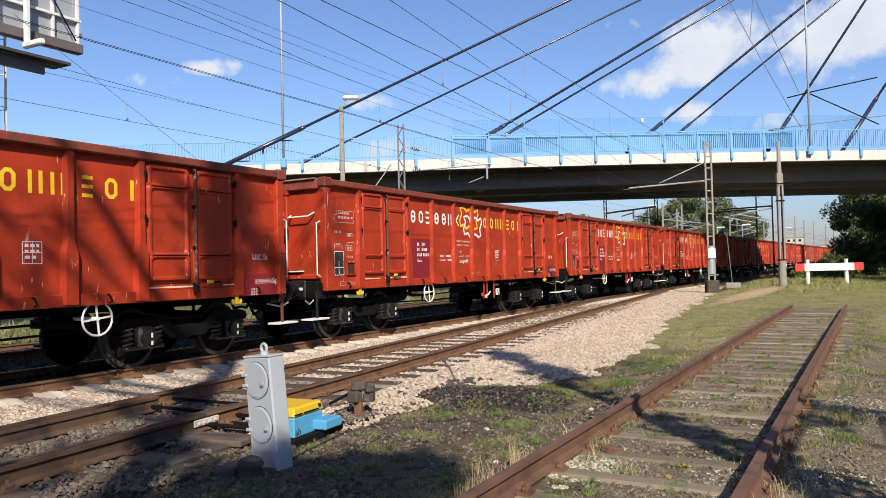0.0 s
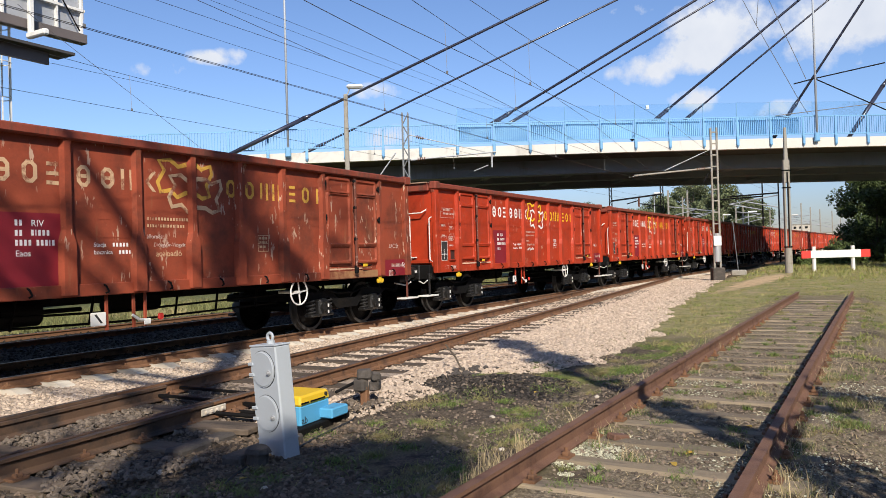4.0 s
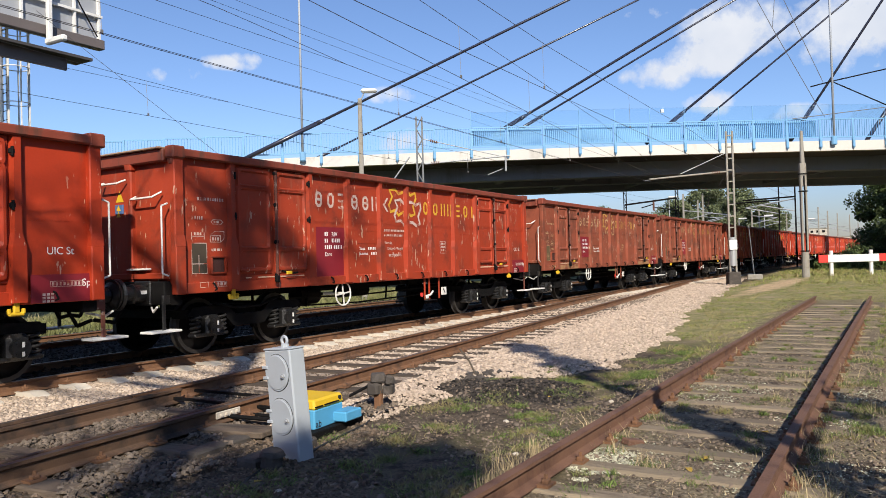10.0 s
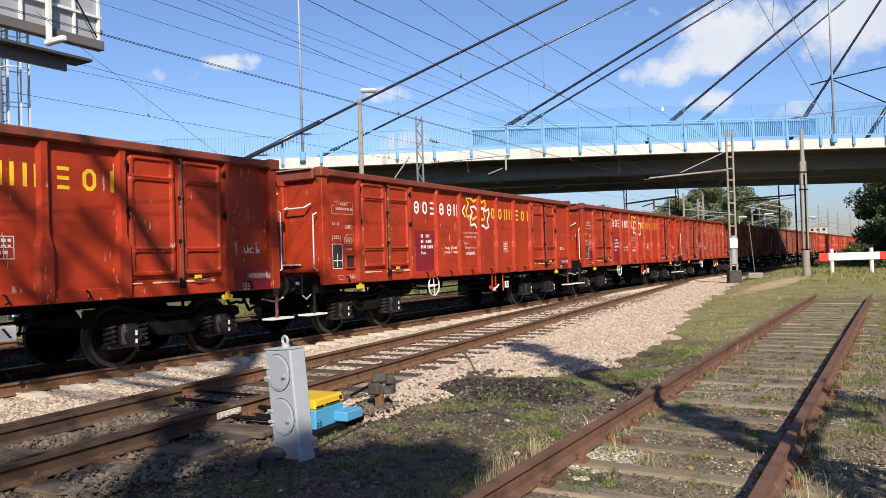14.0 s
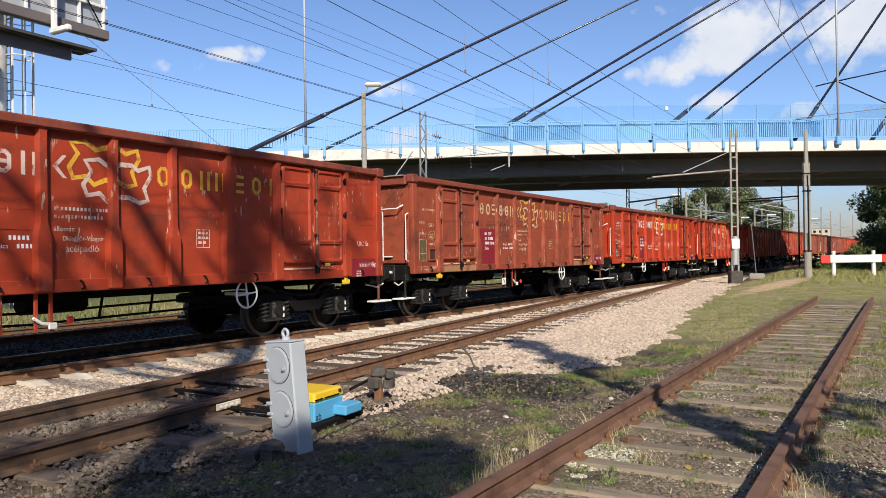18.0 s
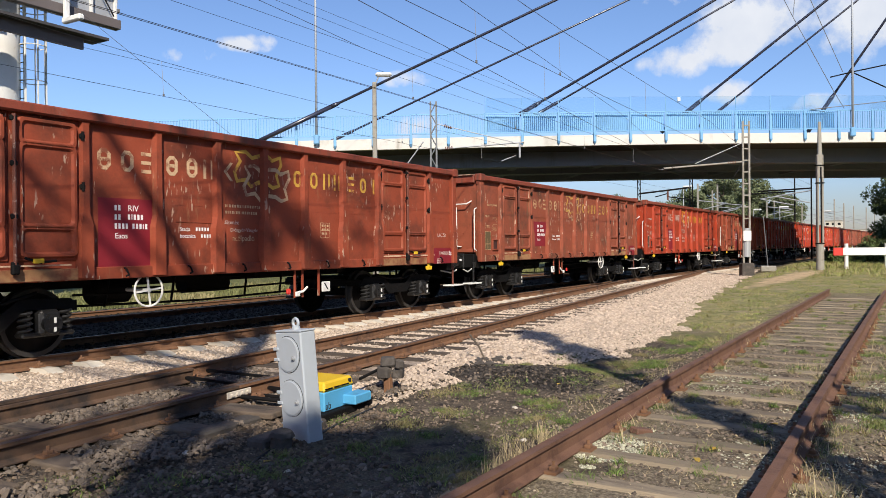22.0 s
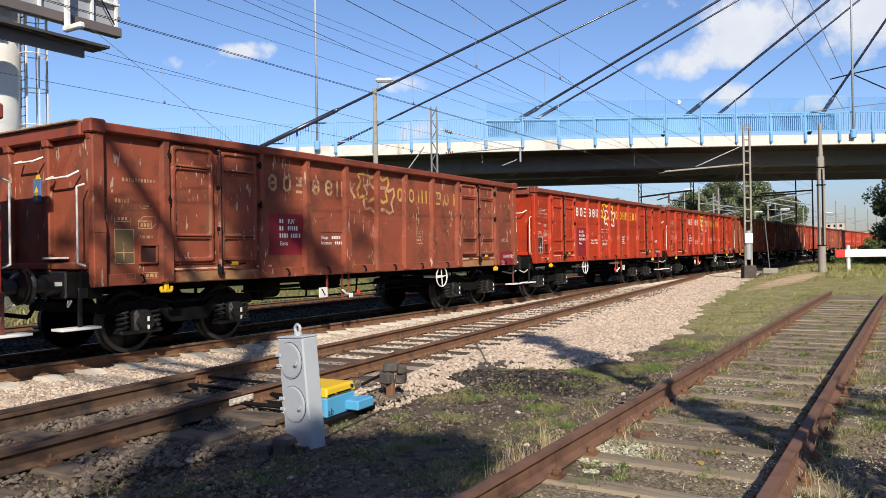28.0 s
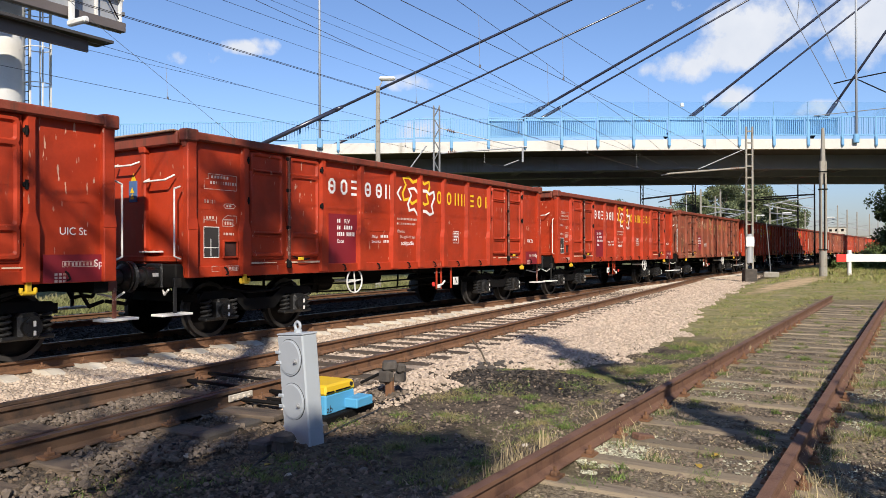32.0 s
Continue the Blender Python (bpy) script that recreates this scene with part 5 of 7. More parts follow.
    if paint != "brown":
        groups += [(5.57, 2.15, [(0.034, 0.012) + (0.034,) * 11 + (0.012, 0.034, 0.034), (0.034, 0.02, 0.03, 0.03, 0.012, 0.03, 0.03, 0.012, 0.03, 0.03, 0.03, 0.012, 0.03, 0.03, 0.03)], 0.045, 0.06)]
        if not far:
            glyphs("állomás:", 0.095, LETTERS["worn"][0], "home_station", w, pose(sx(5.56), Y, 1.83, 90), "thin white stencilled words")
            glyphs("Diósgyőr-Vasgyár", 0.085, LETTERS["worn"][0], "home_station", w, pose(sx(5.68), Y, 1.71, 90), "thin white stencilled words")
        glyphs("acélpadló", 0.13, white, "floor_mark", w, pose(sx(5.72), Y, 1.56, 90), "white stencilled word")
    for o, z, lines, h, gap in () if far else groups:
        bm = B()
        bars(bm, sx(o), z, lines, Y, h, gap)
        part("small_writing", bm, LETTERS["red"][0] if o < 5.2 else LETTERS["worn" if paint == "red" else paint][0], w, "short white bars of writing", kind="stuff")
    bm = B()
    ring_outline(bm, [(sx(7.9), 1.9), (sx(8.16), 1.9), (sx(8.16), 1.62), (sx(7.9), 1.62)], 0.014, Y)
    bars(bm, sx(7.93), 1.87, [(0.05, 0.06, 0.04), (0.05, 0.06, 0.04), (0.07, 0.06)], Y, 0.04, 0.035)
    bars(bm, sx(7.9), 1.765, [(0.26,)], Y, 0.008), bars(bm, sx(8.03), 1.9, [(0.008,)], Y, 0.28)
    part("data_table", bm, white, w, "small white framed table of bars", kind="stuff")
    bm = B()
    bars(bm, sx(0.5), 2.55, [(0.034, 0.034, 0.016, 0.034, 0.034, 0.016, 0.034, 0.034, 0.016, 0.034, 0.034)], Y, 0.05)
    if paint == "red":
        ring_outline(bm, [(sx(0.46), 2.66), (sx(1.04), 2.66), (sx(1.04), 2.42), (sx(0.38), 2.42), (sx(0.38), 2.58), (sx(0.46), 2.58)], 0.012, Y)
        bars(bm, sx(0.52), 2.64, [(0.04, 0.04, 0.04, 0.04, 0.04, 0.04)], Y, 0.045)
    bars(bm, sx(0.38), 2.25, [(0.034, 0.034, 0.014, 0.025, 0.025)], Y, 0.055)
    ring_outline(bm, [(sx(0.81), 2.2), (sx(0.98), 2.2), (sx(1.02), 2.165), (sx(0.98), 2.13), (sx(0.81), 2.13), (sx(0.77), 2.165)], 0.012, Y)
    bars(bm, sx(0.83), 2.18, [(0.035, 0.05)], Y, 0.03)
    for x0 in (0.37, 0.62):
        flat(bm, [(sx(x0), Y, 1.99), (sx(x0 + 0.012), Y, 1.99), (sx(x0 + 0.012), Y, 1.88), (sx(x0), Y, 1.88)])
    bars(bm, sx(0.385), 1.935, [(0.23,)], Y, 0.01), bars(bm, sx(0.42), 1.99, [(0.035, 0.04, 0.03)], Y, 0.04)
    ring_outline(bm, [(sx(0.75), 1.94), (sx(0.96), 1.94), (sx(0.96), 1.84), (sx(0.75), 1.84)], 0.012, Y)
    ring_outline(bm, [(sx(0.75), 1.95), (sx(0.84), 2.01), (sx(1.04), 2.01), (sx(1.04), 1.9), (sx(0.97), 1.84), (sx(0.97), 1.95)], 0.012, Y)
    bars(bm, sx(0.79), 1.915, [(0.03, 0.03, 0.04)], Y, 0.05), bars(bm, sx(0.77), 1.735, [(0.02, 0.05, 0.06, 0.02)], Y, 0.04)
    for x0, x1 in ((0.5, 0.66), (0.78, 1.04)):
        ring_outline(bm, [(sx(x0), 1.2), (sx(x1), 1.2), (sx(x1), 1.12), (sx(x0), 1.12)], 0.01, Y - 0.037)
    bars(bm, sx(0.84), 1.185, [(0.04, 0.06, 0.04)], Y - 0.037, 0.05)
    part("weight_table", bm, LETTERS["worn" if paint == "red" else paint][0], w, "white stencilled bars and symbols", kind="stuff")
    bm = B()
    flat(bm, [(sx(0.37), Y, 1.82), (sx(0.67), Y, 1.82), (sx(0.67), Y, 1.34), (sx(0.37), Y, 1.34)])
    tr = part("card_holder", bm, CARD[paint], w, "dark panel with a thin pale frame")
    bm = B()
    ring_outline(bm, [(sx(0.37), 1.82), (sx(0.67), 1.82), (sx(0.67), 1.34), (sx(0.37), 1.34)], 0.016, Y - 0.003)
    bars(bm, sx(0.37), 1.5, [(0.3,)], Y - 0.003, 0.014)
    flat(bm, [(sx(0.5), Y - 0.004, 1.63), (sx(0.515), Y - 0.004, 1.63), (sx(0.515), Y - 0.004, 1.36), (sx(0.5), Y - 0.004, 1.36)])
    part("card_frame", bm, white, tr)
    # open pocket for labels: a frame round a dark recess
    bm = B()
    for c, d in (((0.9, 1.6), (0.32, 0.03)), ((0.9, 1.34), (0.32, 0.03)), ((0.755, 1.47), (0.03, 0.23)), ((1.045, 1.47), (0.03, 0.23))):
        box(bm, (sx(c[0]), -1.438, c[1]), (d[0], 0.045, d[1]), 0.006)
    pk = part("label_box", bm, P, w)
    bm = B()
    box(bm, (sx(0.9), -1.424, 1.47), (0.26, 0.008, 0.23))
    part("mesh_back", bm, MESH_BACK, pk, "dark wire mesh back")
    bm = B()
    flat(bm, [(sx(11.8), -1.464, 1.4), (sx(12.67), -1.464, 1.4), (sx(12.67), -1.464, 1.04), (sx(11.8), -1.464, 1.04)])
    lab = part("revision_panel", bm, MAROON, w, "maroon panel with white bars")
    bm = B()
    ring_outline(bm, [(sx(12.06), 1.31), (sx(12.5), 1.31), (sx(12.5), 1.24), (sx(12.06), 1.24)], 0.01, -1.467)
    bars(bm, sx(12.08), 1.298, [(0.03,) * 9], -1.467, 0.045)
    for r0 in (1.16, 1.115, 1.07):
        bars(bm, sx(11.95), r0, [(0.04, 0.04, 0.04)], -1.467, 0.03)
    part("revision_writing", bm, LETTERS["worn"][0], lab, kind="stuff")
    glyphs("UIC St", 0.14, LETTERS["worn"][0] if paint in ("brown", "dull") else white, "loading_mark", w, pose(sx(12.04), Y, 1.66, 90), "white stencilled letters")
    glyphs("Sp", 0.14, LETTERS["red"][0], "brake_mark", lab, pose(sx(12.5), -1.467, 1.235, 90))
    # running gear
    frame_me, spring, axbox, pipe, shoe, whl = GEAR
    for k in (-1, 1):
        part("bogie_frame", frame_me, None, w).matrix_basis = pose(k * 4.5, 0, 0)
        part("brake_pipe", pipe, None, w).matrix_basis = pose(k * 4.5, 0, 0)
        for a in (-0.9, 0.9):
            x = k * 4.5 + a
            for sgn in (-1, 1):
                f = 0 if sgn < 0 else 180
                part("axle_box", axbox, None, w).matrix_basis = pose(x, sgn * 1.05, 0, 0, 0, f)
            if not far:
                for dx in (-0.27, 0.27):
                    part("coil_spring", spring, None, w).matrix_basis = pose(x + dx, -1.05, 0)
                part("brake_block", shoe, None, w).matrix_basis = pose(x - math.copysign(0.5, a), -0.76, 0)
            bm = B()
            rod(bm, (0, -1.1, 0), (0, 1.1, 0), 0.085, 12)
            ax = part("wheelset", bm, WHEEL_STEEL, w)
            ax.matrix_parent_inverse = Matrix.Translation((x, 0, 0.462))
            for sgn in (-1, 1):
                part("wheel", whl, None, ax).matrix_basis = pose(0, sgn * 0.745, 0, 0, 0, 0 if sgn < 0 else 180)
    # brake gear between the bogies
    bm = B()
    rod(bm, (-0.3, 0.3, 0.8), (0.7, 0.3, 0.8), 0.16, 14)
    part("air_reservoir", bm, STEEL_DARK, w, smooth=False)
    bm = B()
    rod(bm, (-2.5, -0.35, 0.8), (-1.9, -0.35, 0.8), 0.19, 14)
    rod(bm, (-1.9, -0.35, 0.8), (-1.2, -0.35, 0.8), 0.035, 8)
    part("brake_cylinder", bm, STEEL_DARK, w)
    for z in (0.62, 0.78):
        bm = B()
        bent(bm, [(-2.9, -0.55, z), (-0.6, -0.5, z - 0.06), (2.9, -0.55, z)], 0.02, 5)
        part("brake_rod", bm, STEEL_DARK, w)
    for x in (-2.4, -1.2, 0.4, 1.3, 2.3):
        bm = B()
        rod(bm, (x, -0.55, 0.58), (x + 0.12, -0.5, 1.0), 0.022, 5)
        part("rod_hanger", bm, STEEL_DARK, w)
    # lever stand: red straps, a white handle and a white changeover plate; its side follows the hand wheel
    k = -1 if wheel_at > 6 else 1
    for x in (0.85, 1.05, 1.5):
        bm = B()
        box(bm, (k * x, -1.36, 0.78), (0.05, 0.03, 0.5), 0.006)
        part("lever_bracket", bm, P, w)
    bm = B()
    box(bm, (k * 1.66, -1.4, 0.7), (0.24, 0.015, 0.19), 0.01)
    pl = part("changeover_plate", bm, WHITE_PAINT, w, "white brake changeover plate")
    bm = B()
    flat(bm, [(k * 1.66 - 0.07, -1.409, 0.77), (k * 1.66 - 0.03, -1.409, 0.77), (k * 1.66 + 0.07, -1.409, 0.64), (k * 1.66 + 0.03, -1.409, 0.64)])
    part("pointer", bm, BLACK, pl, "dark slanted pointer")
    bm = B()
    bent(bm, [(k * 0.84, -1.4, 0.62), (k * 1.0, -1.42, 0.64), (k * 1.12, -1.42, 0.72)], 0.022, 6)
    box(bm, (k * 0.86, -1.42, 0.6), (0.12, 0.03, 0.09), 0.012)
    part("brake_lever", bm, WHITE_PAINT, w, "white brake lever")
    bm = B()
    box(bm, (k * 0.62, -1.42, 0.66), (0.09, 0.02, 0.1), 0.02)
    part("release_handle", bm, RED_SIGN, w, "red brake release handle")
    # hand brake wheel
    o = wheel_at
    bm = B()
    ring(bm, (0, 0, 0), 0.235, 0.016, "Y", 24, 6)
    for a in range(4):
        t = radians(90 * a + 6)
        box(bm, (0.115 * math.cos(t), 0, 0.115 * math.sin(t)), (0.23, 0.015, 0.026), m=Matrix.Rotation(-t, 4, "Y"))
    rod(bm, (0, -0.02, 0), (0, 0.5, 0), 0.03, 8)
    part("hand_wheel", bm, WHITE_PAINT, w, "white hand brake wheel").matrix_basis = pose(sx(o), -1.4, 0.84)
    return w


MESH_BACK = shade("dark_red_wire_mesh", (0.05, 0.018, 0.014), 0.8, 0, 0.4, 30, 0.5, 120)
PLATE_BLUE = shade("faded_blue_plate", (0.06, 0.13, 0.3), 0.6, 0, 0.2, 6, 0.05, second=(0.13, 0.16, 0.22), second_at=(0.5, 0.65), second_scale=8)
LOCK_BAR = shade("rust_brown_locking_bar", (0.13, 0.042, 0.027), 0.6, 0.1, 0.35, 6, 0.2, second=(0.36, 0.26, 0.21), second_at=(0.56, 0.64), second_scale=9)
THRESHOLD = {k: shade("chipped_threshold_" + k, c, 0.8, 0, 0.3, 8, 0) for k, c in (("red", (0.6, 0.45, 0.32)), ("worn", (0.55, 0.36, 0.24)), ("dull", (0.52, 0.35, 0.23)), ("brown", (0.5, 0.34, 0.22)))}
GEAR = (bogie_frame_mesh(), spring_mesh(), axlebox_mesh(), brake_pipe_mesh(), brake_block_mesh(), wheel_mesh())
# paint of each wagon, from the head of the visible train to its tail
ORDER = ["red", "worn", "red", "red", "worn", "red", "red", "red", "worn", "red", "red", "red",  # 11 .. 0
         "red", "red", "dull", "brown", "brown", "worn", "red", "red", "red", "dull", "worn", "brown", "dull", "red", "red", "brown", "red", "red", "red", "red"]
WORDS = {"red": "orange-red open freight wagon with bright stencilling, coupled in a train", "worn": "dull red open freight wagon with chipped paint, coupled in a train", "dull": "dull red-brown open freight wagon with worn lettering, coupled in a train", "brown": "faded brown open freight wagon with worn lettering, coupled in a train"}
TRAIN = []


WHEEL_AHEAD = {-1, -2, -3, -10, -11, -12, -14, -16, -17, -19, 2, 5, 8}


def make_train():
    models = {}
    for i, paint in enumerate(ORDER):
        n = 11 - i
        key = (paint, 8.98 if n in WHEEL_AHEAD else 4.14, n > 3)
        if key not in models:
            w = wagon(*key)
            models[key] = w
        else:
            w = copy_thing(models[key], Matrix())
        tagged(w, WORDS[paint], "freight wagon", "wagons of the train")
        TRAIN.append((n, w))


make_train()

# ---- overhead line ----
def wire(bm, pts, r):
    """A thin wire through points, three-sided."""
    rows = []
    for i, p in enumerate(pts):
        a, b = Vector(pts[max(0, i - 1)]), Vector(pts[min(len(pts) - 1, i + 1)])
        d = (b - a).normalized()
        u = d.cross(Vector((0, 0, 1)))
        u = u.normalized() if u.length > 1e-4 else Vector((1, 0, 0))
        v = u.cross(d)
        rows.append([bm.verts.new(Vector(p) + (u * math.cos(t) + v * math.sin(t)) * r) for t in (0.3, 2.4, 4.5)])
    for a, b in zip(rows, rows[1:]):
        for j in range(3):
            bm.faces.new((a[j], a[(j + 1) % 3], b[(j + 1) % 3], b[j]))
    return bm


XS = [-14, -6, 0, 4, 8, 12, 16, 20, 25, 30, 36, 42, 50, 60, 75, 95, 125, 170, 240]


def sagged(zs):
    return lambda x: float(np.interp(x, zs[0], zs[1]))


def catenary(label, across, contact, messenger, extra=None, twin=False, droppers=(), reach=240, r=0.0065):
    ob = tagged(new("overhead_line"), label, "overhead line")
    xs = [x for x in XS if x <= reach]
    for off in ((-0.03, 0.03) if twin else (0.0,)):
        bm = B()
        wire(bm, [(x, across(x) + off, contact) for x in xs], r)
        part("contact_wire", bm, WIRE, ob)
    bm = B()
    dense = [i * 2.0 - 14 for i in range(int((reach + 14) / 2) + 1)]
    wire(bm, [(x, across(x), messenger(x)) for x in dense], r)
    part("messenger_wire", bm, WIRE, ob)
    if extra:
        bm = B()
        wire(bm, [(x, across(x), z) for x, z in extra], r * 0.8)
        part("auxiliary_wire", bm, WIRE, ob)
    for x in droppers:
        bm = B()
        wire(bm, [(x, across(x), messenger(x)), (x + 0.05, across(x), contact)], 0.005)
        box(bm, (x + 0.05, across(x), contact + 0.03), (0.04, 0.03, 0.06))
        part("dropper", bm, WIRE, ob)
    return ob


def over_main(side):
    return lambda x: on_line(x, side)[0].y if x > 0 else 10.671 + side


overhead = [
    catenary("twin contact wires with messenger over the running line", over_main(0.0), 5.24, sagged(([-14, 8, 10.6, 14, 20, 24, 34, 42, 66, 80, 110, 140, 240], [6.9, 6.42, 6.33, 6.1, 5.95, 5.94, 5.85, 5.62, 5.62, 5.9, 6.5, 6.0, 6.4])), [(-14, 6.06), (6, 6.07), (14, 6.10)], True, (7.6, 16.1, 22.0, 28.0, 34.0)),
    catenary("contact wire with messenger over the farther running line", over_main(4.85), 5.22, sagged(([-14, 8.3, 10.5, 15, 21.6, 29, 40, 52, 76, 240], [6.7, 6.26, 6.13, 6.0, 5.95, 6.05, 5.8, 5.6, 5.6, 6.2])), [(-14, 5.86), (8, 5.94), (15, 6.0)], False, (12.3, 22.6, 28.5), 120),
    catenary("contact wire with messenger over the diverging track", lambda x: line_b(x) + 0.05 if x < 40 else line_b(40) + 0.05, 5.23, sagged(([-14, 10, 26, 40, 60, 120], [6.6, 6.32, 6.22, 5.66, 5.6, 5.9])), None, False, (13.6, 18.0), 60),
    catenary("contact wire with messenger beside the running line", over_main(-4.25), 5.23, sagged(([-14, 12, 16, 24, 30, 40, 60], [6.7, 6.36, 6.25, 6.2, 6.2, 5.66, 5.62])), None, False, (15.6, 22.0), 60),
]
for z, y in ((9.5, 20.0), (11.2, 20.0), (10.85, 20.0)):
    bm = B()
    wire(bm, [(x, y, z + 0.00012 * (x - 25) ** 2) for x in (-20, 0, 15, 30, 50, 80, 110)], 0.008)
    tagged(thing("feeder_cable", "thin overhead feeder cable beyond the tracks", "cable", bm=bm, material=WIRE), group="feeder cables")
bm = B()
wire(bm, [(14.2, 23, 9.8), (15.29, 23, 9.22), (21.27, 23, 6.26), (29.0, 23, 2.4)], 0.009)
thing("guy_wire", "thin slanting guy wire of the billboard", "cable", bm=bm, material=WIRE)


def arm(parent, a, b, r=0.03, material=None, name="bracket_arm"):
    bm = B()
    rod(bm, a, b, r, 8)
    return part(name, bm, material or GALV, parent)


def insulator(parent, a, b):
    a, b = Vector(a), Vector(b)
    bm = B()
    rod(bm, a, b, 0.03, 8)
    for i in range(4):
        p = a.lerp(b, 0.2 + 0.2 * i)
        d = (b - a).normalized() * 0.02
        rod(bm, p - d, p + d, 0.075, 10)
    part("insulator", bm, INSULATOR, parent)


def ladder_mast(at, top, leg, gap, rungs, material, label, name="catenary_mast", yaw=0.0):
    """Two upright legs tied by rungs, on a concrete foot."""
    m = tagged(new(name), label, "mast")
    m.matrix_basis = pose(at[0], at[1], at[2], 0, 0, yaw)
    h = top - at[2]
    for s in (-1, 1):
        bm = B()
        box(bm, (0, s * gap / 2, h / 2 - 0.15), (leg * 1.2, leg, h + 0.3), 0.012)
        part("leg", bm, material, m)
    for i in range(rungs):
        bm = B()
        z = h * (i + 0.6) / rungs
        box(bm, (0, 0, z), (leg * 0.9, gap - leg + 0.004, leg * 0.7))
        part("rung", bm, material, m)
    bm = B()
    box(bm, (0, 0, 0.1), (0.6, 0.6, 0.7), 0.04)
    part("foot", bm, SOOT, m, "dark concrete foot")
    return m


def near_masts():
    m = ladder_mast((40.1, 6.22, 0.02), 7.62, 0.09, 0.3, 13, OLD_CONCRETE, "weathered concrete ladder mast with a white plate beside the track", yaw=25)
    inv = m.matrix_basis.inverted()

    def at(v):
        return inv @ Vector(v)
    bm = B()
    rod(bm, (0, 0, 0.75), (0, 0, 2.2), 0.17, 14)
    part("sleeve", bm, GALV, m, "grey protective sleeve")
    bm = B()
    box(bm, (-0.2, 0.02, 1.82), (0.02, 0.4, 0.5), 0.02, m=Matrix.Rotation(radians(6), 4, "Z"))
    part("plate", bm, WHITE_PAINT, m, "plain white plate")
    arm(m, at((40.0, 6.4, 5.56)), at((37.9, 9.76, 5.25)), 0.045, OLD_CONCRETE)
    arm(m, at((40.0, 6.4, 6.5)), at((38.72, 8.42, 5.47)), 0.02)
    insulator(m, at((39.9, 6.6, 5.55)), at((39.6, 7.1, 5.5)))
    arm(m, at((38.3, 9.1, 5.3)), at((38.6, 10.2, 5.26)), 0.018)
    arm(m, at((40.0, 6.5, 6.2)), at((39.8, 6.9, 6.45)), 0.03, STEEL_DARK)
    arm(m, at((40.0, 6.5, 5.3)), at((39.85, 6.75, 4.8)), 0.035, STEEL_DARK)
    m = tagged(new("concrete_mast"), "tall weathered concrete mast with a cable and clamps", "mast")
    m.matrix_basis = pose(42.87, 3.11, 0.12, 0, 0, 30)
    for s, t in ((-1, 5.6), (1, 5.6)):
        bm = B()
        box(bm, (0, s * 0.12, 2.9), (0.2, 0.085, 5.9), 0.02)
        part("leg", bm, OLD_CONCRETE, m)
    bm = B()
    box(bm, (0, 0, 6.1), (0.22, 0.25, 2.9), 0.03, taper=0.55)
    part("shaft", bm, OLD_CONCRETE, m)
    bm = B()
    rod(bm, (0, 0, -0.3), (0, 0, 1.25), 0.2, 14, 0.18)
    part("foot", bm, OLD_CONCRETE, m, "round concrete foot")
    for z in (5.3, 4.4, 1.3):
        bm = B()
        box(bm, (0, 0, z), (0.28, 0.38, 0.06), 0.01)
        part("clamp", bm, STEEL_DARK, m)
    bm = B()
    rod(bm, (-0.14, 0.0, 0.2), (-0.14, 0.0, 5.2), 0.035, 8)
    part("cable_duct", bm, STEEL_DARK, m)
    # lattice mast beyond the train
    m = tagged(new("lattice_mast"), "grey lattice catenary mast with a bracket arm beyond the train", "mast")
    m.matrix_basis = pose(28.94, 17.8, -0.2, 0, 0, 30)
    inv = m.matrix_basis.inverted()
    corners = [(-0.16, -0.13), (0.16, -0.13), (0.16, 0.13), (-0.16, 0.13)]
    for x, y in corners:
        bm = B()
        box(bm, (x, y, 4.1), (0.07, 0.07, 8.2))
        part("corner_angle", bm, MAST_GREY, m)
    for i in range(16):
        for (x0, y0), (x1, y1) in ((corners[0], corners[3]), (corners[0], corners[1])):
            z = 0.3 + 0.49 * i
            a, b = ((x0, y0, z), (x1, y1, z + 0.49))
            if i % 2:
                a, b = (a[0], a[1], b[2]), (b[0], b[1], a[2])
            arm(m, a, b, 0.026, MAST_GREY, "lattice_bar")
    def at2(v):
        return inv @ Vector(v)
    arm(m, at2((28.95, 17.6, 6.98)), at2((30.8, 14.7, 6.15)), 0.02)
    arm(m, at2((29.0, 17.6, 5.85)), at2((31.1, 14.3, 6.15)), 0.035)
    insulator(m, at2((29.15, 17.4, 5.87)), at2((29.4, 17.0, 5.92)))
    insulator(m, at2((29.1, 17.4, 6.93)), at2((29.35, 17.05, 6.8)))
    arm(m, at2((30.98, 14.46, 6.1)), at2((30.98, 14.46, 5.45)), 0.045)
    arm(m, at2((30.9, 14.6, 5.55)), at2((30.6, 15.2, 5.3)), 0.02)
    arm(m, at2((28.7, 18.2, 6.2)), at2((28.3, 19.0, 5.0)), 0.03)
    # street lamp on a concrete pole beyond the train
    m = tagged(new("street_lamp"), "concrete lamp post with a white lamp head beyond the train", "street lamp")
    m.matrix_basis = pose(26.0, 18.95, -0.2, 0, 0, 31)
    bm = B()
    box(bm, (0, 0, 4.35), (0.24, 0.24, 8.7), 0.03, taper=0.7)
    part("post", bm, OLD_CONCRETE, m)
    arm(m, (0, 0, 8.5), (0.0, -0.2, 8.98), 0.03)
    bm = B()
    box(bm, (0, -0.4, 9.02), (0.28, 0.7, 0.18), 0.07)
    part("lamp_head", bm, WHITE_PAINT, m, "white oval lamp head")
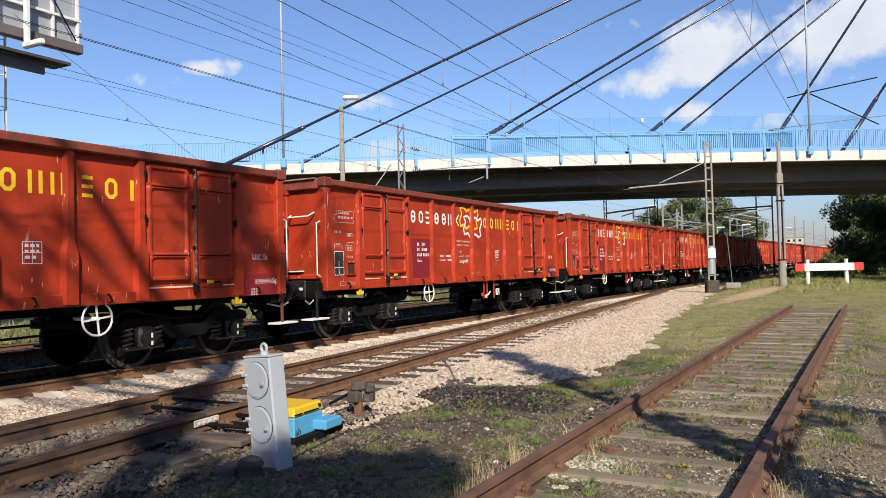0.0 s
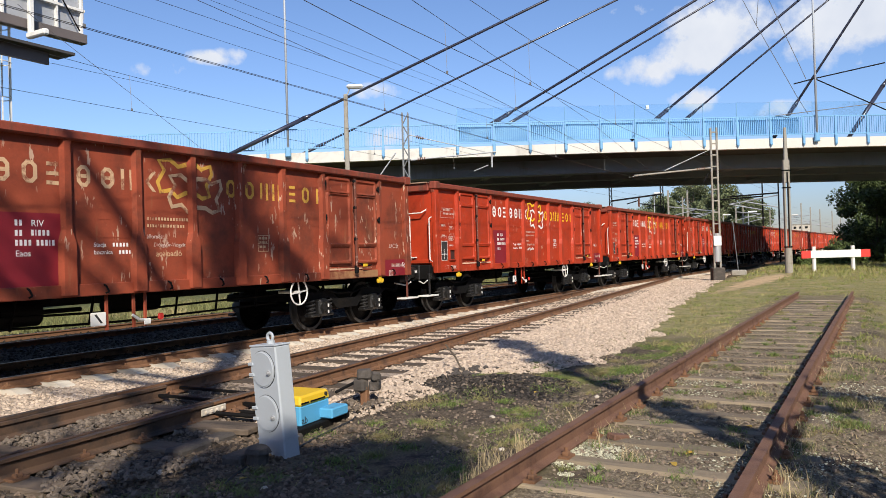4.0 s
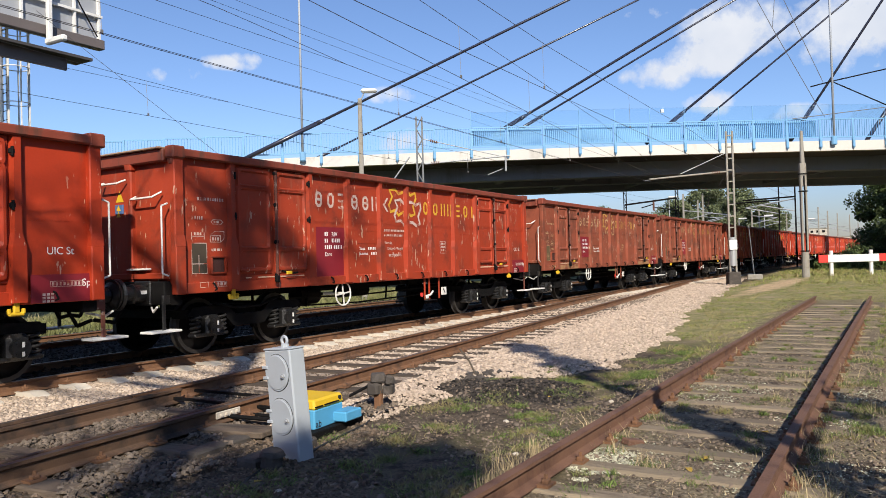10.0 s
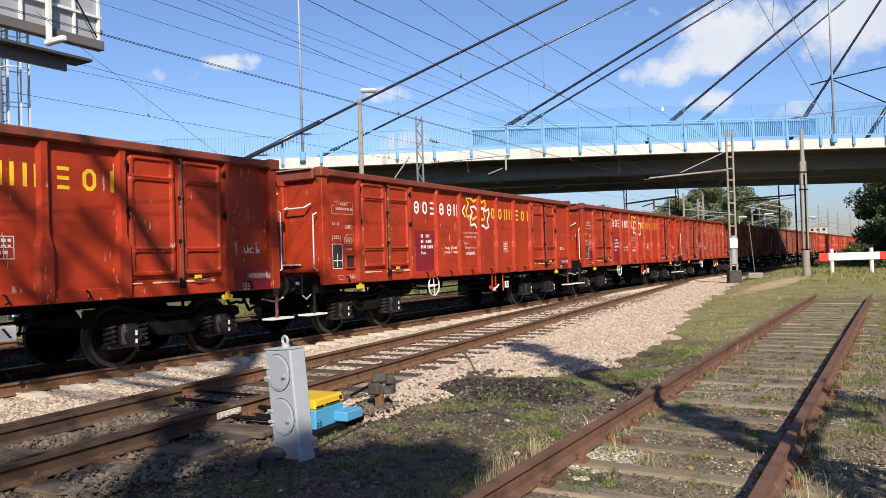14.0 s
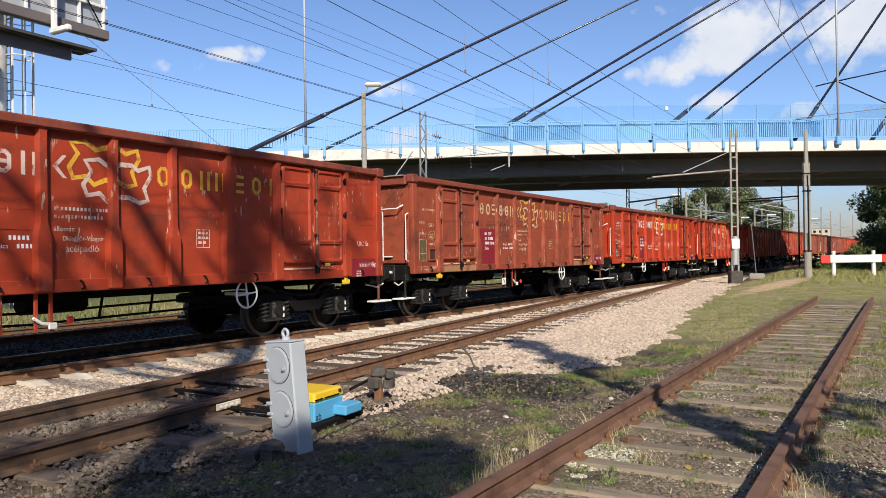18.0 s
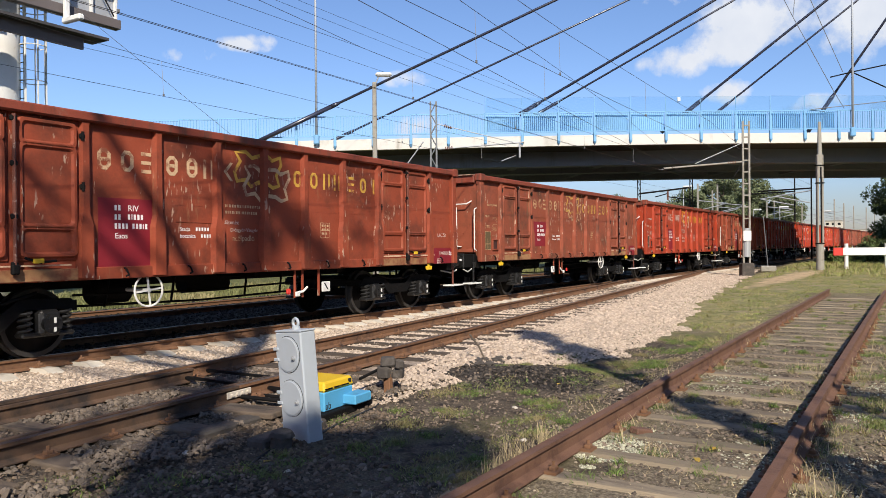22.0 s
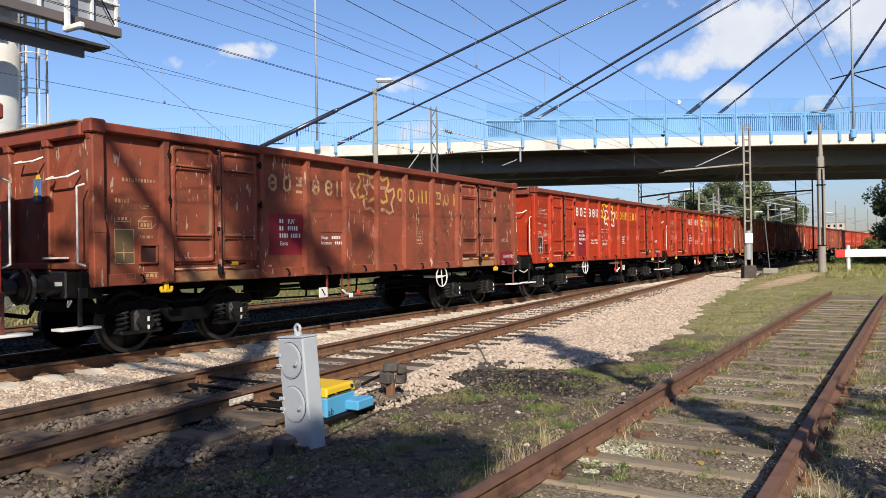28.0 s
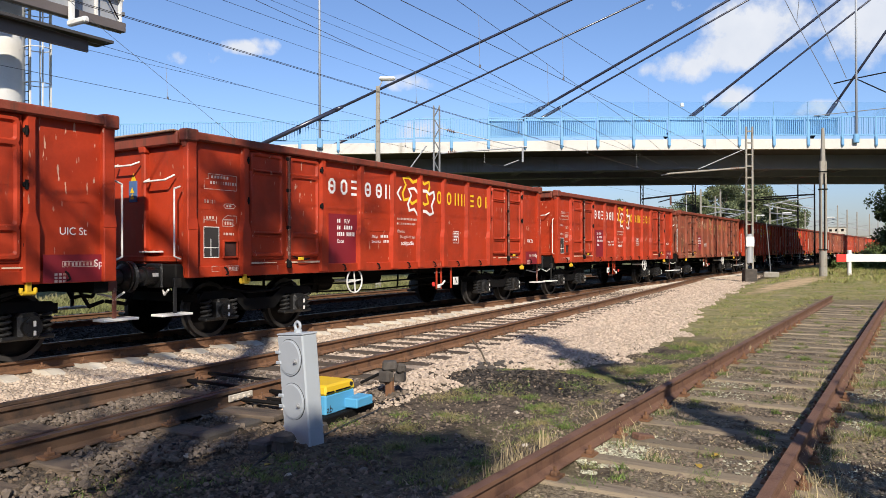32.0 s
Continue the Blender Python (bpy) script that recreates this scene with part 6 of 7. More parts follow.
    # slim tall poles standing on the bridge
    for x, y, z, h, nm in ((29.5, 25.18, 6.85, 13, "flag"), (46.62, 1.74, 7.4, 13, "node")):
        m = tagged(new("bridge_pole"), "slim grey pole fixed to the bridge edge", "pole")
        m.matrix_basis = pose(x, y, z, 0, 0, 36)
        bm = B()
        rod(bm, (0, 0, -0.1), (0, 0, h), 0.065, 10, 0.045)
        part("shaft", bm, POLE, m, smooth=True)
        bm = B()
        box(bm, (0, 0, 0.1), (0.2, 0.3, 0.5), 0.05)
        part("base", bm, BLUE_PAINT, m, "light blue base")
        if nm == "node":
            # bracket ropes from its collar
            back = m.matrix_basis.inverted()
            hub = back @ Vector((46.66, 1.78, 10.79))
            for b in ((45.93, 2.78, 10.49), (49.2, -1.71, 9.01), (49.2, -1.71, 11.7)):
                arm(m, hub, back @ Vector(b), 0.035, STEEL_DARK)
            arm(m, back @ Vector((45.26, 3.7, 8.72)), back @ Vector((49.5, -2.12, 9.52)), 0.02, WIRE)
            bm = B()
            for rope in (((44.0, 6.43, 18.2), (45.36, 4.56, 13.93), (46.76, 2.66, 9.85), (47.11, 2.18, 8.92)), ((45.0, 5.06, 18.4), (47.07, 2.23, 10.93)), ((45.64, 4.18, 18.2), (45.36, 4.56, 13.93))):
                wire(bm, [back @ Vector(q) for q in rope], 0.02)
            part("guy_rope", bm, WIRE, m)
    # small white lamp on the screen
    bm = B()
    box(bm, (0, 0, 0), (0.1, 0.18, 0.22), 0.02)
    thing("bridge_marker", "small white marker light above the bridge screen", "marker", pose(41.3, 9.8, 9.28, 0, 0, 36), bm=bm, material=WHITE_PAINT)


near_masts()


# ---- billboard tower ----
def billboard():
    t = tagged(new("billboard_tower"), "white round column carrying a billboard frame, catwalk and caged ladder", "billboard")
    t.matrix_basis = pose(13.45, 25.62, 0)
    bm = B()
    rod(bm, (0.08, 0, -0.3), (0.08, 0, 13.2), 0.93, 32)
    part("column", bm, WHITE_PAINT, t, "white painted steel column", True)
    lx, ly = 1.1, -0.82
    for dx, dy in ((0.0, -0.15), (0.0, 0.2)):
        bm = B()
        box(bm, (lx - 0.35 + dx, ly + dy, 6.0), (0.05, 0.05, 12.0))
        part("ladder_stile", bm, WHITE_PAINT, t)
    for i in range(36):
        bm = B()
        rod(bm, (lx - 0.35, ly - 0.15, 0.8 + 0.3 * i), (lx - 0.35, ly + 0.2, 0.8 + 0.3 * i), 0.014, 5)
        part("ladder_rung", bm, STEEL_DARK, t)
    for z in (4.7, 5.9, 7.1, 8.3, 9.5):
        bm = B()
        ring(bm, (lx, ly, z), 0.42, 0.018, "Z", 20, 5)
        part("cage_hoop", bm, WHITE_PAINT, t)
    for a in (-100, -50, 0, 50, 100):
        bm = B()
        box(bm, (lx + 0.42 * math.cos(radians(a)), ly + 0.42 * math.sin(radians(a)), 7.2), (0.035, 0.035, 6.4))
        part("cage_strip", bm, WHITE_PAINT, t)

    def loc(v):
        return Vector(v) - Vector((13.45, 25.62, 0))
    # catwalk: a dark slab with a beam below
    bm = B()
    box(bm, loc((12.0, 23.45, 8.64)), (8.3, 0.95, 0.09))
    part("catwalk", bm, DARK_DECK, t, "dark catwalk plate")
    bm = B()
    box(bm, loc((11.75, 23.4, 8.39)), (7.4, 0.1, 0.4))
    part("catwalk_beam", bm, SIGN_DARK, t)
    # the sign frame above it, seen from behind
    bm = B()
    box(bm, loc((11.2, 24.2, 12.0)), (12.2, 0.06, 5.2))
    part("panel", bm, PANEL_BACK, t, "grey sheet back of the billboard")
    bm = B()
    box(bm, loc((11.2, 24.05, 9.58)), (12.26, 0.22, 0.34), 0.02)
    part("bottom_box", bm, SIGN_DARK, t)
    for i in range(13):
        bm = B()
        box(bm, loc((17.2 - 0.95 * i, 24.1, 12.0)), (0.07, 0.12, 5.0))
        part("panel_rib", bm, WHITE_PAINT, t)
    for z in (10.6, 11.7):
        bm = B()
        box(bm, loc((11.2, 24.06, z)), (12.2, 0.1, 0.09))
        part("panel_rail", bm, WHITE_PAINT, t)
    for x in (15.1, 11.5):
        bm = B()
        box(bm, loc((x, 23.75, 10.9)), (0.16, 0.16, 3.6), 0.02)
        box(bm, loc((x, 23.4, 9.15)), (0.2, 1.0, 0.2), 0.04)
        part("stanchion", bm, WHITE_PAINT, t, "white bracket post")
        arm(t, loc((x + 0.2, 23.8, 12.2)), loc((x + 1.9, 23.9, 9.8)), 0.025, STEEL_DARK, "brace")
    bm = B()
    box(bm, loc((12.2, 25.6, 9.6)), (1.0, 3.4, 0.7), 0.05)
    part("head_beam", bm, WHITE_PAINT, t)


DARK_DECK = shade("dark_catwalk", (0.06, 0.055, 0.055), 0.8, 0.2, 0.3, 2, 0.1)
PANEL_BACK = shade("grey_sheet_back", (0.32, 0.33, 0.35), 0.6, 0.1, 0.2, 1, 0.05)
billboard()


# ---- trackside things ----
def cabinet():
    c = tagged(new("relay_cabinet"), "leaning light grey steel cabinet with two round covers beside the points", "cabinet")
    c.matrix_basis = pose(4.985, 4.43, -0.3, -4.4, -1.6, -10) @ Matrix.Scale(1.03, 4)
    bm = B()
    box(bm, (0, 0, 0.5), (0.16, 0.345, 0.96), 0.012)
    part("body", bm, GREY_PAINT, c)
    bm = B()
    box(bm, (0, 0, 0.985), (0.166, 0.352, 0.016), 0.005)
    part("lid", bm, GREY_PAINT, c)
    bm = B()
    box(bm, (0, 0, 0.2), (0.164, 0.349, 0.012))
    part("band", bm, GREY_PAINT, c)
    for z in (0.79, 0.42):
        # dark ring paints the shade under the cover's lip
        bm = B()
        rod(bm, (-0.078, 0.01, z), (-0.083, 0.01, z), 0.157, 36)
        part("gasket", bm, STEEL_DARK, c, "dark ring for the shaded gap round the cover")
        bm = B()
        rod(bm, (-0.08, 0.01, z), (-0.09, 0.01, z), 0.153, 36)
        rod(bm, (-0.09, 0.01, z), (-0.094, 0.01, z), 0.146, 36, 0.14)
        cv = part("round_cover", bm, GREY_PAINT, c, "round bolted cover")
        for dz in (-0.045, 0.045):
            bm = B()
            box(bm, (-0.092, 0.155, z + dz), (0.022, 0.07, 0.028), 0.005)
            part("hinge", bm, GREY_PAINT, cv)
        bm = B()
        rod(bm, (-0.09, -0.08, z - 0.03), (-0.104, -0.08, z - 0.03), 0.022, 10)
        rod(bm, (-0.104, -0.08, z - 0.03), (-0.118, -0.08, z - 0.03), 0.012, 8)
        part("lock", bm, GALV, cv, "dark keyhole lock")
    for z in (0.8, 0.43):
        bm = B()
        rod(bm, (0.079, -0.05, z), (0.09, -0.05, z), 0.1, 20)
        part("rear_cover", bm, BLACK, c, "dark rear cover")
    bm = B()
    rod(bm, (0, -0.02, 0.99), (0, -0.02, 1.02), 0.035, 10)
    ring(bm, (0, -0.02, 1.05), 0.035, 0.013, "X", 16, 6)
    part("lifting_ring", bm, GREY_PAINT, c)
    # tarred stump beside it
    bm = B()
    rod(bm, (0, 0, 0.0), (0, 0, 0.16), 0.13, 9, 0.12)
    rod(bm, (0, 0, 0.14), (0, 0, 0.2), 0.155, 9, 0.13)
    for v in bm.verts:
        v.co += Vector((noise.noise(v.co * 9) * 0.02, noise.noise(v.co * 7) * 0.02, noise.noise(v.co * 8) * 0.012))
    thing("cable_stump", "tarred round cable stump in the dirt", "stump", pose(4.66, 4.40, -0.24, 4, 3) @ Matrix.Scale(0.72, 4), bm=bm, material=SOOT)


def point_machine():
    p = tagged(new("point_machine"), "point machine with yellow lid and bright blue casing", "point machine")
    p.matrix_basis = pose(5.85, 4.98, -0.2, 0, 0, 4)
    bm = B()
    box(bm, (0.08, 0, -0.01), (0.9, 0.6, 0.09), 0.01)
    part("base", bm, STEEL_DARK, p, "dark base plate")
    bm = B()
    box(bm, (0.02, 0, 0.125), (0.5, 0.44, 0.2), 0.015)
    cs = part("casing", bm, CYAN_PAINT, p)
    bm = B()
    box(bm, (0.02, 0, 0.27), (0.52, 0.46, 0.1), 0.02, taper=0.93)
    ld = part("lid", bm, YELLOW, p, "yellow lid")
    bm = B()
    rod(bm, (0.2, -0.212, 0.28), (0.2, -0.235, 0.28), 0.02, 12)
    part("lock", bm, BLACK, ld)
    bm = B()
    for dx in (-0.16, -0.01, 0.12):
        box(bm, (dx, -0.228, 0.25), (0.12, 0.012, 0.012))
    part("lid_catch", bm, STEEL_DARK, ld)
    bm = B()
    box(bm, (0.24, -0.28, 0.1), (0.3, 0.18, 0.1), 0.012)
    part("side_box", bm, CYAN_PAINT, p, "blue side box")
    glyphs("ab", 0.1, BLACK, "letters", cs, pose(-0.21, -0.222, 0.05, 90), "small dark letters")
    bm = B()
    rod(bm, (-0.16, 0.2, 0.08), (-0.16, 1.3, 0.08), 0.022, 8)
    rod(bm, (0.1, 0.2, 0.05), (0.1, 1.3, 0.05), 0.022, 8)
    part("drive_rod", bm, STEEL_DARK, p)
    bm = B()
    for y in (-0.1, 0.1):
        box(bm, (-0.9, y * 3.2, -0.03), (0.9, 0.2, 0.14), 0.02)
    part("timber", bm, SOOT, p, "tarred support timber")
    # pale support board
    bm = B()
    box(bm, (0, 0, 0), (0.3, 0.7, 0.06), 0.01)
    thing("timber_block", "weathered timber block under the points", "timber", pose(5.3, 5.4, -0.16, 0, 0, 10), bm=bm, material=WOOD_DARK)


def lump(bm, c, s, seed, m=None):
    vs = bmesh.ops.create_icosphere(bm, subdivisions=2, radius=1.0)["verts"]
    for v in vs:
        k = 1 + 0.35 * noise.noise(v.co * 1.6 + Vector((seed, 0, 0)))
        v.co = Vector((v.co.x * s[0] * k, v.co.y * s[1] * k, v.co.z * s[2] * k)) + Vector(c)


def trackside():
    cabinet()
    point_machine()
    # charred block on a post
    r = tagged(new("cable_post"), "short post with a sooty broken block on top", "post")
    r.matrix_basis = pose(6.88, 4.86, -0.27)
    bm = B()
    box(bm, (0, 0, 0.14), (0.07, 0.09, 0.3), 0.01)
    part("post", bm, RAIL_RUST, r, "rusty stake")
    for i, (c, s) in enumerate((((-0.03, 0.03, 0.3), (0.12, 0.15, 0.14)), ((0.06, -0.1, 0.29), (0.13, 0.12, 0.12)), ((0.0, 0.0, 0.42), (0.14, 0.17, 0.1)), ((0.03, -0.13, 0.4), (0.11, 0.1, 0.1)))):
        bm = B()
        box(bm, c, s, 0.02, m=Matrix.Rotation(0.3 * i, 4, "Z"))
        for v in bm.verts:
            v.co += Vector((noise.noise(v.co * 12) * 0.02, noise.noise(v.co * 11) * 0.02, noise.noise(v.co * 13) * 0.02))
        part("block", bm, SOOT, r, "sooty masonry block")
    bm = B()
    rod(bm, (6.6, 5.05, -0.02), (6.95, 4.95, 0.08), 0.018, 6)
    thing("cable_conduit", "thin dark conduit by the post", "conduit", bm=bm, material=STEEL_DARK)
    # old signal cables lying half in the earth
    for run in (((3.2, 5.75), (3.45, 5.6), (3.75, 5.45), (4.05, 5.3), (4.4, 5.2)), ((4.15, 4.25), (4.35, 4.36), (4.62, 4.42)), ((5.1, 4.38), (5.5, 4.5), (5.9, 4.55), (6.3, 4.62), (6.75, 4.8))):
        bm = B()
        bent(bm, [(x, y, ground_z(x, y) + 0.012 + 0.008 * noise.noise(Vector((x * 4, y * 4, 1)))) for x, y in run], 0.011, 5)
        thing("ground_cable", "thin black cable lying on the dirt", "cable", group="ground cables", bm=bm, material=BLACK)
    bm = B()
    bent(bm, [(9.24, 4.85, -0.2), (9.4, 5.05, 0.0), (9.6, 5.31, 0.14)], 0.014, 5)
    thing("stick", "thin dark stick leaning in the cinders", "stick", bm=bm, material=BARK)
    bm = B()
    box(bm, (0, 0, 0), (0.2, 0.1, 0.06), 0.012)
    thing("brick_piece", "broken reddish brick between the rails", "brick", pose(6.31, 1.83, -0.15, 5, 12, -25), bm=bm, material=RAIL_OLD)
    for i, (x, y, s) in enumerate(((8.64 - 0.6, 2.56, 0.05), (4.1, 4.9, 0.06), (6.9, 3.3, 0.05), (3.4, 5.2, 0.07), (5.6, 2.6, 0.045), (4.2, 3.9, 0.05))):
        bm = B()
        s *= 0.7
        lump(bm, (0, 0, 0), (s, s * 0.75, s * 0.5), i)
        thing("pale_stone", "single pale stone on dark earth", "stone", pose(x, y, ground_z(x, y) + s * 0.25, 0, 0, 40 * i), "loose stones", bm=bm, material=CONCRETE)
    # heap of dark cinders at the ballast foot
    bm = B()
    rng = random.Random(3)
    for i in range(40):
        x, y = 9.1 + rng.gauss(0, 0.25), 4.75 + rng.gauss(0, 0.12)
        lump(bm, (x, y, ground_z(x, y) + 0.03), (rng.uniform(0.02, 0.055), rng.uniform(0.02, 0.05), rng.uniform(0.012, 0.035)), i)
    thing("cinder_heap", "small heap of dark cinders at the ballast edge", "cinders", kind="stuff", bm=bm, material=SOOT)
    # barrier at the end of the siding
    b = tagged(new("end_barrier"), "white wooden barrier with red ends on two white posts", "barrier")
    a0, a1 = Vector((44.15, 2.59, 0.98)), Vector((45.91, -0.63, 0.98))
    yaw = math.degrees(math.atan2(a1.y - a0.y, a1.x - a0.x))
    L = (a1 - a0).length
    b.matrix_basis = pose(*((a0 + a1) / 2).xy, 0.98, 0, 0, yaw)
    bm = B()
    box(bm, (0, 0, 0), (L - 1.0, 0.07, 0.4), 0.01)
    part("beam", bm, WHITE_PAINT, b)
    for s in (-1, 1):
        bm = B()
        box(bm, (s * (L / 2 - 0.25), 0, 0), (0.5, 0.074, 0.41), 0.01)
        part("beam_end", bm, RED_SIGN, b, "red beam end")
    for px in (-1.12, 0.96):
        bm = B()
        rod(bm, (px, 0.09, -1.2), (px, 0.09, 0.42), 0.1, 10)
        part("post", bm, WHITE_PAINT, b)
    # concrete block beside the mast
    bm = B()
    box(bm, (0, 0, 0.12), (0.5, 0.75, 0.3), 0.04)
    thing("concrete_block", "low concrete block near the mast", "block", pose(42.3, 5.5, 0.0, 0, 0, 10), bm=bm, material=OLD_CONCRETE)
    # leaning steel stay behind the mast
    bm = B()
    rod(bm, (43.0, 5.6, 0.0), (42.8, 5.8, 2.9), 0.022, 8)
    thing("stay_rod", "leaning steel stay of the mast", "stay", bm=bm, material=MAST_GREY)


trackside()


# ---- plants ----
def blades(name, label, spots, height, material, width=0.006, lean=0.5, seed=1):
    rng = np.random.default_rng(seed)
    p = np.asarray(spots)
    n = len(p)
    h = height[0] + (height[1] - height[0]) * rng.random(n) ** 2
    a = rng.random(n) * 6.283
    w = width * (0.6 + 0.8 * rng.random(n))
    dx, dy = np.cos(a) * w, np.sin(a) * w
    lx, ly = rng.normal(0, lean, n) * h, rng.normal(0, lean, n) * h
    v = np.zeros((n, 5, 3))
    for k, (s, t) in enumerate(((-1, 0), (1, 0), (0.7, 0.55), (-0.7, 0.55), (0, 1))):
        v[:, k, 0] = p[:, 0] + s * dx + lx * t * t
        v[:, k, 1] = p[:, 1] + s * dy + ly * t * t
        v[:, k, 2] = p[:, 2] - 0.01 + h * t
    i = 5 * np.arange(n)
    f = [(q, q + 1, q + 2, q + 3) for q in i.tolist()] + [(q + 3, q + 2, q + 4) for q in i.tolist()]
    me = bpy.data.meshes.new(name)
    me.from_pydata(v.reshape(-1, 3).tolist(), [], f)
    me.materials.append(material)
    return tagged(new(name, me), label, "grass", kind="stuff")


def sandy(x, y):
    """The bare path by the mast."""
    return ((x - 36) / 6.8) ** 2 + ((y - 3.85 + 0.1 * (x - 36)) / 0.8) ** 2 < 1 + 0.5 * noise.noise(Vector((x, y, 2)))


def tufty(x, y, k=1.0, cut=0.1):
    return noise.noise(Vector((x * k, y * k, 11))) > cut


blades("grass", "short green grass of the verge", scatter(60000, 12, 44, -3.5, 5.6, lambda x, y: y < ballast_edge(x) - 0.15 and abs(y - line_c(x)) > (0.0 if x > 25.5 else 1.15) and tufty(x, y, 1.1, -0.02) and not sandy(x, y), 21, 1.3), (0.03, 0.1), GRASS, 0.008, 0.9, seed=2)
def tufts(centres, per, seed):
    """Blade positions gathered in tufts of (x, y, radius)."""
    rng = np.random.default_rng(seed)
    out = []
    for x, y, r in centres:
        for dx, dy in (rng.normal(0, 0.45, (int(per * (0.4 + r / 0.3)), 2)) * r).tolist():
            out.append((x + dx, y + dy, ground_z(x + dx, y + dy)))
    return out


dice = random.Random(17)
# green tufts on the earth beside the points
patch = [(7.44, 4.16, 0.35), (7.91, 3.91, 0.32), (7.2, 4.35, 0.3), (5.81, 3.92, 0.25), (5.53, 2.91, 0.3), (4.66, 2.78, 0.35), (5.66, 4.61, 0.22), (6.44, 3.73, 0.28), (5.9, 2.64, 0.25), (4.92, 3.71, 0.25), (4.72, 3.08, 0.3), (4.6, 2.45, 0.3), (8.3, 3.2, 0.3), (7.2, 3.1, 0.25), (6.6, 2.9, 0.22), (9.2, 3.3, 0.22), (3.6, 4.4, 0.3), (3.2, 4.9, 0.3), (4.1, 4.2, 0.25)]
patch += [(dice.uniform(4.0, 10.5), dice.uniform(2.5, 4.4), dice.uniform(0.08, 0.2)) for _ in range(40)]
patch += [(dice.uniform(9.0, 14.0), dice.uniform(2.5, 3.3), dice.uniform(0.1, 0.3)) for _ in range(30)]
blades("weeds", "green tufts of weeds on the dark earth", tufts(patch, 420, 22), (0.012, 0.065), WEED, 0.0034, 0.9, seed=3)
blades("dry_grass", "pale dry stalks standing beside the siding rail", tufts([(5.25, 2.42, 0.14), (5.0, 2.4, 0.12), (4.75, 2.42, 0.12), (5.55, 2.38, 0.08)], 90, 51), (0.06, 0.26), DRY_GRASS, 0.003, 0.25, seed=52)
# weeds along and between the rails of the siding
patch = [(6.24, 0.57, 0.28), (7.25, 0.42, 0.2), (10.58, 0.95, 0.25), (8.81, 0.95, 0.15), (5.72, 1.57, 0.15), (5.67, 0.5, 0.3), (11.0, -0.11, 0.3), (8.62, -0.1, 0.3), (6.6, 0.45, 0.2), (5.2, 0.4, 0.3)]
patch += [(x, line_c(x) + dice.choice((-0.62, 0.62, -0.9, 0.9, -1.2)) + dice.gauss(0, 0.06), dice.uniform(0.06, 0.18)) for x in [dice.uniform(3.5, 24) for _ in range(130)]]
patch += [(x, line_c(x) + dice.uniform(-0.55, 0.55), dice.uniform(0.04, 0.13)) for x in [dice.uniform(3.5, 24) for _ in range(80)]]
patch += [(x, line_c(x) - dice.uniform(1.0, 3.2), dice.uniform(0.08, 0.3)) for x in [dice.uniform(5.0, 24) for _ in range(55)]]
blades("weeds", "low weeds along the rails of the siding", tufts(patch, 200, 23), (0.012, 0.08), WEED, 0.0035, 0.8, seed=4)
blades("dry_grass", "dry yellow stalks along the rails of the siding", tufts(patch[:60], 60, 29), (0.03, 0.17), DRY_GRASS, 0.0025, 0.5, seed=14)
blades("dry_grass", "tufts of dry straw along the siding rails", scatter(3500, 3.0, 14, -1.2, 3.0, lambda x, y: (abs(abs(y - line_c(x)) - 0.92) < 0.14) and tufty(x, y, 1.8, 0.05), 24), (0.06, 0.24), DRY_GRASS, 0.004, 0.4, seed=5)
blades("grass", "tall grass beyond the tracks", scatter(24000, 6, 45, 18.0, 24, lambda x, y: True, 25), (0.1, 0.35), GRASS_DULL, 0.016, 0.5, seed=6)
blades("grass", "rough grass round the barrier", scatter(9000, 36, 60, -5, 5, lambda x, y: tufty(x, y, 0.5, -0.3) and y < ballast_edge(x) - 0.2 and not sandy(x, y), 26), (0.06, 0.25), GRASS, 0.018, 0.7, seed=7)
LICHEN = shade("pale_lichen", (0.42, 0.4, 0.29), 0.95, 0, 0.3, 8, 0.2, island=0.4)
stones("lichen", "pale lichen crust on the siding bed", scatter(14000, 3.4, 10, -0.9, 2.4, lambda x, y: noise.noise(Vector((x * 0.9, y * 0.9, 31))) > 0.16 or math.hypot(x - 6.0, y - 1.95) < 0.5, 27), (0.006, 0.017), LICHEN, 0.2, 0.5)

stones("lichen", "thick pale lichen beside the siding rail", scatter(9000, 5.0, 6.8, 1.3, 2.5, lambda x, y: math.hypot((x - 5.8) / 0.5, (y - 1.95) / 0.3) < 1 + 0.6 * noise.noise(Vector((x * 4, y * 4, 3))), 33), (0.006, 0.018), LICHEN, 0.3, 0.6)

blades("dry_grass", "short dry straw and litter on the siding bed", scatter(16000, 2.8, 22, -1.5, 3.2, lambda x, y: tufty(x, y, 1.1, -0.25), 28, 1.2), (0.012, 0.05), DRY_GRASS, 0.004, 1.2, seed=8)


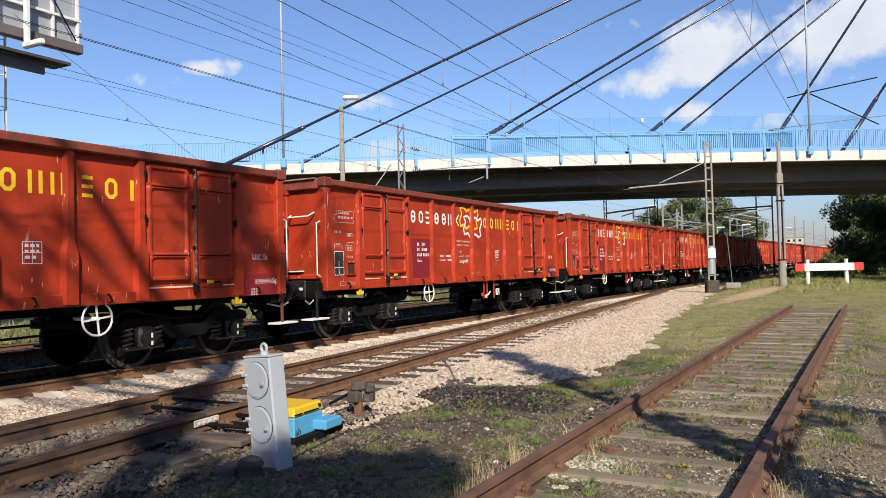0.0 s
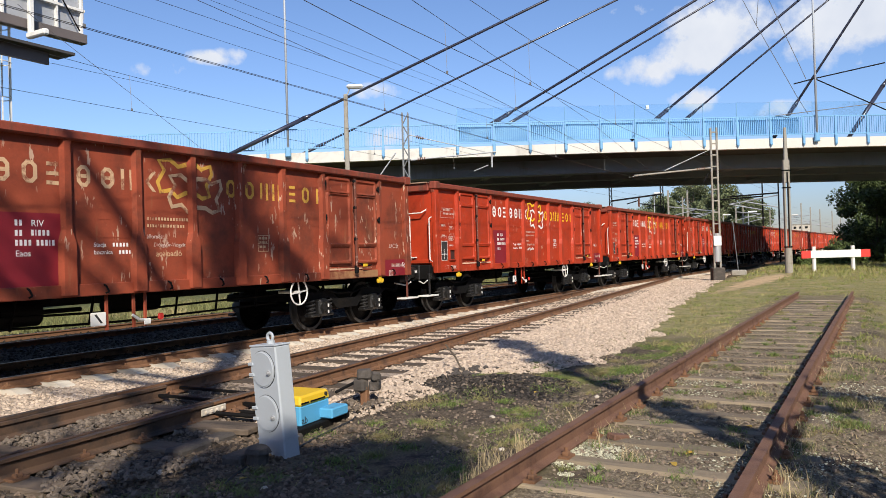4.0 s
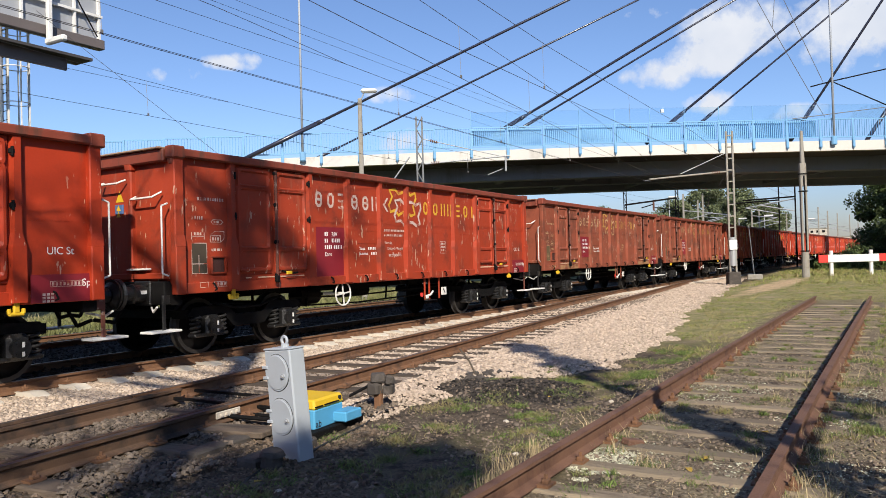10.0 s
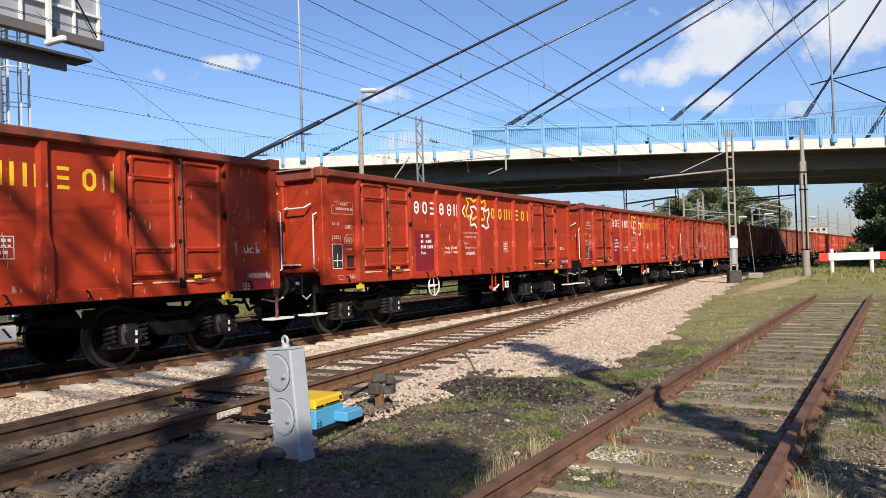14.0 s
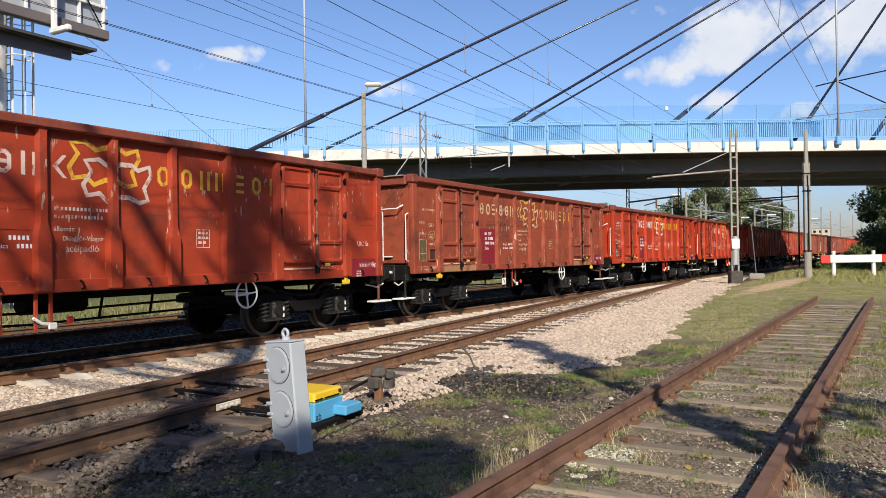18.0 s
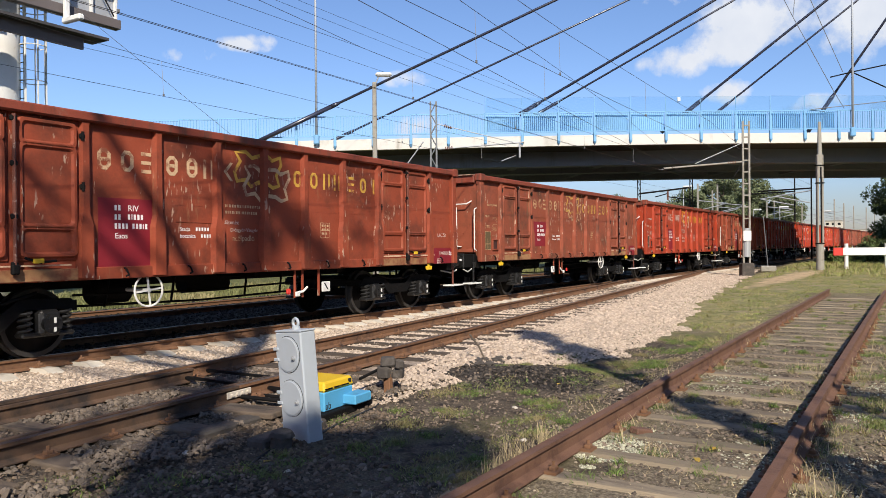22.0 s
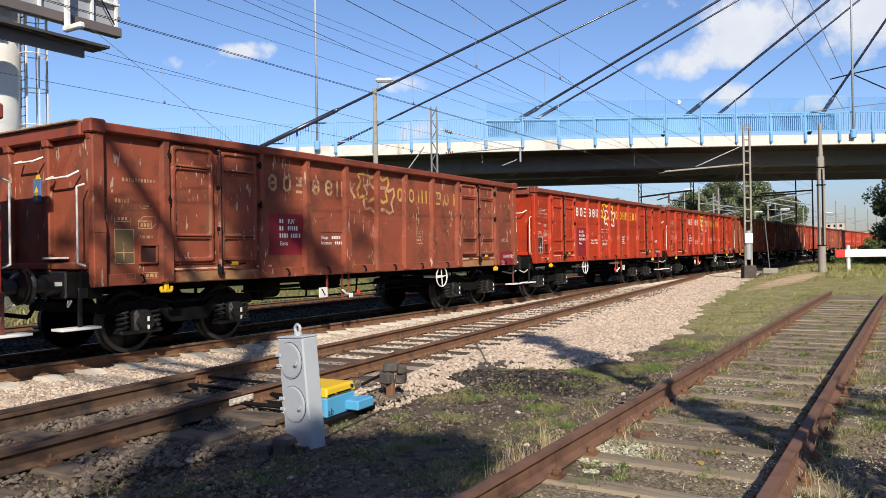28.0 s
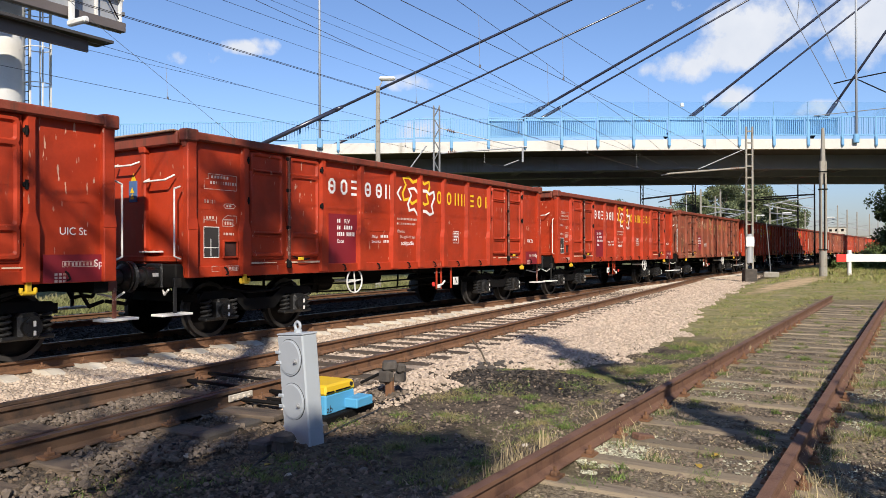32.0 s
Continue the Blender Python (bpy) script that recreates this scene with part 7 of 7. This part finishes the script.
def leaf_cloud(name, parent, centres, per, size, material, seed, squash=0.75):
    """A crown of many small leaves, gathered in clumps with gaps between."""
    rng = np.random.default_rng(seed)
    c = np.repeat(np.asarray([q[:3] for q in centres]), per, 0)
    r = np.repeat(np.asarray([q[3] for q in centres]), per, 0)
    n = len(c)
    d = rng.normal(0, 1, (n, 3))
    d /= np.linalg.norm(d, axis=1)[:, None]
    d *= (rng.random(n) ** 0.45 * r)[:, None]
    d[:, 2] *= squash
    p = c + d
    u = rng.normal(0, 1, (n, 3))
    u /= np.linalg.norm(u, axis=1)[:, None]
    w = np.cross(u, rng.normal(0, 1, (n, 3)))
    w /= np.linalg.norm(w, axis=1)[:, None]
    s = (size * (0.6 + 0.8 * rng.random(n)))[:, None]
    v = np.stack([p - u * s, p + w * s * 0.5, p + u * s, p - w * s * 0.5], 1)
    i = (4 * np.arange(n)).tolist()
    me = bpy.data.meshes.new(name)
    me.from_pydata(v.reshape(-1, 3).tolist(), [], [(q, q + 1, q + 2, q + 3) for q in i])
    me.materials.append(material)
    return part(name, me, material, parent, kind="stuff")


def limb(bm, a, b, r0, r1, bend, rng):
    a, b = Vector(a), Vector(b)
    mid = a.lerp(b, 0.5) + Vector((rng.uniform(-1, 1), rng.uniform(-1, 1), rng.uniform(0, 1))) * bend
    pts = [a.lerp(mid, t / 3) if t <= 3 else mid.lerp(b, (t - 3) / 3) for t in range(7)]
    for i in range(6):
        k0, k1 = i / 6, (i + 1) / 6
        rod(bm, pts[i], pts[i + 1], r0 + (r1 - r0) * k0, 7, r0 + (r1 - r0) * k1)


def tree(label, x, y, h, spread, seed, per=260, leaf=0.16, clumps=26, low=0.3, material=None):
    rng = random.Random(seed)
    t = tagged(new("tree"), label, "tree")
    t.matrix_basis = pose(x, y, -0.3)
    bm = B()
    limb(bm, (0, 0, 0), (rng.uniform(-0.5, 0.5), rng.uniform(-0.5, 0.5), h * 0.8), h * 0.022, h * 0.006, 0.3, rng)
    centres = []
    for i in range(clumps):
        a, z = rng.uniform(0, 6.283), h * rng.uniform(low, 0.97)
        k = (z / h - low) / (1 - low)
        rad = spread * math.sqrt(max(0.05, 1 - (2 * k - 0.85) ** 2)) * rng.uniform(0.35, 1.0)
        c = Vector((math.cos(a) * rad, math.sin(a) * rad, z))
        centres.append((*c, spread * rng.uniform(0.22, 0.42)))
        if i % 2 == 0:
            limb(bm, (0, 0, max(h * 0.15, z - rad * 0.8)), c, h * 0.008, h * 0.002, 0.4, rng)
    part("trunk", bm, BARK, t)
    leaf_cloud("crown", t, centres, per, leaf, material or LEAF, seed)
    return t


LEAF_YELLOW = shade("yellow_fallen_leaf", (0.55, 0.36, 0.06), 0.8, 0, 0.3, 20, 0, each=0.3)
for i, (x, y) in enumerate(((4.35, 4.25), (3.55, 4.35), (6.1, 1.2), (5.75, 1.25), (3.9, 5.3), (8.1, 3.3), (7.2, 0.9))):
    bm = B()
    rim = [(0.045, 0, 0.004), (0.02, 0.022, 0.012), (-0.02, 0.024, 0.014), (-0.045, 0, 0.003), (-0.02, -0.024, 0.016), (0.02, -0.022, 0.01)]
    vs = [bm.verts.new(p) for p in rim]
    bm.faces.new((vs[0], vs[1], vs[2], vs[3])), bm.faces.new((vs[0], vs[3], vs[4], vs[5]))
    thing("fallen_leaf", "curled yellow leaf lying on the ground", "leaf", pose(x, y, ground_z(x, y) + 0.006, 0, 6, 70 * i), "fallen leaves", bm=bm, material=LEAF_YELLOW)

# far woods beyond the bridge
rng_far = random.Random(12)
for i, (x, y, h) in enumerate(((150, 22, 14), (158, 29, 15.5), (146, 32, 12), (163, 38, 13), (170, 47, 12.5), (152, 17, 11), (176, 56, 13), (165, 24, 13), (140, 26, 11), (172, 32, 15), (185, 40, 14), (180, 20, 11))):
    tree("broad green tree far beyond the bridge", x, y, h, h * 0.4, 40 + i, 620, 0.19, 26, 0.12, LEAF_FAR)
for i, (x, y, h, s) in enumerate(((73, -1.8, 8.2, 3.6), (79, -6.5, 9.5, 3.8), (70, -5.0, 5.2, 3.0), (82, -3.2, 8.5, 3.6), (64, -9.0, 5.2, 3.4), (88, -9, 11, 4.5))):
    tree("dark leafy tree at the edge of the line beyond the bridge", x, y, h, s, 60 + i, 900, 0.12, 32, 0.06)
# out-of-view trees added to cut side light on the train under the bridge
for i, (x, y, h, s) in enumerate(((45.5, -10.0, 11.5, 4.4), (38, -13.0, 12, 4.8), (84, -10.5, 12, 4.6))):
    tree("unseen dark tree added by the bridge to cut side light", x, y, h, s, 160 + i, 620, 0.22, 32, 0.04)
# bushes at x 57 and 58.5 stand in for ground shade behind the barrier
for i, (x, y, h, s) in enumerate(((105, 1.0, 2.0, 2.0), (112, -1.0, 2.6, 2.6), (120, 1.5, 2.2, 2.6), (57, 2.7, 0.9, 1.2), (58.5, 1.5, 1.2, 1.3), (60, 0.3, 1.3, 1.4), (63, -2.2, 1.8, 1.7), (64, 2.6, 1.0, 1.5), (132, 0, 3, 3.5))):
    tree("low bush beside the far line", x, y, h, s, 80 + i, 260, 0.16, 14, 0.1)
# tree row added out of view to block low skylight
for i in range(10):
    tree("unseen leafy tree added behind the siding to dim skylight", -24 + 7.5 * i, -15.5 - 2.0 * (i % 2), 10.5 + (i * 7) % 3, 4.6, 120 + i, 120, 0.4, 24, 0.08)


# trees behind the camera, whose shade falls on the siding and the train
def shade_tree(label, base, height, girth, lean, targets, boughs, seed, per, leaf, tip=0.35, thin=()):
    """A tall thin-crowned tree; each target is a place kept from the sun and the size of the clump that does it."""
    rng = random.Random(seed)
    t = tagged(new("tree"), label, "tree")
    t.matrix_basis = pose(base[0], base[1], -0.3)
    bm = B()
    top = Vector((lean[0], lean[1], height))
    limb(bm, (0, 0, 0), top, girth, girth * tip, 0.1, rng)

    def sunward(x, y, z, u):
        rx, ry = x - base[0], y - base[1]
        w = rx * 0.63 - ry * 0.78
        return Vector((0.78 * u + 0.63 * w, 0.63 * u - 0.78 * w, z + 0.3 + (rx * 0.78 + ry * 0.63 - u) * 0.672))

    centres = []
    loose = []
    for x, y, z, r, lo, hi in thin:
        loose.append((*sunward(x, y, z, rng.uniform(lo, hi)), r))
    for x, y, z, r, lo, hi in targets:
        c = sunward(x, y, z, rng.uniform(lo, hi))
        centres.append((*c, r))
        k = min(0.96, max(0.15, (c.z - 0.6 - 0.6 * math.hypot(c.x, c.y)) / height))
        limb(bm, top * k, c, 0.05 * girth / 0.3 + 0.02, 0.014, 0.35, rng)
        for _ in range(2):
            limb(bm, c, c + Vector((rng.uniform(-1, 1), rng.uniform(-1, 1), rng.uniform(-0.4, 0.8))) * r * 1.4, 0.018, 0.005, 0.15, rng)
    for a, b, r0, r1 in boughs:
        p, q = sunward(*a, 0.0), sunward(*b, 0.0)
        limb(bm, p, q, r0, r1, 0.08, rng)
        k = min(0.96, max(0.1, (p.z - 0.7 * math.hypot(p.x, p.y)) / height))
        limb(bm, top * k, p, r0 * 1.2, r0, 0.1, rng)
    part("trunk", bm, BARK, t)
    leaf_cloud("crown", t, centres, per, leaf, LEAF, seed)
    if loose:
        leaf_cloud("crown", t, loose, 16, leaf * 0.8, LEAF, seed + 1)


pick = random.Random(9)
tall = [(pick.uniform(3.2, 5.1), pick.uniform(2.3, 4.3), -0.2, pick.uniform(0.4, 0.7), -3, 2.5) for _ in range(34)]
tall += [(pick.uniform(3.5, 5.3), pick.uniform(2.6, 4.7), -0.2, pick.uniform(0.22, 0.34), -3, 2.5) for _ in range(60)]
tall += [(x, y, -0.2, r, -3, 2) for x, y, r in ((4.9, 2.9, 0.5), (5.2, 2.5, 0.45), (5.0, 3.3, 0.4), (5.4, 3.1, 0.3), (4.7, 2.3, 0.5), (4.9, 5.5, 0.2))]

tall += [(pick.uniform(3.6, 4.8), pick.uniform(2.9, 4.2), -0.2, pick.uniform(0.25, 0.4), -3, 2.5) for _ in range(22)]


tall += [(pick.uniform(4.2, 6.2), pick.uniform(2.85, 4.0), -0.2, pick.uniform(0.12, 0.24), -3, 2.5) for _ in range(24)]


def by_cabinet(x, y):
    """Distance from the strip of ground on which the cabinet's shadow falls: the cabinet stands in the sun."""
    k = max(0.0, min(1.0, ((x - 4.95) * 0.82 + (y - 4.4) * 0.67) / 1.4556))
    return math.hypot(x - 4.95 - 0.82 * k, y - 4.4 - 0.67 * k)


tall = [q for q in tall if by_cabinet(q[0], q[1]) > 0.06 + 0.7 * q[3] and not (q[0] < 4.3 and q[1] > 3.9) and q[0] + 0.8 * q[3] < (5.35 if q[1] < 3.1 else 5.8) and q[1] - 0.4 * q[3] > 2.75 - 0.25 * max(0.0, 4.4 - q[0])]
W = 9.17
forks = [((7.9, W, 0.95), (6.2, W, 3.3), 0.11, 0.085), ((9.1, W, 2.35), (11.7, W, 0.95), 0.07, 0.03), ((9.05, W, 2.05), (8.1, W, 2.7), 0.055, 0.03), ((8.2, W, 1.55), (8.95, W, 1.0), 0.05, 0.03), ((7.4, W, 3.3), (8.5, W, 2.75), 0.05, 0.03), ((8.6, W, 1.95), (9.3, W, 1.2), 0.05, 0.03), ((6.2, W, 2.2), (6.9, W, 1.65), 0.045, 0.03), ((5.0, W, 2.7), (5.9, W, 1.6), 0.05, 0.03), ((9.05, W, 1.9), (8.1, W, 3.1), 0.05, 0.025), ((9.1, W, 1.5), (10.2, W, 2.9), 0.055, 0.025), ((9.1, W, 2.2), (9.9, W, 3.3), 0.05, 0.02), ((9.1, W, 1.15), (10.6, W, 2.0), 0.045, 0.02), ((5.4, W, 1.2), (4.4, W, 2.8), 0.05, 0.025), ((7.4, W, 1.6), (7.9, W, 2.5), 0.02, 0.01)]
forks += [((9.08 + pick.gauss(0, 0.2), W, pick.uniform(1.3, 3.0)), (9.08 + pick.gauss(0, 0.75), W, pick.uniform(1.6, 3.4)), 0.034, 0.014) for _ in range(14)]
forks += [((5.2 + pick.gauss(0, 0.7), W, pick.uniform(1.0, 1.8)), (5.0 + pick.gauss(0, 0.9), W, pick.uniform(1.4, 2.9)), 0.034, 0.014) for _ in range(9)]
thin = [(9.1 + pick.gauss(0.1, 0.5), W, pick.uniform(1.4, 3.4), pick.uniform(0.2, 0.4), -1.0, 1.5) for _ in range(20)]
thin += [(9.6 + 1.7 * k + pick.gauss(0, 0.15), W, 2.1 - 1.0 * k + pick.gauss(0, 0.12), pick.uniform(0.2, 0.36), -1.0, 1.5) for k in [j / 17 for j in range(18)]]
thin += [(9.5 + pick.gauss(0, 0.2), W, pick.uniform(1.2, 3.3), pick.uniform(0.2, 0.35), -1.0, 1.5) for _ in range(14)]
thin += [(pick.uniform(4.0, 6.6), W, pick.uniform(1.0, 2.4), pick.uniform(0.25, 0.5), -1.5, 2) for _ in range(12)]
thin += [(pick.uniform(10.2, 13.0), W, pick.uniform(1.4, 3.0), pick.uniform(0.2, 0.4), -1.5, 2) for _ in range(8)]
thin += [(pick.uniform(3.8, 5.7), pick.uniform(2.5, 4.0), -0.2, pick.uniform(0.3, 0.6), -2, 2) for _ in range(26)]
thin += [(pick.uniform(3.1, 4.9), pick.uniform(4.3, 6.7), -0.2, pick.uniform(0.3, 0.5), -2, 2) for _ in range(26)]
shade_tree("tall broad-leaved tree with a thin crown near the siding", (-6.5, -3.4), 19.5, 0.24, (0.1, 0.08), tall, forks, 77, 125, 0.1, 0.8, thin)
small = [(x, y, -0.2, r, -0.8, 0.8) for x, y, r in ((12.75, 5.9, 0.3), (12.5, 5.5, 0.36), (12.3, 5.15, 0.3), (11.35, 4.5, 0.3), (11.05, 4.2, 0.34), (10.75, 3.9, 0.34), (10.5, 3.6, 0.26), (10.3, 3.85, 0.28), (10.8, 4.0, 0.24), (11.3, 4.5, 0.28), (11.7, 4.9, 0.24), (12.2, 5.3, 0.3), (12.6, 5.75, 0.24), (12.0, 5.5, 0.2), (10.6, 4.35, 0.2), (9.8, 3.4, 0.12), (9.2, 2.8, 0.12), (7.9, 1.75, 0.16), (7.4, 1.35, 0.2), (7.1, 1.05, 0.16), (6.8, 0.7, 0.22), (8.3, 0.3, 0.3), (9.2, 0.4, 0.3), (8.8, -0.2, 0.4), (6.0, 0.2, 0.35), (5.4, 0.0, 0.4), (5.6, -0.5, 0.4))]
shade_tree("slim young tree with a forked trunk beside the siding", (2.0, -2.68), 9.6, 0.13, (0.15, -0.1), small, [], 31, 42, 0.11, 0.5)

# ---- far masts and lamps along the line ----
for x, y, z in ((77.1, 7.7, 8.0), (73.5, 6.0, 8.0), (82.7, 17.7, 8.2), (89.1, 16.9, 8.6), (102.8, 13.5, 7.0), (124.2, 7.1, 8.2), (125.0, 5.9, 7.6), (148.5, 5.5, 8.2), (97, 19, 8.4), (165, 4, 8.5), (118, 14.5, 8.0), (136, 12.5, 8.0), (190, 3.0, 9)):
    m = tagged(new("catenary_mast"), "grey catenary mast with an arm far along the line", "mast", "far catenary masts")
    m.matrix_basis = pose(x, y, -0.3)
    bm = B()
    k = 0.15 if x < 80 else 0.22
    box(bm, (0, 0, z / 2), (k, k, z), 0.02, taper=0.75)
    part("post", bm, OLD_CONCRETE if y > 9 else STEEL_DARK if x < 80 else OLD_CONCRETE, m)
    d = 1 if y < 9 else -1
    arm(m, (0, 0, 6.4), (0, d * 3.0, 6.0), 0.05, GALV)
    arm(m, (0, 0, 5.3), (0, d * 3.0, 6.0), 0.05, GALV)
    if x < 80:
        arm(m, (0, 0, 6.6), (0, 4.4, 6.5), 0.07, STEEL_DARK)
for x, y, z in ((103.6, 12.1, 6.3), (84, 19.5, 8.0), (140, 9.5, 7), (116, 17, 6.6)):
    m = tagged(new("street_lamp"), "slim lamp post with a pale head far along the line", "street lamp", "far lamps")
    m.matrix_basis = pose(x, y, -0.3)
    bm = B()
    rod(bm, (0, 0, 0), (0, 0, z), 0.09, 8, 0.05)
    part("post", bm, GALV, m)
    bm = B()
    box(bm, (0, -0.5, z + 0.05), (0.3, 1.1, 0.2), 0.06)
    part("lamp_head", bm, WHITE_PAINT, m)
# pale buildings on the skyline
for i, (x, y, w, h) in enumerate(((520, 31, 12, 15), (560, 13, 14, 10), (600, 49, 11, 11))):
    b = tagged(new("apartment_building"), "pale apartment block on the far skyline", "building")
    b.matrix_basis = pose(x, y, -0.3)
    bm = B()
    box(bm, (0, 0, h / 2), (12, w, h), 0.1)
    part("wall", bm, CONCRETE, b)
    bm = B()
    box(bm, (0, 0, h + 0.25), (12.6, w + 0.6, 0.5))
    part("roof", bm, OLD_CONCRETE, b)
    for fl in range(int(h // 3)):
        for k in range(int(w // 3.2)):
            bm = B()
            box(bm, (-6.02, -w / 2 + 1.8 + 3.2 * k, 1.7 + 2.9 * fl), (0.1, 1.5, 1.4))
            part("window", bm, STEEL_DARK, b)

# dark steel portal across the line beyond the bridge
m = tagged(new("overhead_portal"), "dark steel portal carrying the overhead wires beyond the bridge", "portal")
for x, y in ((69.5, 20.2), (72.0, 16.0)):
    bm = B()
    for k in (-0.12, 0.12):
        rod(bm, (x, y + k, -0.3), (x, y + k, 7.6), 0.05, 6)
    for z in range(12):
        rod(bm, (x, y - 0.12, 0.3 + 0.6 * z), (x, y + 0.12, 0.9 + 0.6 * z), 0.025, 5)
    part("post", bm, STEEL_DARK, m)
arm(m, (69.5, 20.2, 6.2), (72.0, 16.0, 6.75), 0.08, STEEL_DARK, "beam")
arm(m, (70.9, 17.9, 6.5), (70.9, 17.9, 5.6), 0.09, INSULATOR, "hanger")
arm(m, (70.9, 17.9, 6.2), (70.4, 18.9, 5.9), 0.05, STEEL_DARK)
arm(m, (72.0, 16.0, 5.6), (70.9, 17.9, 5.9), 0.05, STEEL_DARK)


# ---- what moves ----
def gone(t):
    """Metres the train has run since the start."""
    return 8.08119 * t - 0.00571096 * t * t - 1.51397e-4 * t ** 3 + 6.76e-7 * t ** 4


def motions():
    for n, w in TRAIN:
        rows = []
        for k in range(17):
            t = 2.0 * k
            p, th = on_line(11.925 + 14.04 * n + gone(t) + LEN / 2)
            rows.append((t, Matrix.Translation(p) @ Matrix.Rotation(th, 4, "Z")))
        walk(w, rows)
    # every wheelset turns alike: one set of keys, rolling on the rails
    sets = [o for _, w in TRAIN for o in w.children if o.name.split(".")[0] == "wheelset"]
    first = sets[0]
    walk(first, [(k / 15, Matrix.Rotation(gone(k / 15) / 0.462, 4, "Y")) for k in range(481)])
    for o in sets[1:]:
        o.rotation_mode = "QUATERNION"
        o.animation_data_create()
        o.animation_data.action = first.animation_data.action
        o.animation_data.action_slot = first.animation_data.action_slot


motions()
